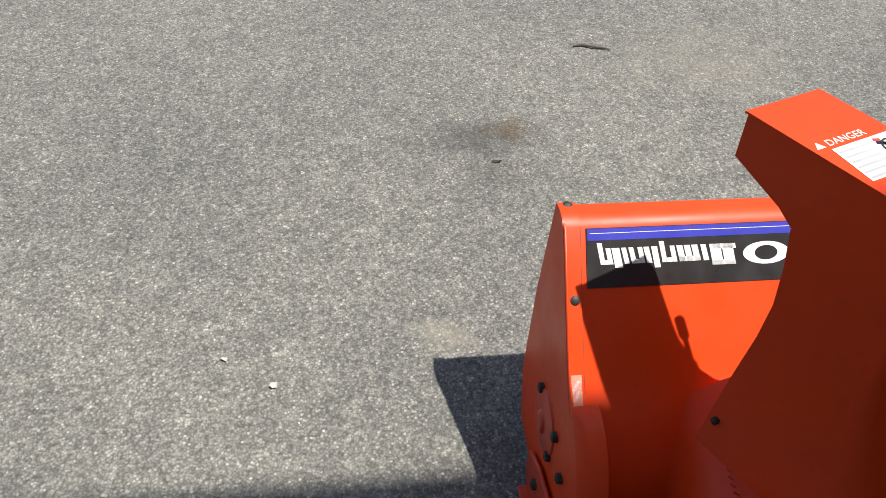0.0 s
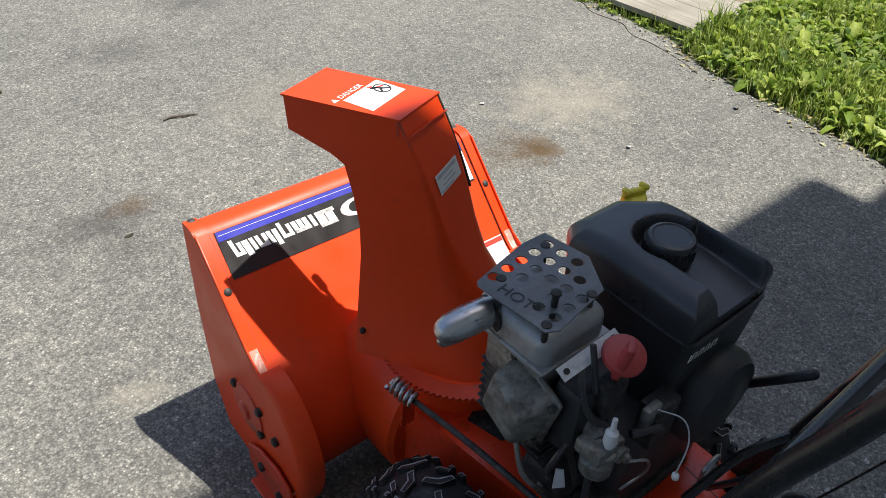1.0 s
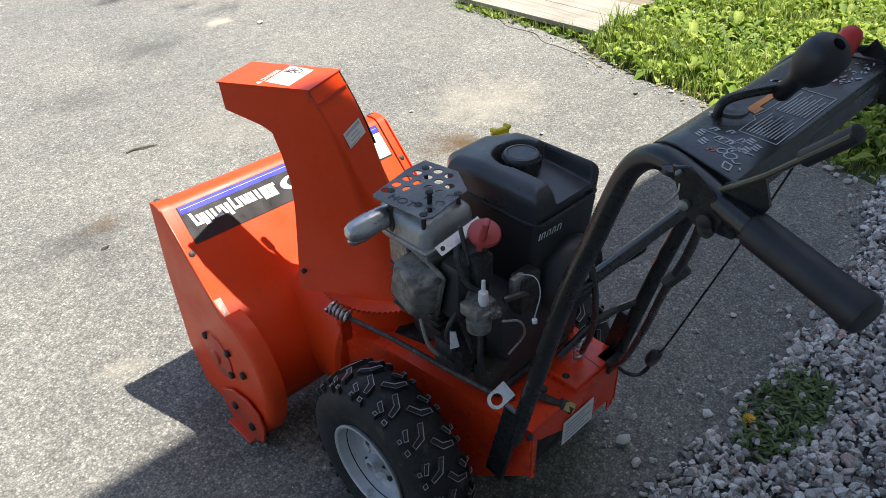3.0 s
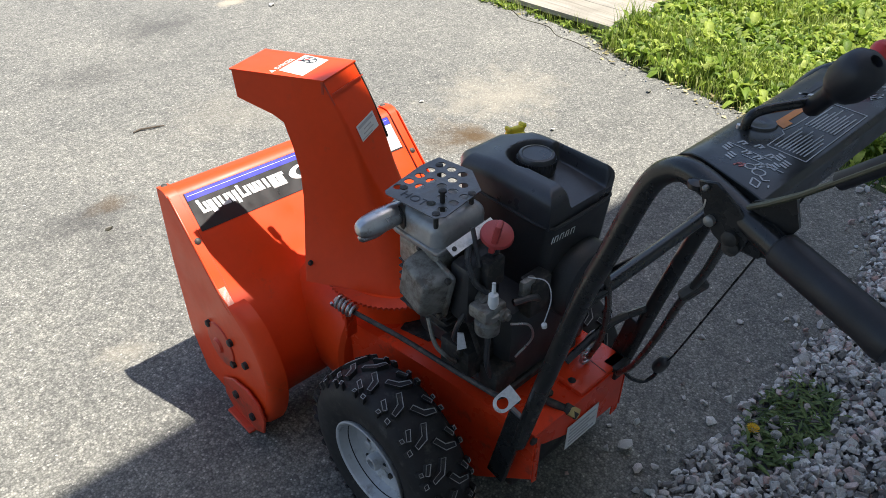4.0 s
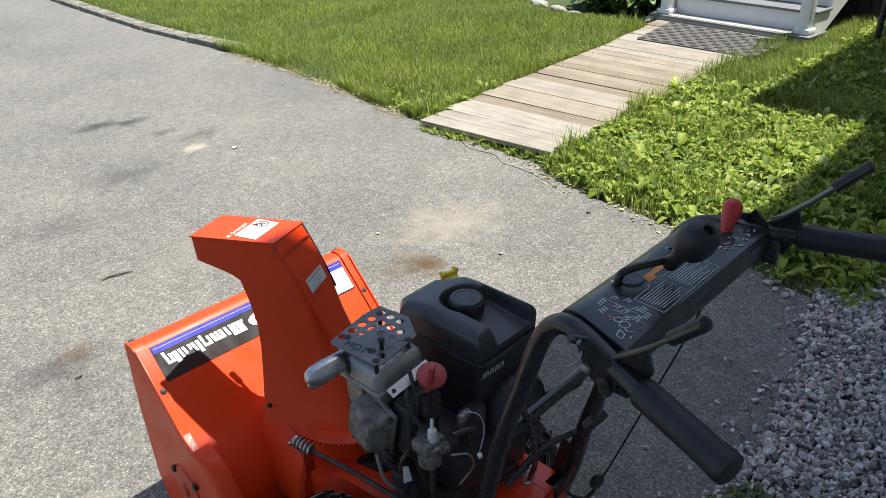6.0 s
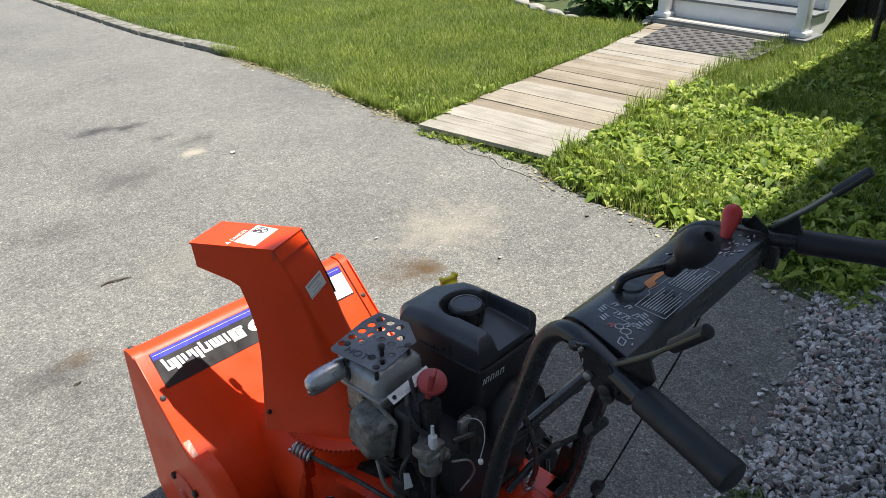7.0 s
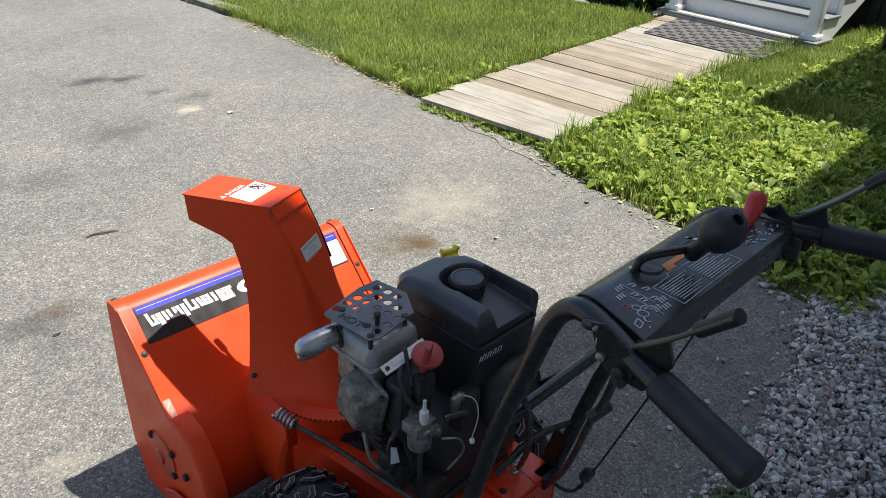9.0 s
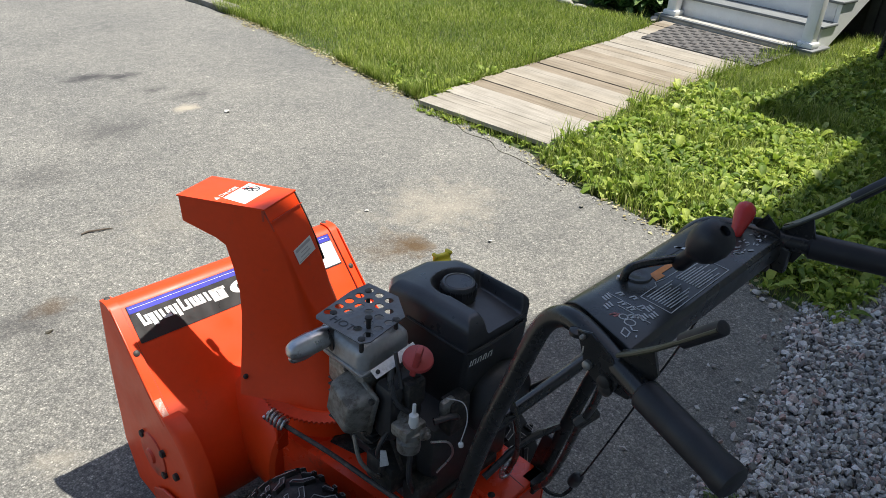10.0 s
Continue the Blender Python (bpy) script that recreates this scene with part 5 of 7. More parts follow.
for pts, r, mt, nm in (
        ([(-0.11, -0.13, 0.63), (-0.135, -0.115, 0.66), (-0.14, -0.10, 0.70), (-0.13, -0.09, 0.73)], 0.006, BLACK, "fuel_hose"),
        ([(-0.07, -0.15, 0.60), (-0.03, -0.165, 0.60), (0.0, -0.15, 0.56), (0.01, -0.12, 0.50)], 0.007, BLACK, "fuel_hose"),
        ([(-0.062, -0.172, 0.668), (-0.052, -0.205, 0.672), (-0.060, -0.225, 0.650), (-0.082, -0.232, 0.612)], 0.0011, GREY_INK, "thin_wire"),
        ([(-0.13, -0.10, 0.60), (-0.16, -0.10, 0.57), (-0.16, -0.09, 0.53), (-0.14, -0.08, 0.50)], 0.005, BLACK, "fuel_hose"),
        ([(-0.105, 0.02, 0.60), (-0.13, -0.07, 0.58), (-0.13, -0.10, 0.55), (-0.11, -0.11, 0.47)], 0.005, DARK, "linkage_rod"),
        ([(-0.09, -0.165, 0.57), (-0.05, -0.175, 0.55), (-0.03, -0.17, 0.50), (-0.05, -0.15, 0.45)], 0.0025, STEEL, "linkage_rod"),
        ([(-0.10, -0.12, 0.52), (-0.11, -0.13, 0.46), (-0.09, -0.13, 0.40), (-0.07, -0.12, 0.36)], 0.006, BLACK, "drain_hose")):
    bm = bm_new()
    tube(bm, pts, r, 8, 6)
    part(nm, bm, mt, engine)
bm = bm_new()
lathe(bm, (-0.082, -0.232, 0.612), (-0.080, -0.233, 0.598), [(0, 0.002), (0.003, 0.005), (0.010, 0.005), (0.013, 0.001)], 10)
bmesh.ops.recalc_face_normals(bm, faces=bm.faces)
part("wire_tag", bm, WHITE_INK, engine)
for lo, hi, mt, nm in (((-0.120, -0.130, 0.640), (-0.075, -0.100, 0.700), DARK, "air_intake"), ((-0.036, -0.165, 0.545), (0.02, -0.13, 0.630), DARK, "governor_cover"), ((-0.13, -0.10, 0.40), (-0.055, -0.02, 0.47), DARK, "starter_body"),
                       ((-0.138, -0.084, 0.455), (-0.122, -0.070, 0.474), DARK, "bracket_plate"), ((-0.10, -0.150, 0.375), (-0.04, -0.10, 0.43), DARK, "crankcase_lug"), ((-0.055, -0.160, 0.60), (-0.020, -0.145, 0.640), ALUM, "throttle_plate")):
    bm = bm_new()
    box(bm, lo, hi, 0.006, 2)
    part(nm, bm, mt, engine)
# recoil housing and flywheel side, seen between the handle bars
bm = bm_new()
lathe(bm, (0.12, -0.14, 0.56), (0.12, -0.20, 0.56), [(0, 0.085), (0.03, 0.085), (0.045, 0.075), (0.05, 0.03), (0.055, 0.001)], 32)
bmesh.ops.recalc_face_normals(bm, faces=bm.faces)
part("recoil_housing", bm, SHROUD, engine)
bm = bm_new()
ga, gb = Vector((0.222, -0.168, 0.520)), Vector((0.210, -0.256, 0.628))
gm, gn = (ga + gb) / 2, Vector((0.654, -0.238, -0.124)).normalized() * 0.018
tube(bm, [ga, ga.lerp(gm, 0.5) + gn, gm + gn * 1.15, gb.lerp(gm, 0.3) + gn, gb, gb.lerp(gm, 0.3) - gn, gm - gn * 1.15, ga.lerp(gm, 0.5) - gn, ga], 0.0085, 10, 4)
cyl(bm, (0.175, -0.150, 0.500), ga, 0.011, None, 12)
part("starter_grip", bm, GRIP, engine, "black rubber starter handle")
bm = bm_new()
for i in range(4):
    z = 0.385 + 0.012 * i
    tube(bm, [(0.12 + 0.024 * math.cos(a), -0.205, z + 0.024 * math.sin(a)) for a in (k * math.pi / 6 for k in range(12))], 0.003, 6, 1)
part("wire_coil", bm, STEEL, engine)

# ---- handle bars ----
def bar(name, pts, r, mt=TUBE, steps=6, seg=14, parent=blower, label=""):
    bm = bm_new()
    tube(bm, pts, r, seg, steps)
    return part(name, bm, mt, parent, label, 40)


lbar = bar("handle_bar", [(-0.130, -0.240, 0.340), (-0.138, -0.295, 0.58), (-0.148, -0.345, 0.78), (-0.152, -0.380, 0.89), (-0.155, -0.402, 0.962), (-0.157, -0.422, 1.016), (-0.160, -0.446, 1.044), (-0.166, -0.474, 1.054), (-0.176, -0.515, 1.050), (-0.190, -0.560, 1.043), (-0.206, -0.610, 1.035), (-0.222, -0.660, 1.028)], 0.0155, label="bent black steel handle bar")
rbar = bar("handle_bar", [(0.212, -0.232, 0.300), (0.216, -0.295, 0.58), (0.230, -0.345, 0.78), (0.236, -0.380, 0.89), (0.240, -0.402, 0.962), (0.243, -0.422, 1.016), (0.247, -0.446, 1.044), (0.254, -0.474, 1.054), (0.266, -0.515, 1.055), (0.280, -0.560, 1.056), (0.294, -0.610, 1.059), (0.306, -0.660, 1.061)], 0.0155, label="bent black steel handle bar")
bar("cross_bar", [(-0.147, -0.340, 0.760), (0.05, -0.338, 0.757), (0.228, -0.336, 0.755)], 0.012)
for b_ob, gx0, gx1, gz0, gz1 in ((lbar, -0.203, -0.240, 1.036, 1.016), (rbar, 0.292, 0.326, 1.058, 1.066)):
    bm = bm_new()
    p0, p1 = Vector((gx0, -0.602, gz0)), Vector((gx1, -0.742, gz1))
    L = (p1 - p0).length
    lathe(bm, p0, p1, [(0, 0.017), (0.004, 0.0205), (L - 0.03, 0.0205), (L - 0.012, 0.0225), (L - 0.003, 0.0215), (L, 0.016)], 24)
    bmesh.ops.recalc_face_normals(bm, faces=bm.faces)
    part("grip", bm, GRIP, b_ob, "black rubber hand grip")
# flat bars at the frame
bm = bm_new()
box(bm, (-0.006, -0.022, -0.082), (0.006, 0.022, 0.14), 0.002, 1, pose(-0.137, -0.214, 0.290, 12, 0, 0))
part("flat_bar", bm, TUBE, lbar)
bm = bm_new()
box(bm, (-0.006, -0.020, -0.06), (0.006, 0.020, 0.13), 0.002, 1, pose(0.206, -0.226, 0.33, 12, 0, 0))
part("flat_bar", bm, TUBE, rbar)
for yy, zz in ((-0.199, 0.228), (-0.235, 0.35)):
    bm = bm_new()
    lathe(bm, (-0.130, yy, zz), (-0.15, yy, zz), [(0, 0.009), (0.006, 0.009), (0.009, 0.001)], 8)
    bmesh.ops.recalc_face_normals(bm, faces=bm.faces)
    part("bolt", bm, DARK, lbar)
# clamps, pivots and levers
for b_ob, sx, x0 in ((lbar, -1, -0.190), (rbar, 1, 0.274)):
    bm = bm_new()
    box(bm, (x0 - 0.008, -0.585, 1.005), (x0 + 0.010, -0.540, 1.052), 0.005, 2)
    part("lever_bracket", bm, TUBE, b_ob)
    bm = bm_new()
    lathe(bm, (x0 - 0.012, -0.555, 1.012), (x0 - 0.03, -0.555, 1.012), [(0, 0.010), (0.006, 0.010), (0.009, 0.001)], 10)
    bmesh.ops.recalc_face_normals(bm, faces=bm.faces)
    part("pivot_bolt", bm, DARK, b_ob)
    bm = bm_new()
    lathe(bm, (x0 + 0.004, -0.492, 1.052), (x0 + 0.004, -0.492, 1.09), [(0, 0.011), (0.006, 0.011), (0.009, 0.004)], 10)
    bmesh.ops.recalc_face_normals(bm, faces=bm.faces)
    part("clamp_bolt", bm, TUBE, b_ob)
for b_ob, x0, sx in ((lbar, -0.186, -1), (rbar, 0.270, 1)):
    bm = bm_new()
    plate = [(-0.500, 1.072), (-0.516, 1.034), (-0.530, 1.016), (-0.548, 1.006), (-0.566, 1.012), (-0.572, 1.036), (-0.552, 1.060), (-0.522, 1.078)]
    prism(bm, plate, 0.004, Matrix(((0, 0, 1, x0 + sx * 0.016 - 0.002), (1, 0, 0, 0), (0, 1, 0, 0), (0, 0, 0, 1))))
    bmesh.ops.recalc_face_normals(bm, faces=bm.faces)
    bevel_all(bm, 0.0015, 1, 50)
    part("pivot_plate", bm, TUBE, b_ob, "black pivot plate of the hand lever")
    for yy, zz, rr, mt in ((-0.525, 1.032, 0.0065, ALUM), (-0.552, 1.022, 0.0095, DARK), (-0.512, 1.068, 0.0035, ALUM)):
        bm = bm_new()
        o = Vector((x0 + sx * 0.018, yy, zz))
        lathe(bm, o, o + Vector((sx, 0, 0)), [(0, rr), (0.005, rr * 0.98), (0.007, rr * 0.6), (0.0075, 0.001)], 12)
        bmesh.ops.recalc_face_normals(bm, faces=bm.faces)
        part("pivot_bolt", bm, mt, b_ob)
    bm = bm_new()
    tube(bm, [(x0 + sx * 0.014, -0.508, 1.072), (x0 + sx * 0.017, -0.514, 1.045), (x0 + sx * 0.014, -0.498, 1.018)], 0.0018, 6, 4)
    part("return_spring", bm, STEEL, b_ob)
def strap(bm, pts, half_w, half_t):
    """A flat bent bar with softened edges along pts, broad side up."""
    pts = [Vector(q) for q in pts]
    rings = []
    for i, q in enumerate(pts):
        d = (pts[min(i + 1, len(pts) - 1)] - pts[max(i - 1, 0)]).normalized()
        side = d.cross(Vector((0, 0, 1))).normalized()
        up = side.cross(d)
        cut = half_t * 0.6
        rings.append([bm.verts.new(q + side * a + up * b) for a, b in (
            (half_w - cut, half_t), (half_w, half_t - cut), (half_w, cut - half_t), (half_w - cut, -half_t),
            (cut - half_w, -half_t), (-half_w, cut - half_t), (-half_w, half_t - cut), (cut - half_w, half_t))])
    for a, b in zip(rings, rings[1:]):
        for k in range(8):
            j = (k + 1) % 8
            bm.faces.new((a[k], a[j], b[j], b[k]))
    bm.faces.new(rings[0][::-1])
    bm.faces.new(rings[-1])
    bmesh.ops.recalc_face_normals(bm, faces=bm.faces)


for rail, lx, lean, zt in ((lbar, -0.192, -0.45, 0.0), (rbar, 0.285, 0.40, 0.014)):
    pts = [(lx - lean * 0.0, -0.560, 1.062 + zt), (lx + lean * 0.010, -0.580, 1.078 + zt), (lx + lean * 0.030, -0.610, 1.106 + zt), (lx + lean * 0.055, -0.645, 1.144 + zt), (lx + lean * 0.075, -0.678, 1.180 + zt)]
    bm = bm_new()
    strap(bm, pts, 0.0095, 0.0030)
    lever = part("control_lever", bm, LEVER_REFLECTION, blower, "flat black control lever raised above the grip, tinted olive for reflected grass", 40)
    tip, tip2 = Vector(pts[3]), Vector(pts[4])
    bm = bm_new()
    L = (tip2 - tip).length
    lathe(bm, tip - (tip2 - tip) * 0.2, tip2, [(0, 0.0090), (L * 1.12, 0.0090), (L * 1.24, 0.0086), (L * 1.28, 0.005), (L * 1.27, 0.001)], 16)
    bmesh.ops.recalc_face_normals(bm, faces=bm.faces)
    part("lever_sleeve", bm, GRIP, lever)
    bm = bm_new()
    prism(bm, [(-0.590, 1.010 + zt), (-0.612, 1.060 + zt), (-0.600, 1.092 + zt), (-0.560, 1.068 + zt), (-0.545, 1.030 + zt), (-0.560, 1.006 + zt)], 0.005, Matrix(((0, 0, 1, lx - 0.002), (1, 0, 0, 0), (0, 1, 0, 0), (0, 0, 0, 1))))
    bmesh.ops.recalc_face_normals(bm, faces=bm.faces)
    part("lever_plate", bm, TUBE, lever)
bm = bm_new()
prism(bm, [(-0.575, 1.03), (-0.560, 1.075), (-0.535, 1.095), (-0.515, 1.060), (-0.530, 1.03)], 0.004, Matrix(((0, 0, 1, 0.268), (1, 0, 0, 0), (0, 1, 0, 0), (0, 0, 0, 1))))
bmesh.ops.recalc_face_normals(bm, faces=bm.faces)
part("lever_cam", bm, TUBE, rbar)

# control panel: flat top, rolled front, side flanges
PANEL_PROFILE = [(-0.568, 1.028), (-0.568, 1.058), (-0.563, 1.063), (-0.540, 1.064), (-0.472, 1.064), (-0.456, 1.061), (-0.441, 1.053), (-0.431, 1.041), (-0.427, 1.026)]
bm = bm_new()
pr = PANEL_PROFILE


def panel_x(k, y):
    """The ends splay a little towards the grips."""
    s = -0.45 - y
    return (-0.140 - 0.34 * s) * (1 - k) + (0.243 + 0.22 * s) * k


cols = [[bm.verts.new((panel_x(k / 8, y), y, z)) for y, z in pr] for k in range(9)]
for u, v in zip(cols, cols[1:]):
    for i in range(len(pr) - 1):
        bm.faces.new((u[i], u[i + 1], v[i + 1], v[i]))
bmesh.ops.recalc_face_normals(bm, faces=bm.faces)
panel = part("control_panel", bm, PANEL, blower, "black control panel with a rolled front and white markings", 45)
sol = panel.modifiers.new("thickness", "SOLIDIFY")
sol.thickness = 0.004
sol.offset = 0
bv = panel.modifiers.new("edge", "BEVEL")
bv.width, bv.segments, bv.limit_method = 0.0015, 2, "ANGLE"
for k, sx in ((0, 1), (1, -1)):
    bm = bm_new()
    outline = list(pr) + [(-0.44, 1.034), (-0.47, 1.043), (-0.556, 1.040)]
    a = [bm.verts.new((panel_x(k, y) + sx * 0.0022, y, z)) for y, z in outline]
    b = [bm.verts.new((panel_x(k, y) + sx * 0.0062, y, z)) for y, z in outline]
    bm.faces.new(a)
    bm.faces.new(b[::-1])
    for i in range(len(a)):
        j = (i + 1) % len(a)
        bm.faces.new((a[i], a[j], b[j], b[i]))
    bmesh.ops.recalc_face_normals(bm, faces=bm.faces)
    part("panel_end", bm, PANEL, panel)
TOP = Matrix.Translation((0, 0, 1.0664))
bm = bm_new()
prism(bm, [(-0.012, -0.502), (0.010, -0.503), (0.012, -0.496), (0.098, -0.497), (0.099, -0.488), (-0.004, -0.486)], 0.0004, TOP)
part("orange_mark", bm, ORANGE_INK, panel)
# framed block of small print: rows run along the panel
bm = bm_new()
A = Matrix.Translation((0, 0, 1.0662))


def line(bm, p, q, w, t=0.0005):
    p, q = Vector((*p, 0)), Vector((*q, 0))
    d = (q - p).normalized()
    nrm2 = Vector((-d.y, d.x, 0)) * w / 2
    prism(bm, [((p - nrm2).x, (p - nrm2).y), ((q - nrm2).x, (q - nrm2).y), ((q + nrm2).x, (q + nrm2).y), ((p + nrm2).x, (p + nrm2).y)], t, A)


frame_line = [(-0.066, -0.509), (-0.024, -0.509), (-0.017, -0.503), (0.006, -0.507), (0.102, -0.509), (0.100, -0.557), (-0.070, -0.558)]
for p, q in zip(frame_line, frame_line[1:] + frame_line[:1]):
    line(bm, p, q, 0.0013)
for i in range(9):
    y = -0.5155 - i * 0.0044
    line(bm, (-0.060, y), (0.008 - 0.010 * ((i * 7) % 3), y - 0.001), 0.0016)
    line(bm, (0.018, y), (0.092 - 0.012 * ((i * 5) % 3), y - 0.001), 0.0016)


def strokes(bm, x, y, n=3):
    for i in range(n):
        line(bm, (x + 0.0056 * i, y), (x + 0.0056 * i - 0.004, y - 0.0095), 0.0026)


def glyph(bm, x, y, s=1.0):
    line(bm, (x, y), (x + 0.010 * s, y - 0.003 * s), 0.0022)
    line(bm, (x + 0.010 * s, y - 0.003 * s), (x + 0.006 * s, y - 0.010 * s), 0.0020)
    line(bm, (x + 0.001 * s, y - 0.006 * s), (x + 0.007 * s, y - 0.008 * s), 0.0030)


for x, y in ((-0.106, -0.474), (-0.122, -0.487), (-0.110, -0.534), (-0.096, -0.540), (-0.086, -0.528)):
    strokes(bm, x, y)
for x, y in ((-0.086, -0.482), (-0.104, -0.497), (-0.080, -0.500), (-0.106, -0.512), (-0.092, -0.520), (-0.122, -0.522), (-0.116, -0.528)):
    glyph(bm, x, y)
line(bm, (-0.092, -0.474), (-0.096, -0.530), 0.0011)
line(bm, (-0.108, -0.500), (-0.112, -0.552), 0.0011)
# outlined tool shape and a boxed sign
for cx2, cy2, r2 in ((-0.126, -0.520, 0.006), (-0.131, -0.533, 0.0075)):
    for k in range(8):
        a, b = k * math.pi / 4, (k + 1) * math.pi / 4
        line(bm, (cx2 + r2 * math.cos(a), cy2 + r2 * math.sin(a)), (cx2 + r2 * math.cos(b), cy2 + r2 * math.sin(b)), 0.0016)
for p, q in (((-0.160, -0.538), (-0.146, -0.534)), ((-0.146, -0.534), (-0.150, -0.545)), ((-0.150, -0.545), (-0.163, -0.548)), ((-0.163, -0.548), (-0.160, -0.538)), ((-0.144, -0.545), (-0.138, -0.538)), ((-0.144, -0.545), (-0.139, -0.550)), ((-0.154, -0.556), (-0.149, -0.554))):
    line(bm, p, q, 0.0018)
# scuffed print at the gear lever
rs = random.Random(9)
for i in range(22):
    x, y = rs.uniform(0.150, 0.245), rs.uniform(-0.552, -0.524)
    line(bm, (x, y), (x + rs.uniform(0.004, 0.012), y + rs.uniform(-0.006, 0.003)), rs.uniform(0.0015, 0.004))
part("panel_print", bm, GREY_INK, panel, "white pictograms and rows of small print", None)
bm = bm_new()
glyph(bm, -0.136, -0.505, 1.0)
line(bm, (-0.132, -0.506), (-0.124, -0.514), 0.0018)
part("red_mark", bm, FADED_RED, panel)
# torn label on the rolled front and a pale tag beside the orange mark
bm = bm_new()
line(bm, (0.099, -0.468), (0.112, -0.487), 0.006)
part("pale_tag", bm, DECAL_WHITE, panel)
bm = bm_new()
prism(bm, [(0.060, -0.4725), (0.086, -0.466), (0.110, -0.4725), (0.150, -0.468), (0.190, -0.4735), (0.186, -0.478), (0.120, -0.4775), (0.075, -0.477)], 0.0006, Matrix.Translation((0, 0, 1.0661)))
part("torn_label", bm, BLACK_INK, panel)
bm = bm_new()
lathe(bm, (-0.020, -0.475, 1.0655), (-0.020, -0.475, 1.10), [(0, 0.022), (0.003, 0.020), (0.0035, 0.013), (0.002, 0.010), (0.0025, 0.001)], 28)
bmesh.ops.recalc_face_normals(bm, faces=bm.faces)
part("crank_bush", bm, PANEL, panel)
bm = bm_new()
lathe(bm, (-0.046, -0.462, 1.064), (-0.046, -0.462, 1.09), [(0, 0.0038), (0.005, 0.0036), (0.006, 0.0015)], 10)
lathe(bm, (-0.032, -0.461, 1.064), (-0.032, -0.461, 1.09), [(0, 0.0035), (0.005, 0.0033), (0.006, 0.001)], 10)
bmesh.ops.recalc_face_normals(bm, faces=bm.faces)
part("crank_pin", bm, STEEL, panel, "bright pins at the crank's foot")
# crank with its big round knob
crank = bar("chute_crank", [(-0.045, -0.468, 1.060), (-0.042, -0.470, 1.080), (-0.028, -0.478, 1.088), (0.004, -0.498, 1.092), (0.030, -0.514, 1.094)], 0.0062, TUBE, label="bent black crank with a large round knob")
bm = bm_new()
k0, k1 = Vector((0.022, -0.512, 1.084)), Vector((0.006, -0.566, 1.162))
L = (k1 - k0).length
lathe(bm, k0, k1, [(0, 0.009), (0.006, 0.012), (L * 0.32, 0.0115), (L * 0.44, 0.0150), (L * 0.52, 0.0220), (L * 0.64, 0.0270), (L * 0.82, 0.0285), (L * 0.98, 0.0255), (L * 1.07, 0.0175), (L * 1.10, 0.008), (L * 1.02, 0.007)], 28)
bmesh.ops.recalc_face_normals(bm, faces=bm.faces)
part("crank_knob", bm, GRIP, crank)
# gear lever with a red knob
shift = bar("gear_lever", [(0.200, -0.508, 1.02), (0.206, -0.510, 1.045), (0.216, -0.512, 1.066)], 0.005, TUBE, label="gear lever with a red knob")
bm = bm_new()
lathe(bm, (0.214, -0.512, 1.060), (0.256, -0.506, 1.114), [(0, 0.006), (0.005, 0.0085), (0.022, 0.0118), (0.040, 0.0158), (0.050, 0.0165), (0.058, 0.0135), (0.063, 0.007), (0.0645, 0.001)], 24)
bmesh.ops.recalc_face_normals(bm, faces=bm.faces)
part("red_knob", bm, LEVER_RED, shift)
bm = bm_new()
box(bm, (0.16, -0.516, 1.0655), (0.240, -0.500, 1.0672), 0.0006, 1)
part("gear_slot", bm, DARK, panel)
# rods and cables from the levers down to the frame
bar("clutch_rod", [(-0.172, -0.535, 1.000), (-0.12, -0.500, 0.900), (-0.06, -0.45, 0.78), (0.02, -0.39, 0.62), (0.10, -0.32, 0.45), (0.155, -0.262, 0.345)], 0.0062, TUBE)
bm = bm_new()
box(bm, (-0.012, -0.008, -0.020), (0.012, 0.008, 0.020), 0.004, 1, pose(-0.09, -0.478, 0.842, 30, 30, 0))
part("rod_clamp", bm, DARK, blower)
bar("cable", [(0.218, -0.528, 1.035), (0.212, -0.470, 0.818), (0.210, -0.443, 0.730), (0.210, -0.393, 0.570), (0.208, -0.349, 0.431), (0.206, -0.336, 0.400)], 0.0022, TUBE, 4, 8)
bm = bm_new()
lathe(bm, (0.205, -0.335, 0.405), (0.238, -0.305, 0.335), [(0, 0.004), (0.006, 0.011), (0.020, 0.0135), (0.064, 0.0145), (0.080, 0.012), (0.084, 0.004)], 14)
bmesh.ops.recalc_face_normals(bm, faces=bm.faces)
part("cable_boot", bm, BLACK, blower, "black rubber cable boot")
bar("cable_hook", [(0.238, -0.305, 0.335), (0.245, -0.300, 0.305), (0.230, -0.285, 0.285), (0.205, -0.265, 0.300), (0.19, -0.25, 0.33)], 0.0045, TUBE, 5, 8)
bar("brace_rod", [(-0.148, -0.37, 0.86), (-0.05, -0.33, 0.70), (0.05, -0.27, 0.52), (0.10, -0.22, 0.40)], 0.006, TUBE, 3, 8)
bar("lower_brace", [(0.21, -0.27, 0.50), (0.12, -0.24, 0.49), (0.02, -0.22, 0.44)], 0.008, TUBE, 3, 8)


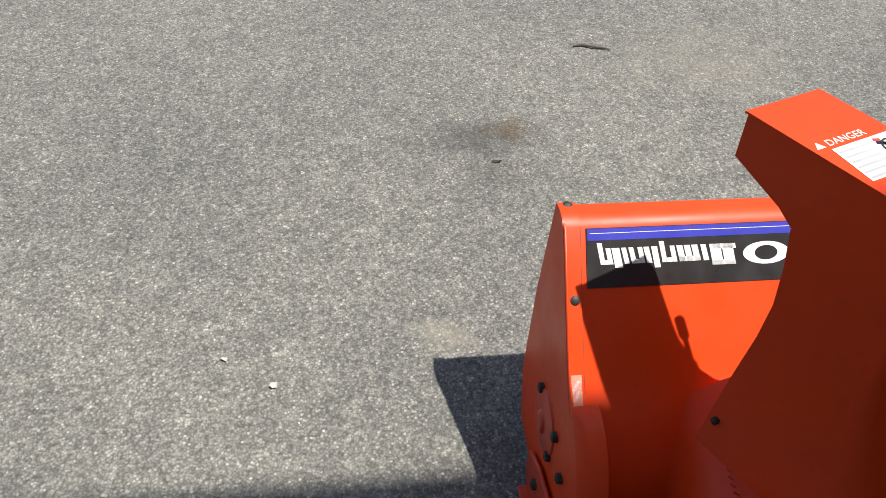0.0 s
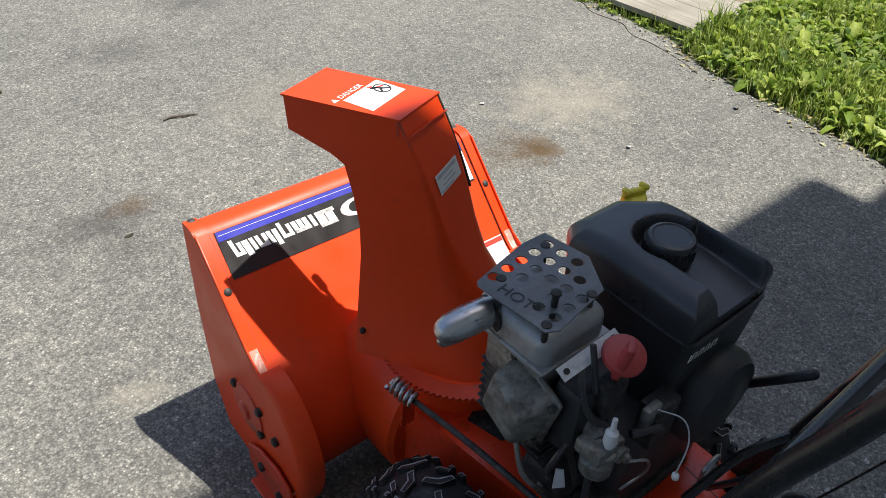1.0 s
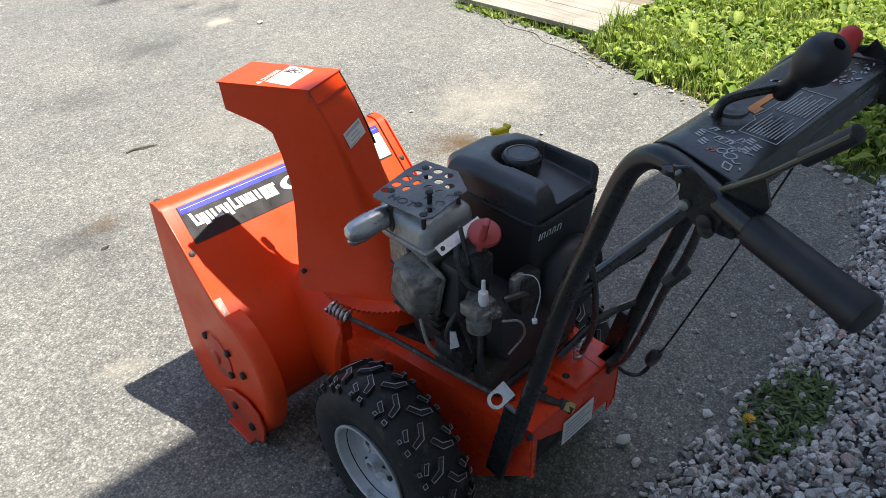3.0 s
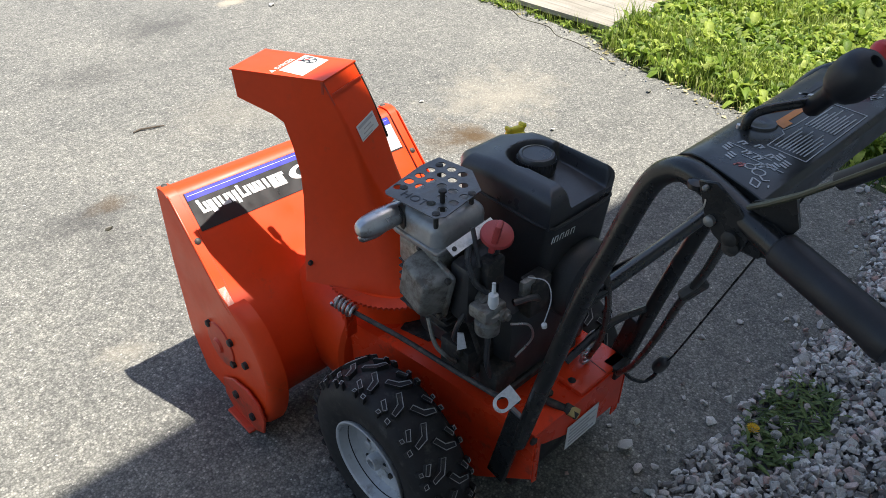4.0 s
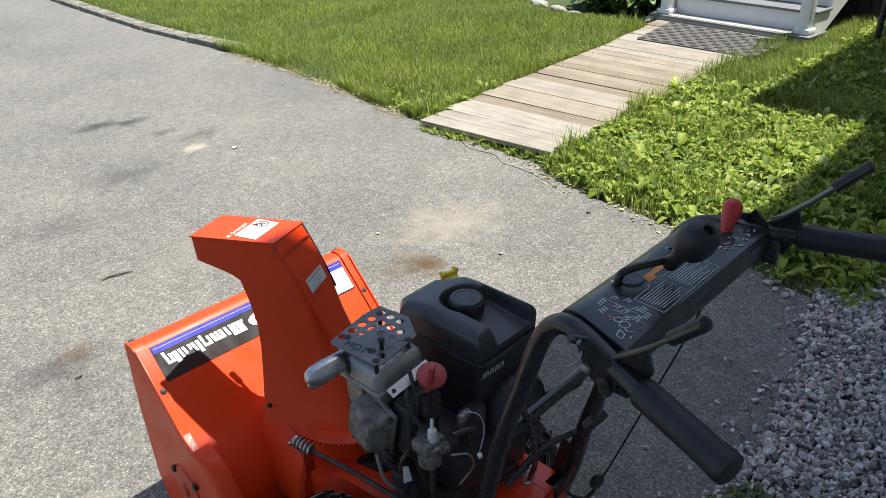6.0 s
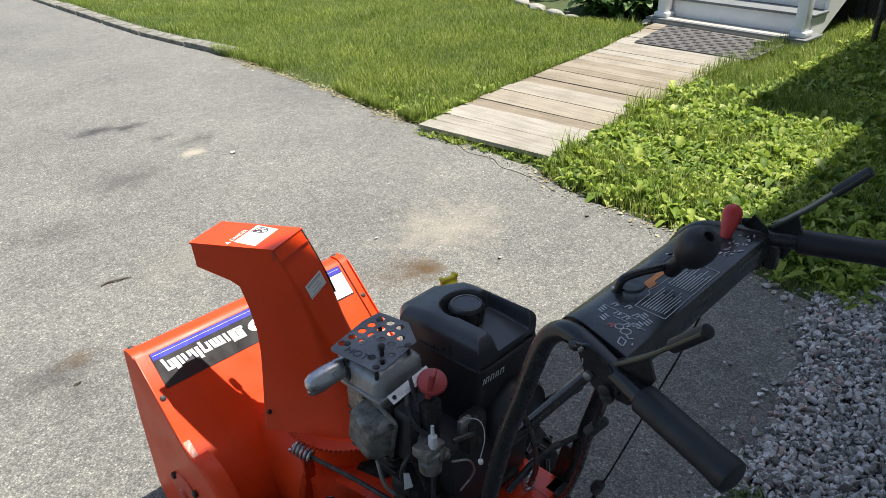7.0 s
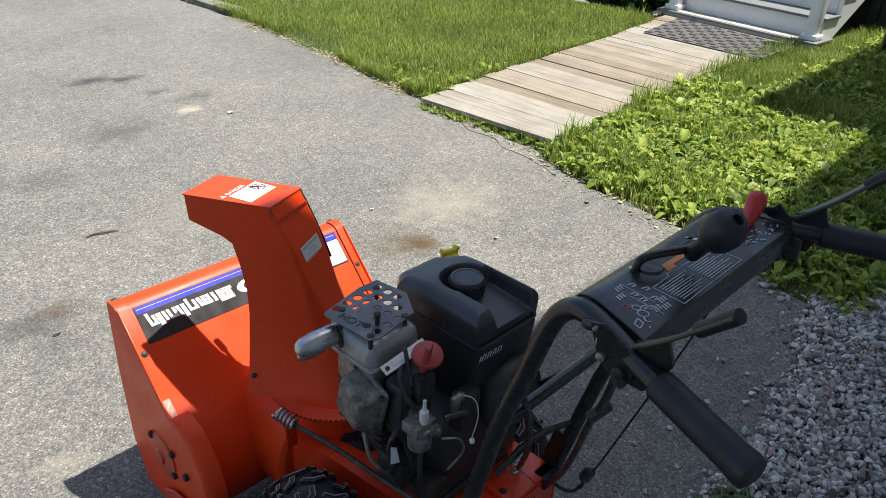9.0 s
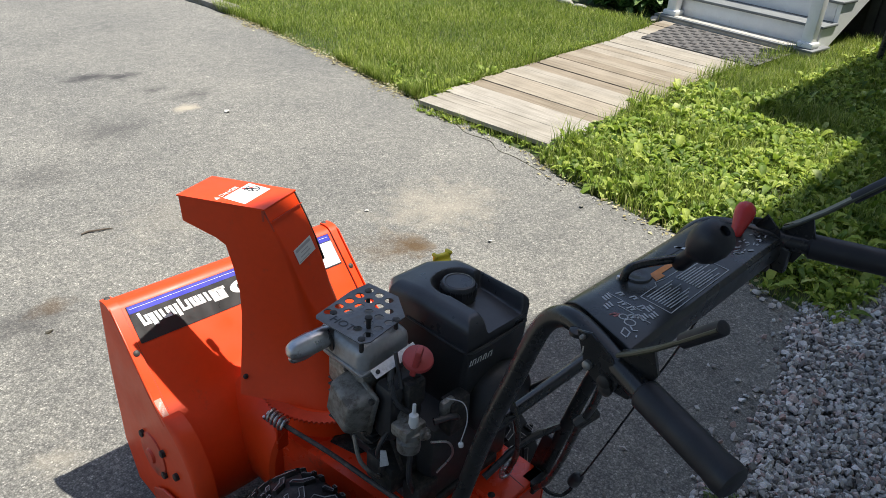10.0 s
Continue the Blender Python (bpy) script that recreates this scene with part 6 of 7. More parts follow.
# ---- boardwalk ----
BW_L = lambda x: float(np.interp(x, [2.46, 3.5, 5.0, 6.1], [2.48, 2.575, 2.66, 2.80]))
BW_R = lambda x: float(np.interp(x, [2.46, 3.3, 4.8, 6.1], [1.375, 1.45, 1.56, 1.50]))
walk_thing = thing("boardwalk", "weathered grey-brown wooden boardwalk between lawn and weeds", "boardwalk", at=(2.4, 2.0, 0))
walk_thing.location = (0, 0, 0)
rng = random.Random(4)
WIDE_GAPS = (3.15, 3.85, 4.94)
x = 2.455
while x < 6.16:
    stop = min([g for g in WIDE_GAPS if g > x + 0.05] + [6.18])
    n = max(1, round((stop - x) / 0.142))
    x1 = x + (stop - x) / n - 0.004
    bm = bm_new()
    j0, j1 = rng.uniform(-0.012, 0.012), rng.uniform(-0.012, 0.012)
    z = 0.040 + rng.uniform(-0.002, 0.003)
    sk = float(np.interp(x, [2.46, 3.2, 6], [-0.065, -0.02, 0.02]))
    lo = [(x, BW_R(x) + j0), (x1, BW_R(x1) + j0), (x1, BW_L(x1) + j1), (x, BW_L(x) + j1)]
    prism(bm, [(px + sk * (py - 2.47), py) for px, py in lo], 0.026, Matrix.Translation((0, 0, z - 0.026)))
    bevel_all(bm, 0.002, 1, 40)
    part("plank", bm, WOOD, walk_thing, "", None)
    x = x1 + (0.012 if abs(x1 + 0.004 - stop) < 0.01 else 0.004)
for yy in (1.55, 2.0, 2.45):
    bm = bm_new()
    box(bm, (2.58, yy - 0.02, -0.05), (6.12, yy + 0.02, 0.012))
    part("joist", bm, WOOD, walk_thing, "", None)

# doormat of woven rubber strips
mat_thing = thing("doormat", "dark grey woven rubber doormat lying on the boardwalk", "doormat")
A0, A1, B0, B1 = Vector((5.29, 1.46, 0.047)), Vector((5.30, 2.53, 0.047)), Vector((5.99, 1.44, 0.047)), Vector((6.12, 2.64, 0.047))
bm = bm_new()
prism(bm, [(A0.x, A0.y), (B0.x, B0.y), (B1.x, B1.y), (A1.x, A1.y)], 0.004, Matrix.Translation((0, 0, 0.0455)))
part("mat_base", bm, MAT, mat_thing)
NU, NV = 9, 17
bm = bm_new()
box(bm, (-0.021, -0.034, 0), (0.021, 0.034, 0.005), 0.002, 1)
dash = bpy.data.meshes.new("weave_strip")
bm.to_mesh(dash)
bm.free()
dash.materials.append(MAT_DARK)
for k in range(NU):
    for l in range(NV):
        if (k + l) % 2:
            continue
        u, v = (k + 0.5) / NU, (l + 0.5) / NV
        c = (A0 * (1 - u) + B0 * u) * (1 - v) + (A1 * (1 - u) + B1 * u) * v
        ob = new("weave_strip", dash)
        ob.location = (c.x, c.y, 0.0485)
        ob.rotation_euler = (0, 0, -0.06)
        ob.parent = mat_thing

# ---- porch steps ----
steps = thing("porch_steps", "white painted porch steps with grey treads", "steps")


def sm(x, y, z, rz=0):
    return pose(6.22, 2.10, 0, 0, 0, -5) @ pose(x, y, z, 0, 0, rz)


def step_box(name, lo, hi, mt, bevel=0.006, label=""):
    bm = bm_new()
    box(bm, lo, hi, bevel, 2, sm(0, 0, 0))
    return part(name, bm, mt, steps, label)


step_box("base_board", (-0.075, -0.80, 0.0), (0.02, 0.82, 0.064), STEP_BOARD, 0.004)
step_box("bottom_tread", (-0.085, -0.81, 0.064), (0.26, 0.83, 0.085), GREY_PAINT, 0.004)
# pale strip paints the sunlit part of the grey bottom tread
step_box("sunlit_strip", (-0.050, -0.62, 0.0855), (0.118, 0.63, 0.0872), STEP_BOARD, 0)
for k in range(4):
    z0 = 0.085 + 0.185 * k
    x0 = 0.12 + 0.27 * k
    step_box("riser", (x0, -0.712, z0), (x0 + 0.02, 0.712, z0 + 0.16), WHITE_PAINT, 0.002)
    step_box("tread", (x0 - 0.03, -0.77, z0 + 0.16), (x0 + 0.268, 0.77, z0 + 0.185), GREY_PAINT, 0.006)
for sy in (-1, 1):
    # stringer cut to the steps, its lower edge along the slope
    poly = [(0.10, 0.02), (0.26, 0.02), (1.22, 0.58), (1.22, 0.80)]
    for k in (3, 2, 1, 0):
        poly += [(0.12 + 0.27 * k + (0.27 if k < 3 else 0.14), 0.245 + 0.185 * k), (0.12 + 0.27 * k, 0.245 + 0.185 * k)]
        if k:
            poly.append((0.12 + 0.27 * k, 0.06 + 0.185 * k))
    bm = bm_new()
    prism(bm, poly, 0.04, sm(0, 0, 0) @ Matrix(((1, 0, 0, 0), (0, 0, 1, sy * 0.735 - 0.02), (0, 1, 0, 0), (0, 0, 0, 1))))
    bmesh.ops.recalc_face_normals(bm, faces=bm.faces)
    part("stringer", bm, WHITE_PAINT, steps)
    bm = bm_new()
    box(bm, (-0.01, sy * 0.70 - 0.05, 0.085), (0.09, sy * 0.70 + 0.05, 1.05), 0.006, 2, sm(0, 0, 0))
    newel = part("newel_post", bm, WHITE_PAINT, steps)
    bm = bm_new()
    box(bm, (-0.035, sy * 0.70 - 0.075, 0.085), (0.115, sy * 0.70 + 0.075, 0.135), 0.012, 2, sm(0, 0, 0))
    part("post_base", bm, WHITE_PAINT, newel)
    bm = bm_new()
    box(bm, (-0.03, sy * 0.70 - 0.07, 1.05), (0.11, sy * 0.70 + 0.07, 1.10), 0.012, 2, sm(0, 0, 0))
    part("post_cap", bm, WHITE_PAINT, newel)
bm = bm_new()
box(bm, (7.35, -0.6, 0.70), (9.6, 4.2, 0.83), 0.005)
porch = single("porch_floor", bm, GREY_PAINT, "grey painted porch floor above the steps", "porch", "", "structure", None)
# unseen wall, its height chosen to cut sky light on weeds and lawn
bm = bm_new()
box(bm, (9.4, -0.6, 0), (9.6, 6.2, 5.3))
single("wall_east", bm, SIDING, "unseen pale grey house wall behind the porch, raised to dim the sky", "wall", "", "structure", None)
# added slats and backing, coloured dark for the shade under the porch
skirt = thing("porch_shade_slats", "added dark slats that stand for the shade under the porch", "lattice")
sl = None
for k in range(44):
    y = -0.55 + k * 0.107
    if 1.30 < y < 2.85:
        continue
    if sl is None:
        bm = bm_new()
        box(bm, (-0.012, -0.045, 0), (0.012, 0.045, 0.72), 0.003, 1)
        sl = bpy.data.meshes.new("slat")
        bm.to_mesh(sl)
        bm.free()
        sl.materials.append(UNDER_PORCH_SHADE)
    ob = new("slat", sl)
    ob.location = (7.36, y, -0.02)
    ob.parent = skirt
bm = bm_new()
box(bm, (7.385, -0.58, 0.0), (7.40, 4.2, 0.70))
part("shade_backing", bm, UNDER_PORCH_SHADE, skirt)
# black post at the edge of the shade
bm = bm_new()
cyl(bm, (6.42, 0.86, -0.02), (6.46, 0.85, 1.3), 0.027, None, 12)
lathe(bm, (6.46, 0.85, 1.3), (6.46, 0.85, 1.34), [(0, 0.034), (0.02, 0.034), (0.035, 0.01)], 12)
bmesh.ops.recalc_face_normals(bm, faces=bm.faces)
single("garden_post", bm, TUBE, "slim black metal post standing in the shaded weeds", "post")

# ---- edging stones along the lawn ----
rng = random.Random(8)
y = 5.35
while y < 12.5:
    L = rng.uniform(0.62, 0.95)
    bm = bm_new()
    vs = box(bm, (-0.075, 0, -0.08), (0.075, L - 0.03, 0.045), 0.014, 2)
    for v in bm.verts:
        n3 = Vector((noise.noise(v.co * 9 + Vector((y, 0, 0))), noise.noise(v.co * 9 + Vector((0, y, 0))), noise.noise(v.co * 9)))
        v.co += n3 * 0.010
    xe = float(np.interp(y, [5.3, 6.0, 7.0, 9.5, 13], [2.90, 2.86, 2.83, 2.98, 3.2]))
    xe2 = float(np.interp(y + L, [5.3, 6.0, 7.0, 9.5, 13], [2.90, 2.86, 2.83, 2.98, 3.2]))
    ob = single("edging_stone", bm, KERB, "long grey concrete edging stone between asphalt and lawn", "edging stone", "edging stones along the lawn")
    ob.matrix_world = pose(xe, y, rng.uniform(-0.008, 0.006), 0, rng.uniform(-3, 3), -math.degrees(math.atan2(xe2 - xe, L)))
    y += L


# ---- plants ----
def in_boardwalk(x, y):
    return 2.40 < x < 6.3 and BW_R(x) < y < BW_L(x)


def lift(x, y):
    return 0.0 + 0.02 * min(1, max(0, (x - drive_edge(y)) / 0.25))


def blades(name, points, hmin, hmax, width, seed, label):
    r = np.random.RandomState(seed)
    verts, faces = [], []
    for (x, y, s) in points:
        h = r.uniform(hmin, hmax) * s
        a = r.uniform(0, 2 * math.pi)
        lean = r.uniform(0.15, 0.75) * h
        ca, sa = math.cos(a), math.sin(a)
        wx, wy = -sa * width * s * r.uniform(0.7, 1.3), ca * width * s * r.uniform(0.7, 1.3)
        z = lift(x, y) - 0.006
        b = len(verts)
        mx, my = x + ca * lean * 0.35, y + sa * lean * 0.35
        tx, ty = x + ca * lean, y + sa * lean
        verts += [(x - wx, y - wy, z), (x + wx, y + wy, z), (mx + wx * 0.8, my + wy * 0.8, z + h * 0.6), (mx - wx * 0.8, my - wy * 0.8, z + h * 0.6), (tx, ty, z + h * 0.95)]
        faces += [(b, b + 1, b + 2, b + 3), (b + 3, b + 2, b + 4)]
    return raw_object(name, verts, faces, GRASS, label, "grass")


def bed_line(y):
    return float(np.interp(y, [2.8, 3.4, 3.74, 4.08, 4.5, 4.9, 6.0], [6.12, 6.02, 5.95, 6.08, 6.25, 6.42, 7.0]))


def lawn_points():
    r = np.random.RandomState(5)
    pts = []
    while len(pts) < 225000:
        y = r.uniform(2.5, 13.5)
        e = drive_edge(y)
        x = e + 0.012 + r.uniform() * 6.5
        if x > 9.2:
            continue
        # thinner where the view is far
        d = math.hypot(x + 0.9, y + 0.9)
        if r.uniform() > min(1, (4.6 / d) ** 1.2):
            continue
        if in_boardwalk(x, y) or (y < 2.9 and x > 6.0) or x > bed_line(y):
            continue
        if 5.3 < y and x < e + 0.20:
            if r.uniform() > 0.22:
                continue
        n2 = noise.noise(Vector((x * 1.1, y * 1.1, 0)))
        pts.append((x, y, (0.85 + 0.35 * n2) * (0.55 + 0.45 * min(1, max(0, (x - e) / 0.22)))))
    return pts


blades("lawn_grass", lawn_points(), 0.030, 0.085, 0.0024, 1, "bright green sunlit lawn grass beside the driveway")


def weed_zone(x, y):
    return drive_edge(y) - 0.02 < x and y < BW_R(min(max(x, 2.46), 6.1)) + 0.02 and y > -0.42 - 0.02 * x


r5 = np.random.RandomState(9)
pts = []
while len(pts) < 52000:
    x, y = r5.uniform(1.9, 7.3), r5.uniform(-0.42, 1.62)
    if weed_zone(x, y):
        clump = noise.noise(Vector((x * 2.2, y * 2.2, 7)))
        if r5.uniform() < 0.55 + 0.8 * clump + (0.25 if x > 3.2 and y < 0.9 else 0) + (0.5 if x > 4.3 and y > 1.0 else 0):
            pts.append((x, y, (0.8 + 0.5 * max(0, clump)) * (0.7 if x > 4.3 and y > 1.25 else 0.55 if x < 2.6 and y < 0.05 else 1)))
blades("verge_grass", pts, 0.045, 0.135, 0.0024, 2, "uneven long grass among the weeds")
# taller tufts along both sides of the boards
pts = []
for k in range(1500):
    x = 2.5 + 3.6 * r5.uniform()
    side = r5.uniform() < 0.68
    y = (BW_R(x) + r5.uniform(-0.07, 0.05)) if side else (BW_L(x) + r5.uniform(-0.03, 0.06))
    t = noise.noise(Vector((x * 3.3, 0 if side else 5, 2)))
    if t > -0.1:
        pts.append((x, y, 0.8 + 0.9 * max(0, t)))
for k in range(500):
    y = 1.38 + 1.08 * r5.uniform()
    pts.append((2.50 - 0.065 * (y - 1.4) - r5.uniform(0.0, 0.05), y, r5.uniform(0.25, 0.5)))
# ragged tufts leaning over the edge of the asphalt
while len(pts) < 6200:
    y = 2.6 + 3.0 * r5.uniform() ** 1.2
    if noise.noise(Vector((1.3, y * 4.5, 6))) + r5.uniform(-0.3, 0.3) > 0.02:
        pts.append((drive_edge(y) + abs(r5.normal()) * 0.05 + 0.012, y, r5.uniform(0.30, 0.70)))
blades("edge_tufts", pts, 0.08, 0.20, 0.0026, 3, "tall grass tufts along the edges of the boards")


def leaf_mesh(verts, faces, o, az, tilt, L, W, curl, fold=0.25):
    """An oval leaf with a midrib fold and a drooping tip."""
    ca, sa = math.cos(az), math.sin(az)
    b = len(verts)
    n = 6
    for i in range(n + 1):
        t = i / n
        s = 0.12 * L + L * t
        z = math.sin(tilt) * s - curl * L * t * t
        d = math.cos(tilt) * s
        w = W * 2.45 * max(0.004, t) ** 0.55 * max(0.0004, 1 - t) ** 0.85
        for k, q in enumerate((-1, 0, 1)):
            ox = d * ca - q * w * sa
            oy = d * sa + q * w * ca
            verts.append((o[0] + ox, o[1] + oy, o[2] + z + abs(q) * w * fold + 0.07 * q * w * (-1) ** i))
    for i in range(n):
        for k in range(2):
            a = b + i * 3 + k
            faces.append((a, a + 1, a + 4, a + 3))


def rosette(seed, leaves, size):
    r = np.random.RandomState(seed)
    verts, faces = [], []
    for i in range(leaves):
        az = 2 * math.pi * i / leaves * 1.0 + r.uniform(-0.5, 0.5)
        tilt = r.uniform(0.15, 1.35)
        L = size * r.uniform(0.55, 1.35)
        leaf_mesh(verts, faces, (r.uniform(-0.015, 0.015), r.uniform(-0.015, 0.015), 0.004), az, tilt, L, L * r.uniform(0.11, 0.22), r.uniform(0.2, 1.0), r.uniform(0.2, 0.9))
    return verts, faces


def weed_mass():
    """Dense broad leaves behind the edge, as one growth."""
    r = np.random.RandomState(12)
    verts, faces = [], []
    kinds = [rosette(100 + k, 7 + k % 5, 0.052 + 0.013 * (k % 4)) for k in range(14)]
    count = 0
    while count < 2900:
        x, y = r.uniform(2.15, 7.2), r.uniform(-0.40, 1.5)
        if not weed_zone(x, y) or x < drive_edge(y) + 0.04:
            continue
        if (x > 4.4 and y > 1.05) or (x > 4.6 and r.uniform() < 0.35):
            continue
        if noise.noise(Vector((x * 2.3, y * 2.3, 11))) < (-0.26 if x > 3.4 else -0.48) + r.uniform(-0.1, 0.1):
            continue
        v, f = kinds[r.randint(14)]
        a, s = r.uniform(0, 6.28), r.uniform(0.65, 1.25)
        ca, sa = math.cos(a) * s, math.sin(a) * s
        b = len(verts)
        z = lift(x, y) + r.uniform(0, 0.03)
        verts += [(x + p[0] * ca - p[1] * sa, y + p[0] * sa + p[1] * ca, z + p[2] * s) for p in v]
        faces += [tuple(q + b for q in fc) for fc in f]
        count += 1
    return raw_object("weed_bed", verts, faces, WEED, "dense bright green broad-leaved weeds beside the driveway", "weeds", "stuff", True)


weed_mass()


def weed_plants():
    """Single plants that stand out along the edges."""
    r = np.random.RandomState(31)
    meshes = []
    for k in range(7):
        v, f = rosette(200 + k, 9 + k % 5, 0.062 + 0.014 * (k % 3))
        me = bpy.data.meshes.new("weed_plant")
        me.from_pydata(v, [], f)
        me.polygons.foreach_set("use_smooth", [True] * len(me.polygons))
        me.materials.append(WEED)
        meshes.append(me)
    spots = []
    for k in range(62):
        y = -0.30 + 1.75 * k / 61
        spots.append((drive_edge(y) + r.uniform(0.085, 0.18), y + r.uniform(-0.02, 0.02), r.uniform(0.40, 0.70)))
    for k in range(14):
        y = 2.62 + r.uniform(0, 0.55)
        spots.append((drive_edge(y) + r.uniform(0.03, 0.34), y, r.uniform(0.5, 1.1)))
    for k in range(34):
        y = 1.40 + 1.05 * r.uniform()
        spots.append((2.50 - 0.065 * (y - 1.4) + r.uniform(-0.055, 0.0), y, r.uniform(0.28, 0.6)))
    for k in range(16):
        x = 2.5 + 2.8 * r.uniform()
        spots.append((x, BW_R(x) - r.uniform(0.0, 0.10), r.uniform(0.7, 1.3)))
    for k in range(26):
        x = 2.55 + 2.6 * r.uniform() ** 1.5
        spots.append((x, BW_L(x) + r.uniform(0.02, 0.10), r.uniform(0.6, 1.15)))
    for k in range(16):
        spots.append((2.0 + r.uniform(0, 0.42), -0.28 + r.uniform(-0.09, 0.22), r.uniform(0.6, 1.1)))
    for k in range(10):
        y = 4.9 + r.uniform(0, 0.7)
        spots.append((drive_edge(y) + r.uniform(0.08, 0.35), y, r.uniform(0.4, 0.7)))
    for x, y, s in spots:
        ob = new("weed_plant", meshes[r.randint(7)])
        ob.matrix_world = pose(x, y, lift(x, y) - 0.002, r.uniform(-8, 8), r.uniform(-8, 8), r.uniform(0, 360)) @ Matrix.Scale(s, 4)
        tagged(ob, "bright green broad-leaved weed at the edge of the asphalt", "weed", "weeds along the edge")


weed_plants()


# bush and rocks by the steps
def bush(name, o, rad, count, seed, label):
    r = np.random.RandomState(seed)
    t = thing(name, label, "bush")
    bm = bm_new()
    for k in range(7):
        a = r.uniform(0, 6.28)
        tube(bm, [(o[0], o[1], -0.02), (o[0] + 0.15 * math.cos(a), o[1] + 0.15 * math.sin(a), rad[2] * 0.6), (o[0] + rad[0] * 0.7 * math.cos(a), o[1] + rad[1] * 0.7 * math.sin(a), rad[2] * 1.2)], [0.012, 0.008, 0.004], 6, 3)
    part("stem", bm, STICK, t)
    verts, faces = [], []
    for k in range(count):
        a, c = r.uniform(0, 6.28), r.uniform(-0.85, 1)
        rr = r.uniform(0.45, 1.05)
        s = math.sqrt(max(0, 1 - c * c))
        p = (o[0] + rad[0] * rr * s * math.cos(a), o[1] + rad[1] * rr * s * math.sin(a), max(0.01, rad[2] * (0.55 + 0.6 * c * rr)))
        L = r.uniform(0.06, 0.13)
        leaf_mesh(verts, faces, p, r.uniform(0, 6.28), r.uniform(-0.4, 0.8), L, L * 0.35, 0.4)
    me = bpy.data.meshes.new("crown")
    me.from_pydata(verts, [], faces)
    me.materials.append(BUSH)
    ob = new("crown", me)
    ob.parent = t


bush("bush", (6.52, 3.42, 0), (0.42, 0.52, 0.36), 1700, 3, "dark green leafy bush beside the porch steps")
bush("bush", (7.2, 4.9, 0), (0.6, 0.7, 0.6), 1300, 4, "dark green leafy bush beside the porch steps")


def rock_mesh(seed, sub=2, rough=0.28):
    bm = bm_new()
    bmesh.ops.create_icosphere(bm, subdivisions=sub, radius=1)
    off = Vector((seed * 3.7, seed * 1.3, seed * 2.1))
    for v in bm.verts:
        d = v.co.normalized()
        v.co *= 1 + rough * noise.noise(d * 1.1 + off) + 0.12 * noise.noise(d * 3 + off)
    return bm


# pale flat stones round the flower bed
for k, (x, y, s, turn) in enumerate(((6.44, 4.92, 0.11, 62), (6.30, 4.58, 0.12, 66), (6.16, 4.26, 0.12, 68), (6.03, 3.93, 0.11, 74), (5.97, 3.68, 0.06, 100), (6.16, 2.90, 0.075, 20))):
    bm = rock_mesh(k + 1)
    for v in bm.verts:
        v.co = Vector((v.co.x * s * 1.25, v.co.y * s * 0.62, max(-0.2, min(0.75, v.co.z)) * s * 0.42))
    ob = single("bed_rock", bm, PALE_STONE, "pale flat stone edging the flower bed", "rock", "rocks round the bed", "", 50)
    ob.matrix_world = pose(x, y, 0.040, 0, 0, turn)


# ---- gravel ----
def stone_template(seed):
    """An angular broken stone: the hull of a few random points."""
    r = np.random.RandomState(seed)
    bm = bm_new()
    for k in range(13):
        p = r.normal(size=3)
        p /= np.linalg.norm(p)
        bm.verts.new(tuple(p * r.uniform(0.80, 1.06)))
    bmesh.ops.convex_hull(bm, input=bm.verts)
    bmesh.ops.delete(bm, geom=[v for v in bm.verts if not v.link_faces], context="VERTS")
    bm.verts.index_update()
    vs = np.array([v.co[:] for v in bm.verts])
    fs = [tuple(v.index for v in f.verts) for f in bm.faces]
    bm.free()
    return vs, fs


TEMPLATES = [stone_template(k) for k in range(24)]


def scatter_stones(name, spots, material, label, seed, category="gravel"):
    r = np.random.RandomState(seed)
    verts, faces, base = [], [], 0
    for x, y, z, s in spots:
        vs, fs = TEMPLATES[r.randint(len(TEMPLATES))]
        e = Euler((r.uniform(0, 6.28), r.uniform(0, 6.28), r.uniform(0, 6.28))).to_matrix()
        mtx = np.array(e) * s
        sc = np.array([r.uniform(0.8, 1.25), r.uniform(0.75, 1.15), r.uniform(0.55, 0.9)])
        p = (vs * sc) @ mtx.T + np.array([x, y, z])
        verts.append(p)
        faces += [tuple(i + base for i in f) for f in fs]
        base += len(vs)
    return raw_object(name, np.concatenate(verts).tolist(), faces, material, label, category)


r7 = np.random.RandomState(21)


def patch_of_weeds(x, y):
    return math.hypot((x - 0.62) / 0.19, (y + 0.50) / 0.085) < 1


def stones_in(count, x0, x1, y0, y1):
    out = []
    while len(out) < count:
        x, y = r7.uniform(x0, x1), r7.uniform(y0, y1)
        depth = gravel_edge(x) - y
        if x > 2.05 and y > -0.36:
            continue
        if patch_of_weeds(x, y) and r7.uniform() < 0.8:
            continue
        keep = 1.0 if depth > 0.05 else (0.25 + depth * 15 if depth > 0 else 0.045 * math.exp(depth / 0.055))
        if r7.uniform() > keep:
            continue
        size = 0.0068 + 0.0125 * r7.beta(1.5, 2.4)
        if depth > 0.0 and r7.uniform() < 0.06:
            size *= 1.4
        z = size * 0.45 + (r7.uniform(0.0, 0.020) if depth > 0.06 else 0)
        out.append((x, y, z, size))
    return out


# thick where the path passes, looser along the rest of the wall
spots = stones_in(10000, -0.25, 2.75, -0.95, 0.05) + stones_in(38000, -5.5, 5.7, -1.47, 0.05)
scatter_stones("gravel", spots, GRAVEL, "loose grey crushed stone along the house", 22)

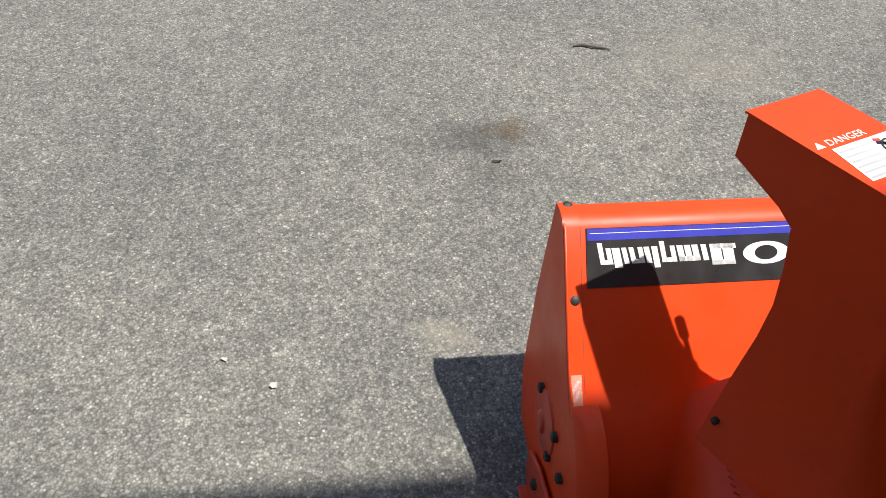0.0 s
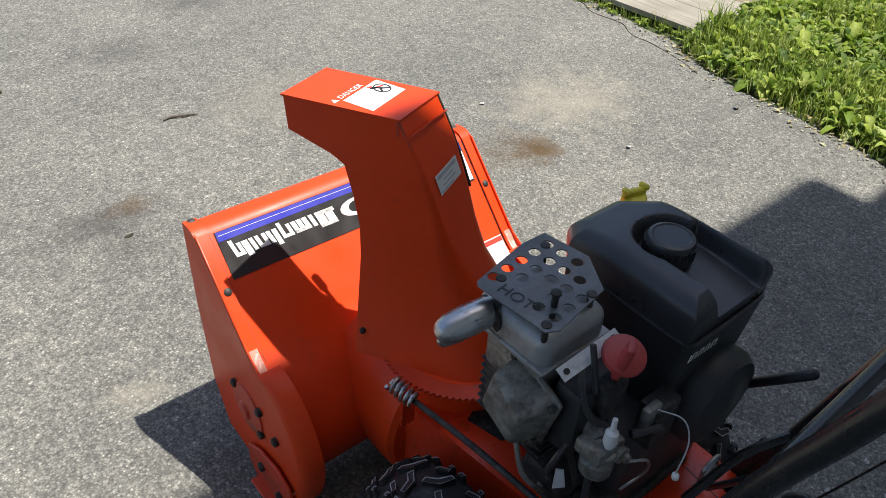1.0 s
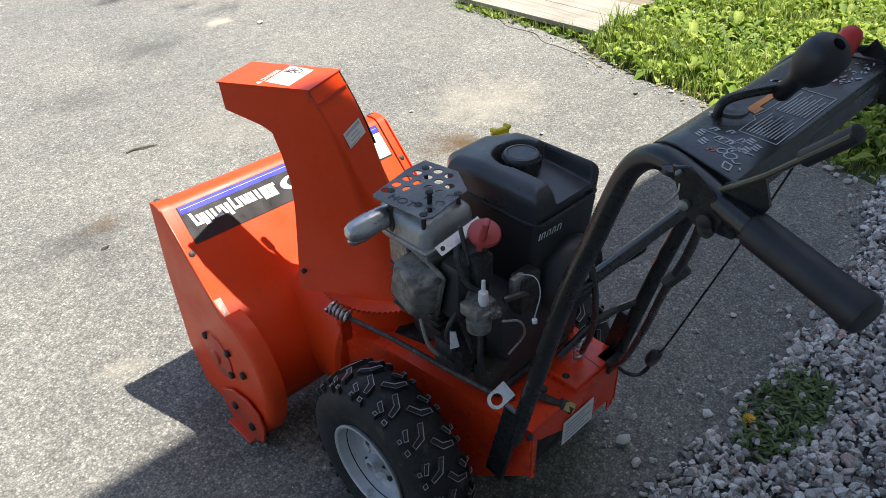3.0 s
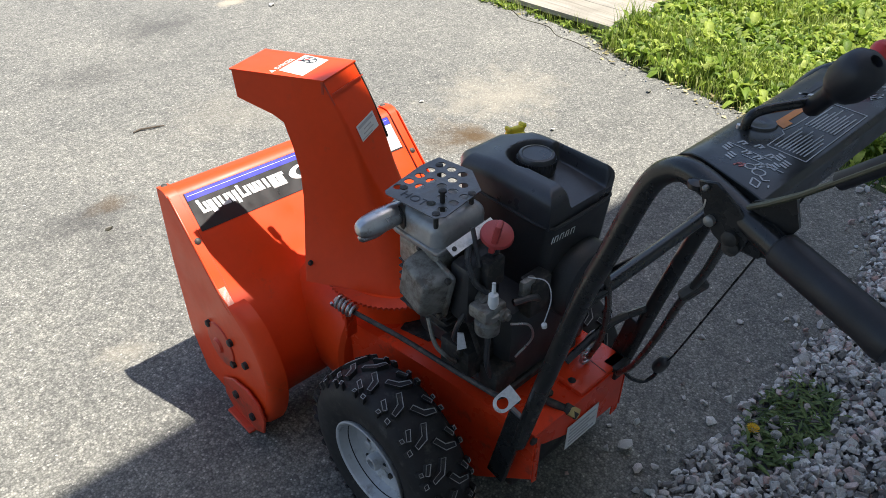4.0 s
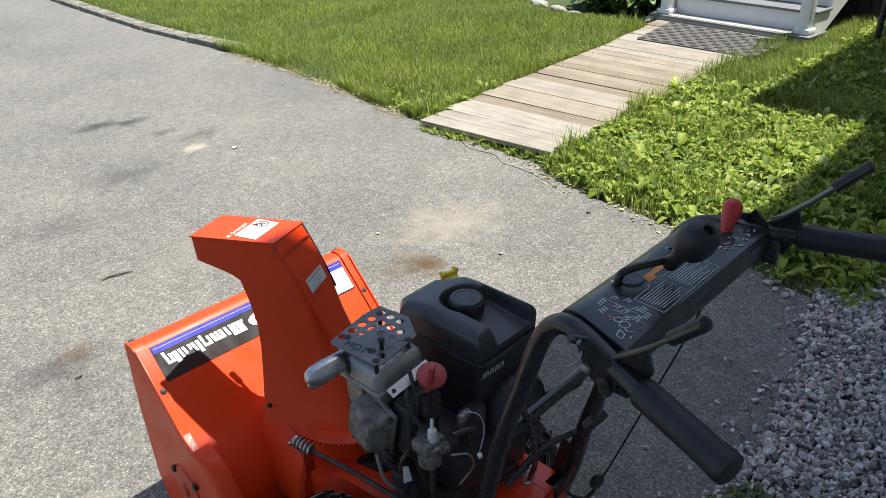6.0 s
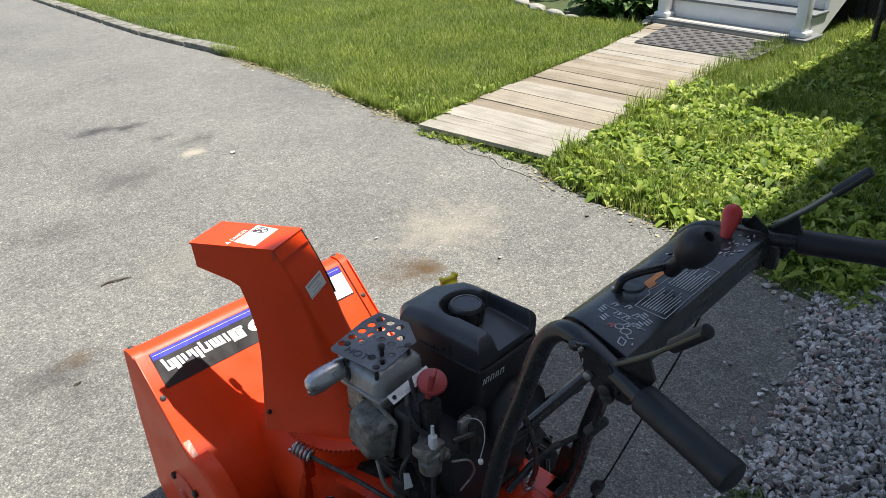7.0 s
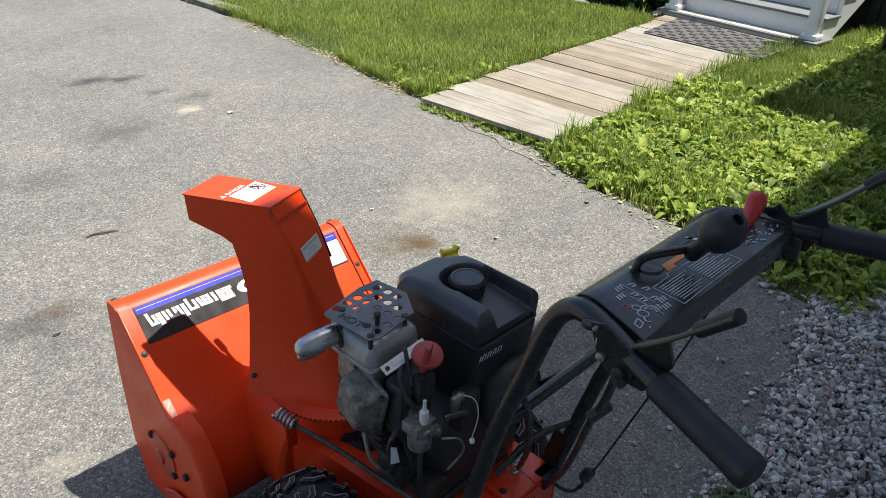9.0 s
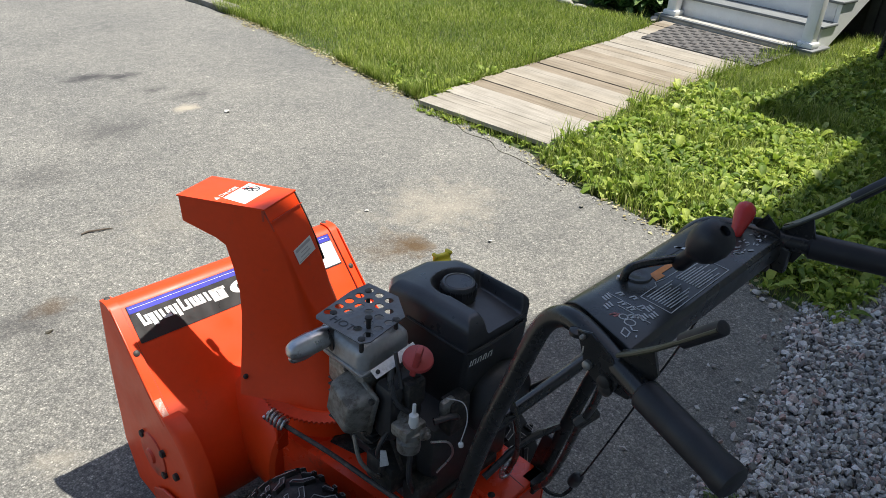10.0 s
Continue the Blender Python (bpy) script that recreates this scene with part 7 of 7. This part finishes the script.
# small chips and pebbles lying on the asphalt
spots = []
for k in range(420):
    x, y = r7.uniform(-1.6, 2.2), r7.uniform(-0.3, 4.2)
    if abs(x) < 0.37 and -0.28 < y < 0.75:
        continue
    s = 0.0022 + 0.0035 * r7.beta(1.2, 4)
    spots.append((x, y, s * 0.5, s))
for k in range(260):
    y = r7.uniform(-0.2, 2.4)
    x = drive_edge(y) - abs(r7.normal()) * 0.10
    s = 0.003 + 0.006 * r7.beta(1.2, 3)
    spots.append((x, y, s * 0.5, s))
scatter_stones("asphalt_chips", spots, PEBBLE, "small pale stone chips scattered on the asphalt", 23, "stone chips")

# single stones that stand out
for k, (x, y, s, tone) in enumerate(((-0.257, 1.492, 0.013, 0), (-0.313, 2.662, 0.017, 0), (0.274, -0.261, 0.020, 1), (1.426, 0.942, 0.010, 1), (1.411, 3.067, 0.017, 1), (1.200, 1.518, 0.009, 1), (2.05, 0.886, 0.012, 0),
                                 (0.757, -0.177, 0.011, 1), (0.30, -0.19, 0.007, 1), (0.90, -0.22, 0.010, 1), (1.10, -0.24, 0.010, 1), (0.52, -0.27, 0.007, 1), (0.40, -0.31, 0.008, 1), (1.34, -0.27, 0.011, 1), (0.62, -0.30, 0.009, 1), (1.95, -0.06, 0.017, 1), (1.985, -0.09, 0.015, 1), (1.92, -0.10, 0.013, 1), (1.90, -0.15, 0.016, 1), (1.95, -0.14, 0.012, 1), (-0.86, 0.78, 0.010, 1), (-0.97, 0.86, 0.009, 1))):
    vs, fs = TEMPLATES[(k * 5) % len(TEMPLATES)]
    bm = bm_new()
    vv = [bm.verts.new((c[0] * s * 1.25, c[1] * s, c[2] * s * 0.75)) for c in vs]
    for f in fs:
        bm.faces.new([vv[q] for q in f])
    bevel_all(bm, s * 0.10, 1, 25)
    ob = single("stone", bm, LOOSE_STONE if tone else KERB, "pale broken stone lying on the asphalt" if tone else "grey pebble lying on the asphalt", "stone", "loose stones", "", 45)
    ob.matrix_world = pose(x, y, s * 0.6, 0, 0, 67 * k)

# twig
bm = bm_new()
tube(bm, [(0.112, 2.10, 0.006), (0.145, 2.105, 0.007), (0.18, 2.088, 0.009), (0.205, 2.085, 0.007), (0.238, 2.074, 0.006)], [0.003, 0.0045, 0.004, 0.0038, 0.002], 7, 4)
single("twig", bm, STICK, "short dry brown twig lying on the asphalt", "twig")

# dandelion in the gravel
plant = thing("dandelion", "small green weed with one yellow flower in the gravel", "weed")
verts, faces = [], []
r8 = np.random.RandomState(77)
for k in range(500):
    a = r8.uniform(0, 6.28)
    d = math.sqrt(r8.uniform())
    leaf_mesh(verts, faces, (0.63 + 0.185 * d * math.cos(a), -0.50 + 0.085 * d * math.sin(a), 0.012 + 0.012 * r8.uniform()), r8.uniform(0, 6.28), r8.uniform(0.0, 0.9), r8.uniform(0.018, 0.055), r8.uniform(0.002, 0.0055), 0.4)
me = bpy.data.meshes.new("leaves")
me.from_pydata(verts, [], faces)
me.materials.append(WILD)
ob = new("leaves", me)
ob.parent = plant
bm = bm_new()
for k in range(40):
    a = 2.4 * k
    d = 0.0016 * math.sqrt(k) * 1.1
    box(bm, (-0.001, -0.0015, 0), (0.007, 0.0015, 0.001), 0, 1, Matrix.Translation((0.528 + d * math.cos(a), -0.452 + d * math.sin(a), 0.040 - 0.0002 * k)) @ pose(0, 0, 0, 0, -25 - 12 * (1 - k / 40), math.degrees(a)))
part("flower", bm, PETAL, plant, "yellow dandelion flower", None)
bm = bm_new()
tube(bm, [(0.545, -0.47, 0.0), (0.535, -0.46, 0.02), (0.528, -0.452, 0.040)], 0.0016, 6, 3)
part("stalk", bm, WEED, plant)

# dry leaf litter along the edge of the asphalt
r9 = np.random.RandomState(41)
verts, faces = [], []
for k in range(2300):
    y = r9.uniform(-0.2, 5.3) if k < 1100 else r9.uniform(2.6, 5.2)
    patch = noise.noise(Vector((y * 2.6, 3, 8)))
    if r9.uniform() > 0.5 + 1.3 * patch:
        continue
    x = drive_edge(y) + r9.normal() * (0.035 + 0.05 * max(0, patch)) - 0.01
    if in_boardwalk(x, y):
        continue
    leaf_mesh(verts, faces, (x, y, max(0.004, lift(x, y) + 0.002)), r9.uniform(0, 6.28), r9.uniform(-0.1, 0.5), r9.uniform(0.012, 0.035), r9.uniform(0.003, 0.009), 0.2)
raw_object("dry_litter", verts, faces, leaf_material("dry_leaves", [(0.0, (0.22, 0.17, 0.09)), (0.6, (0.42, 0.36, 0.20)), (1.0, (0.55, 0.52, 0.40))], 0.8, 0.2), "dry tan leaf litter along the edge of the asphalt", "leaf litter")

# crack in the asphalt near the edge
bm = bm_new()
tube(bm, [(2.465, 2.30, 0.0), (2.40, 2.06, 0.0006), (2.345, 1.94, 0.0004), (2.36, 1.76, 0.0006), (2.29, 1.64, 0.0004), (2.285, 1.50, 0.0006), (2.235, 1.28, 0.0006), (2.19, 1.18, 0.0)], [0.001, 0.0026, 0.0010, 0.0028, 0.0012, 0.0024, 0.0012, 0.001], 6, 4)
single("crack_line", bm, SOIL, "thin dark crack in the asphalt near the lawn", "crack", "", "structure")
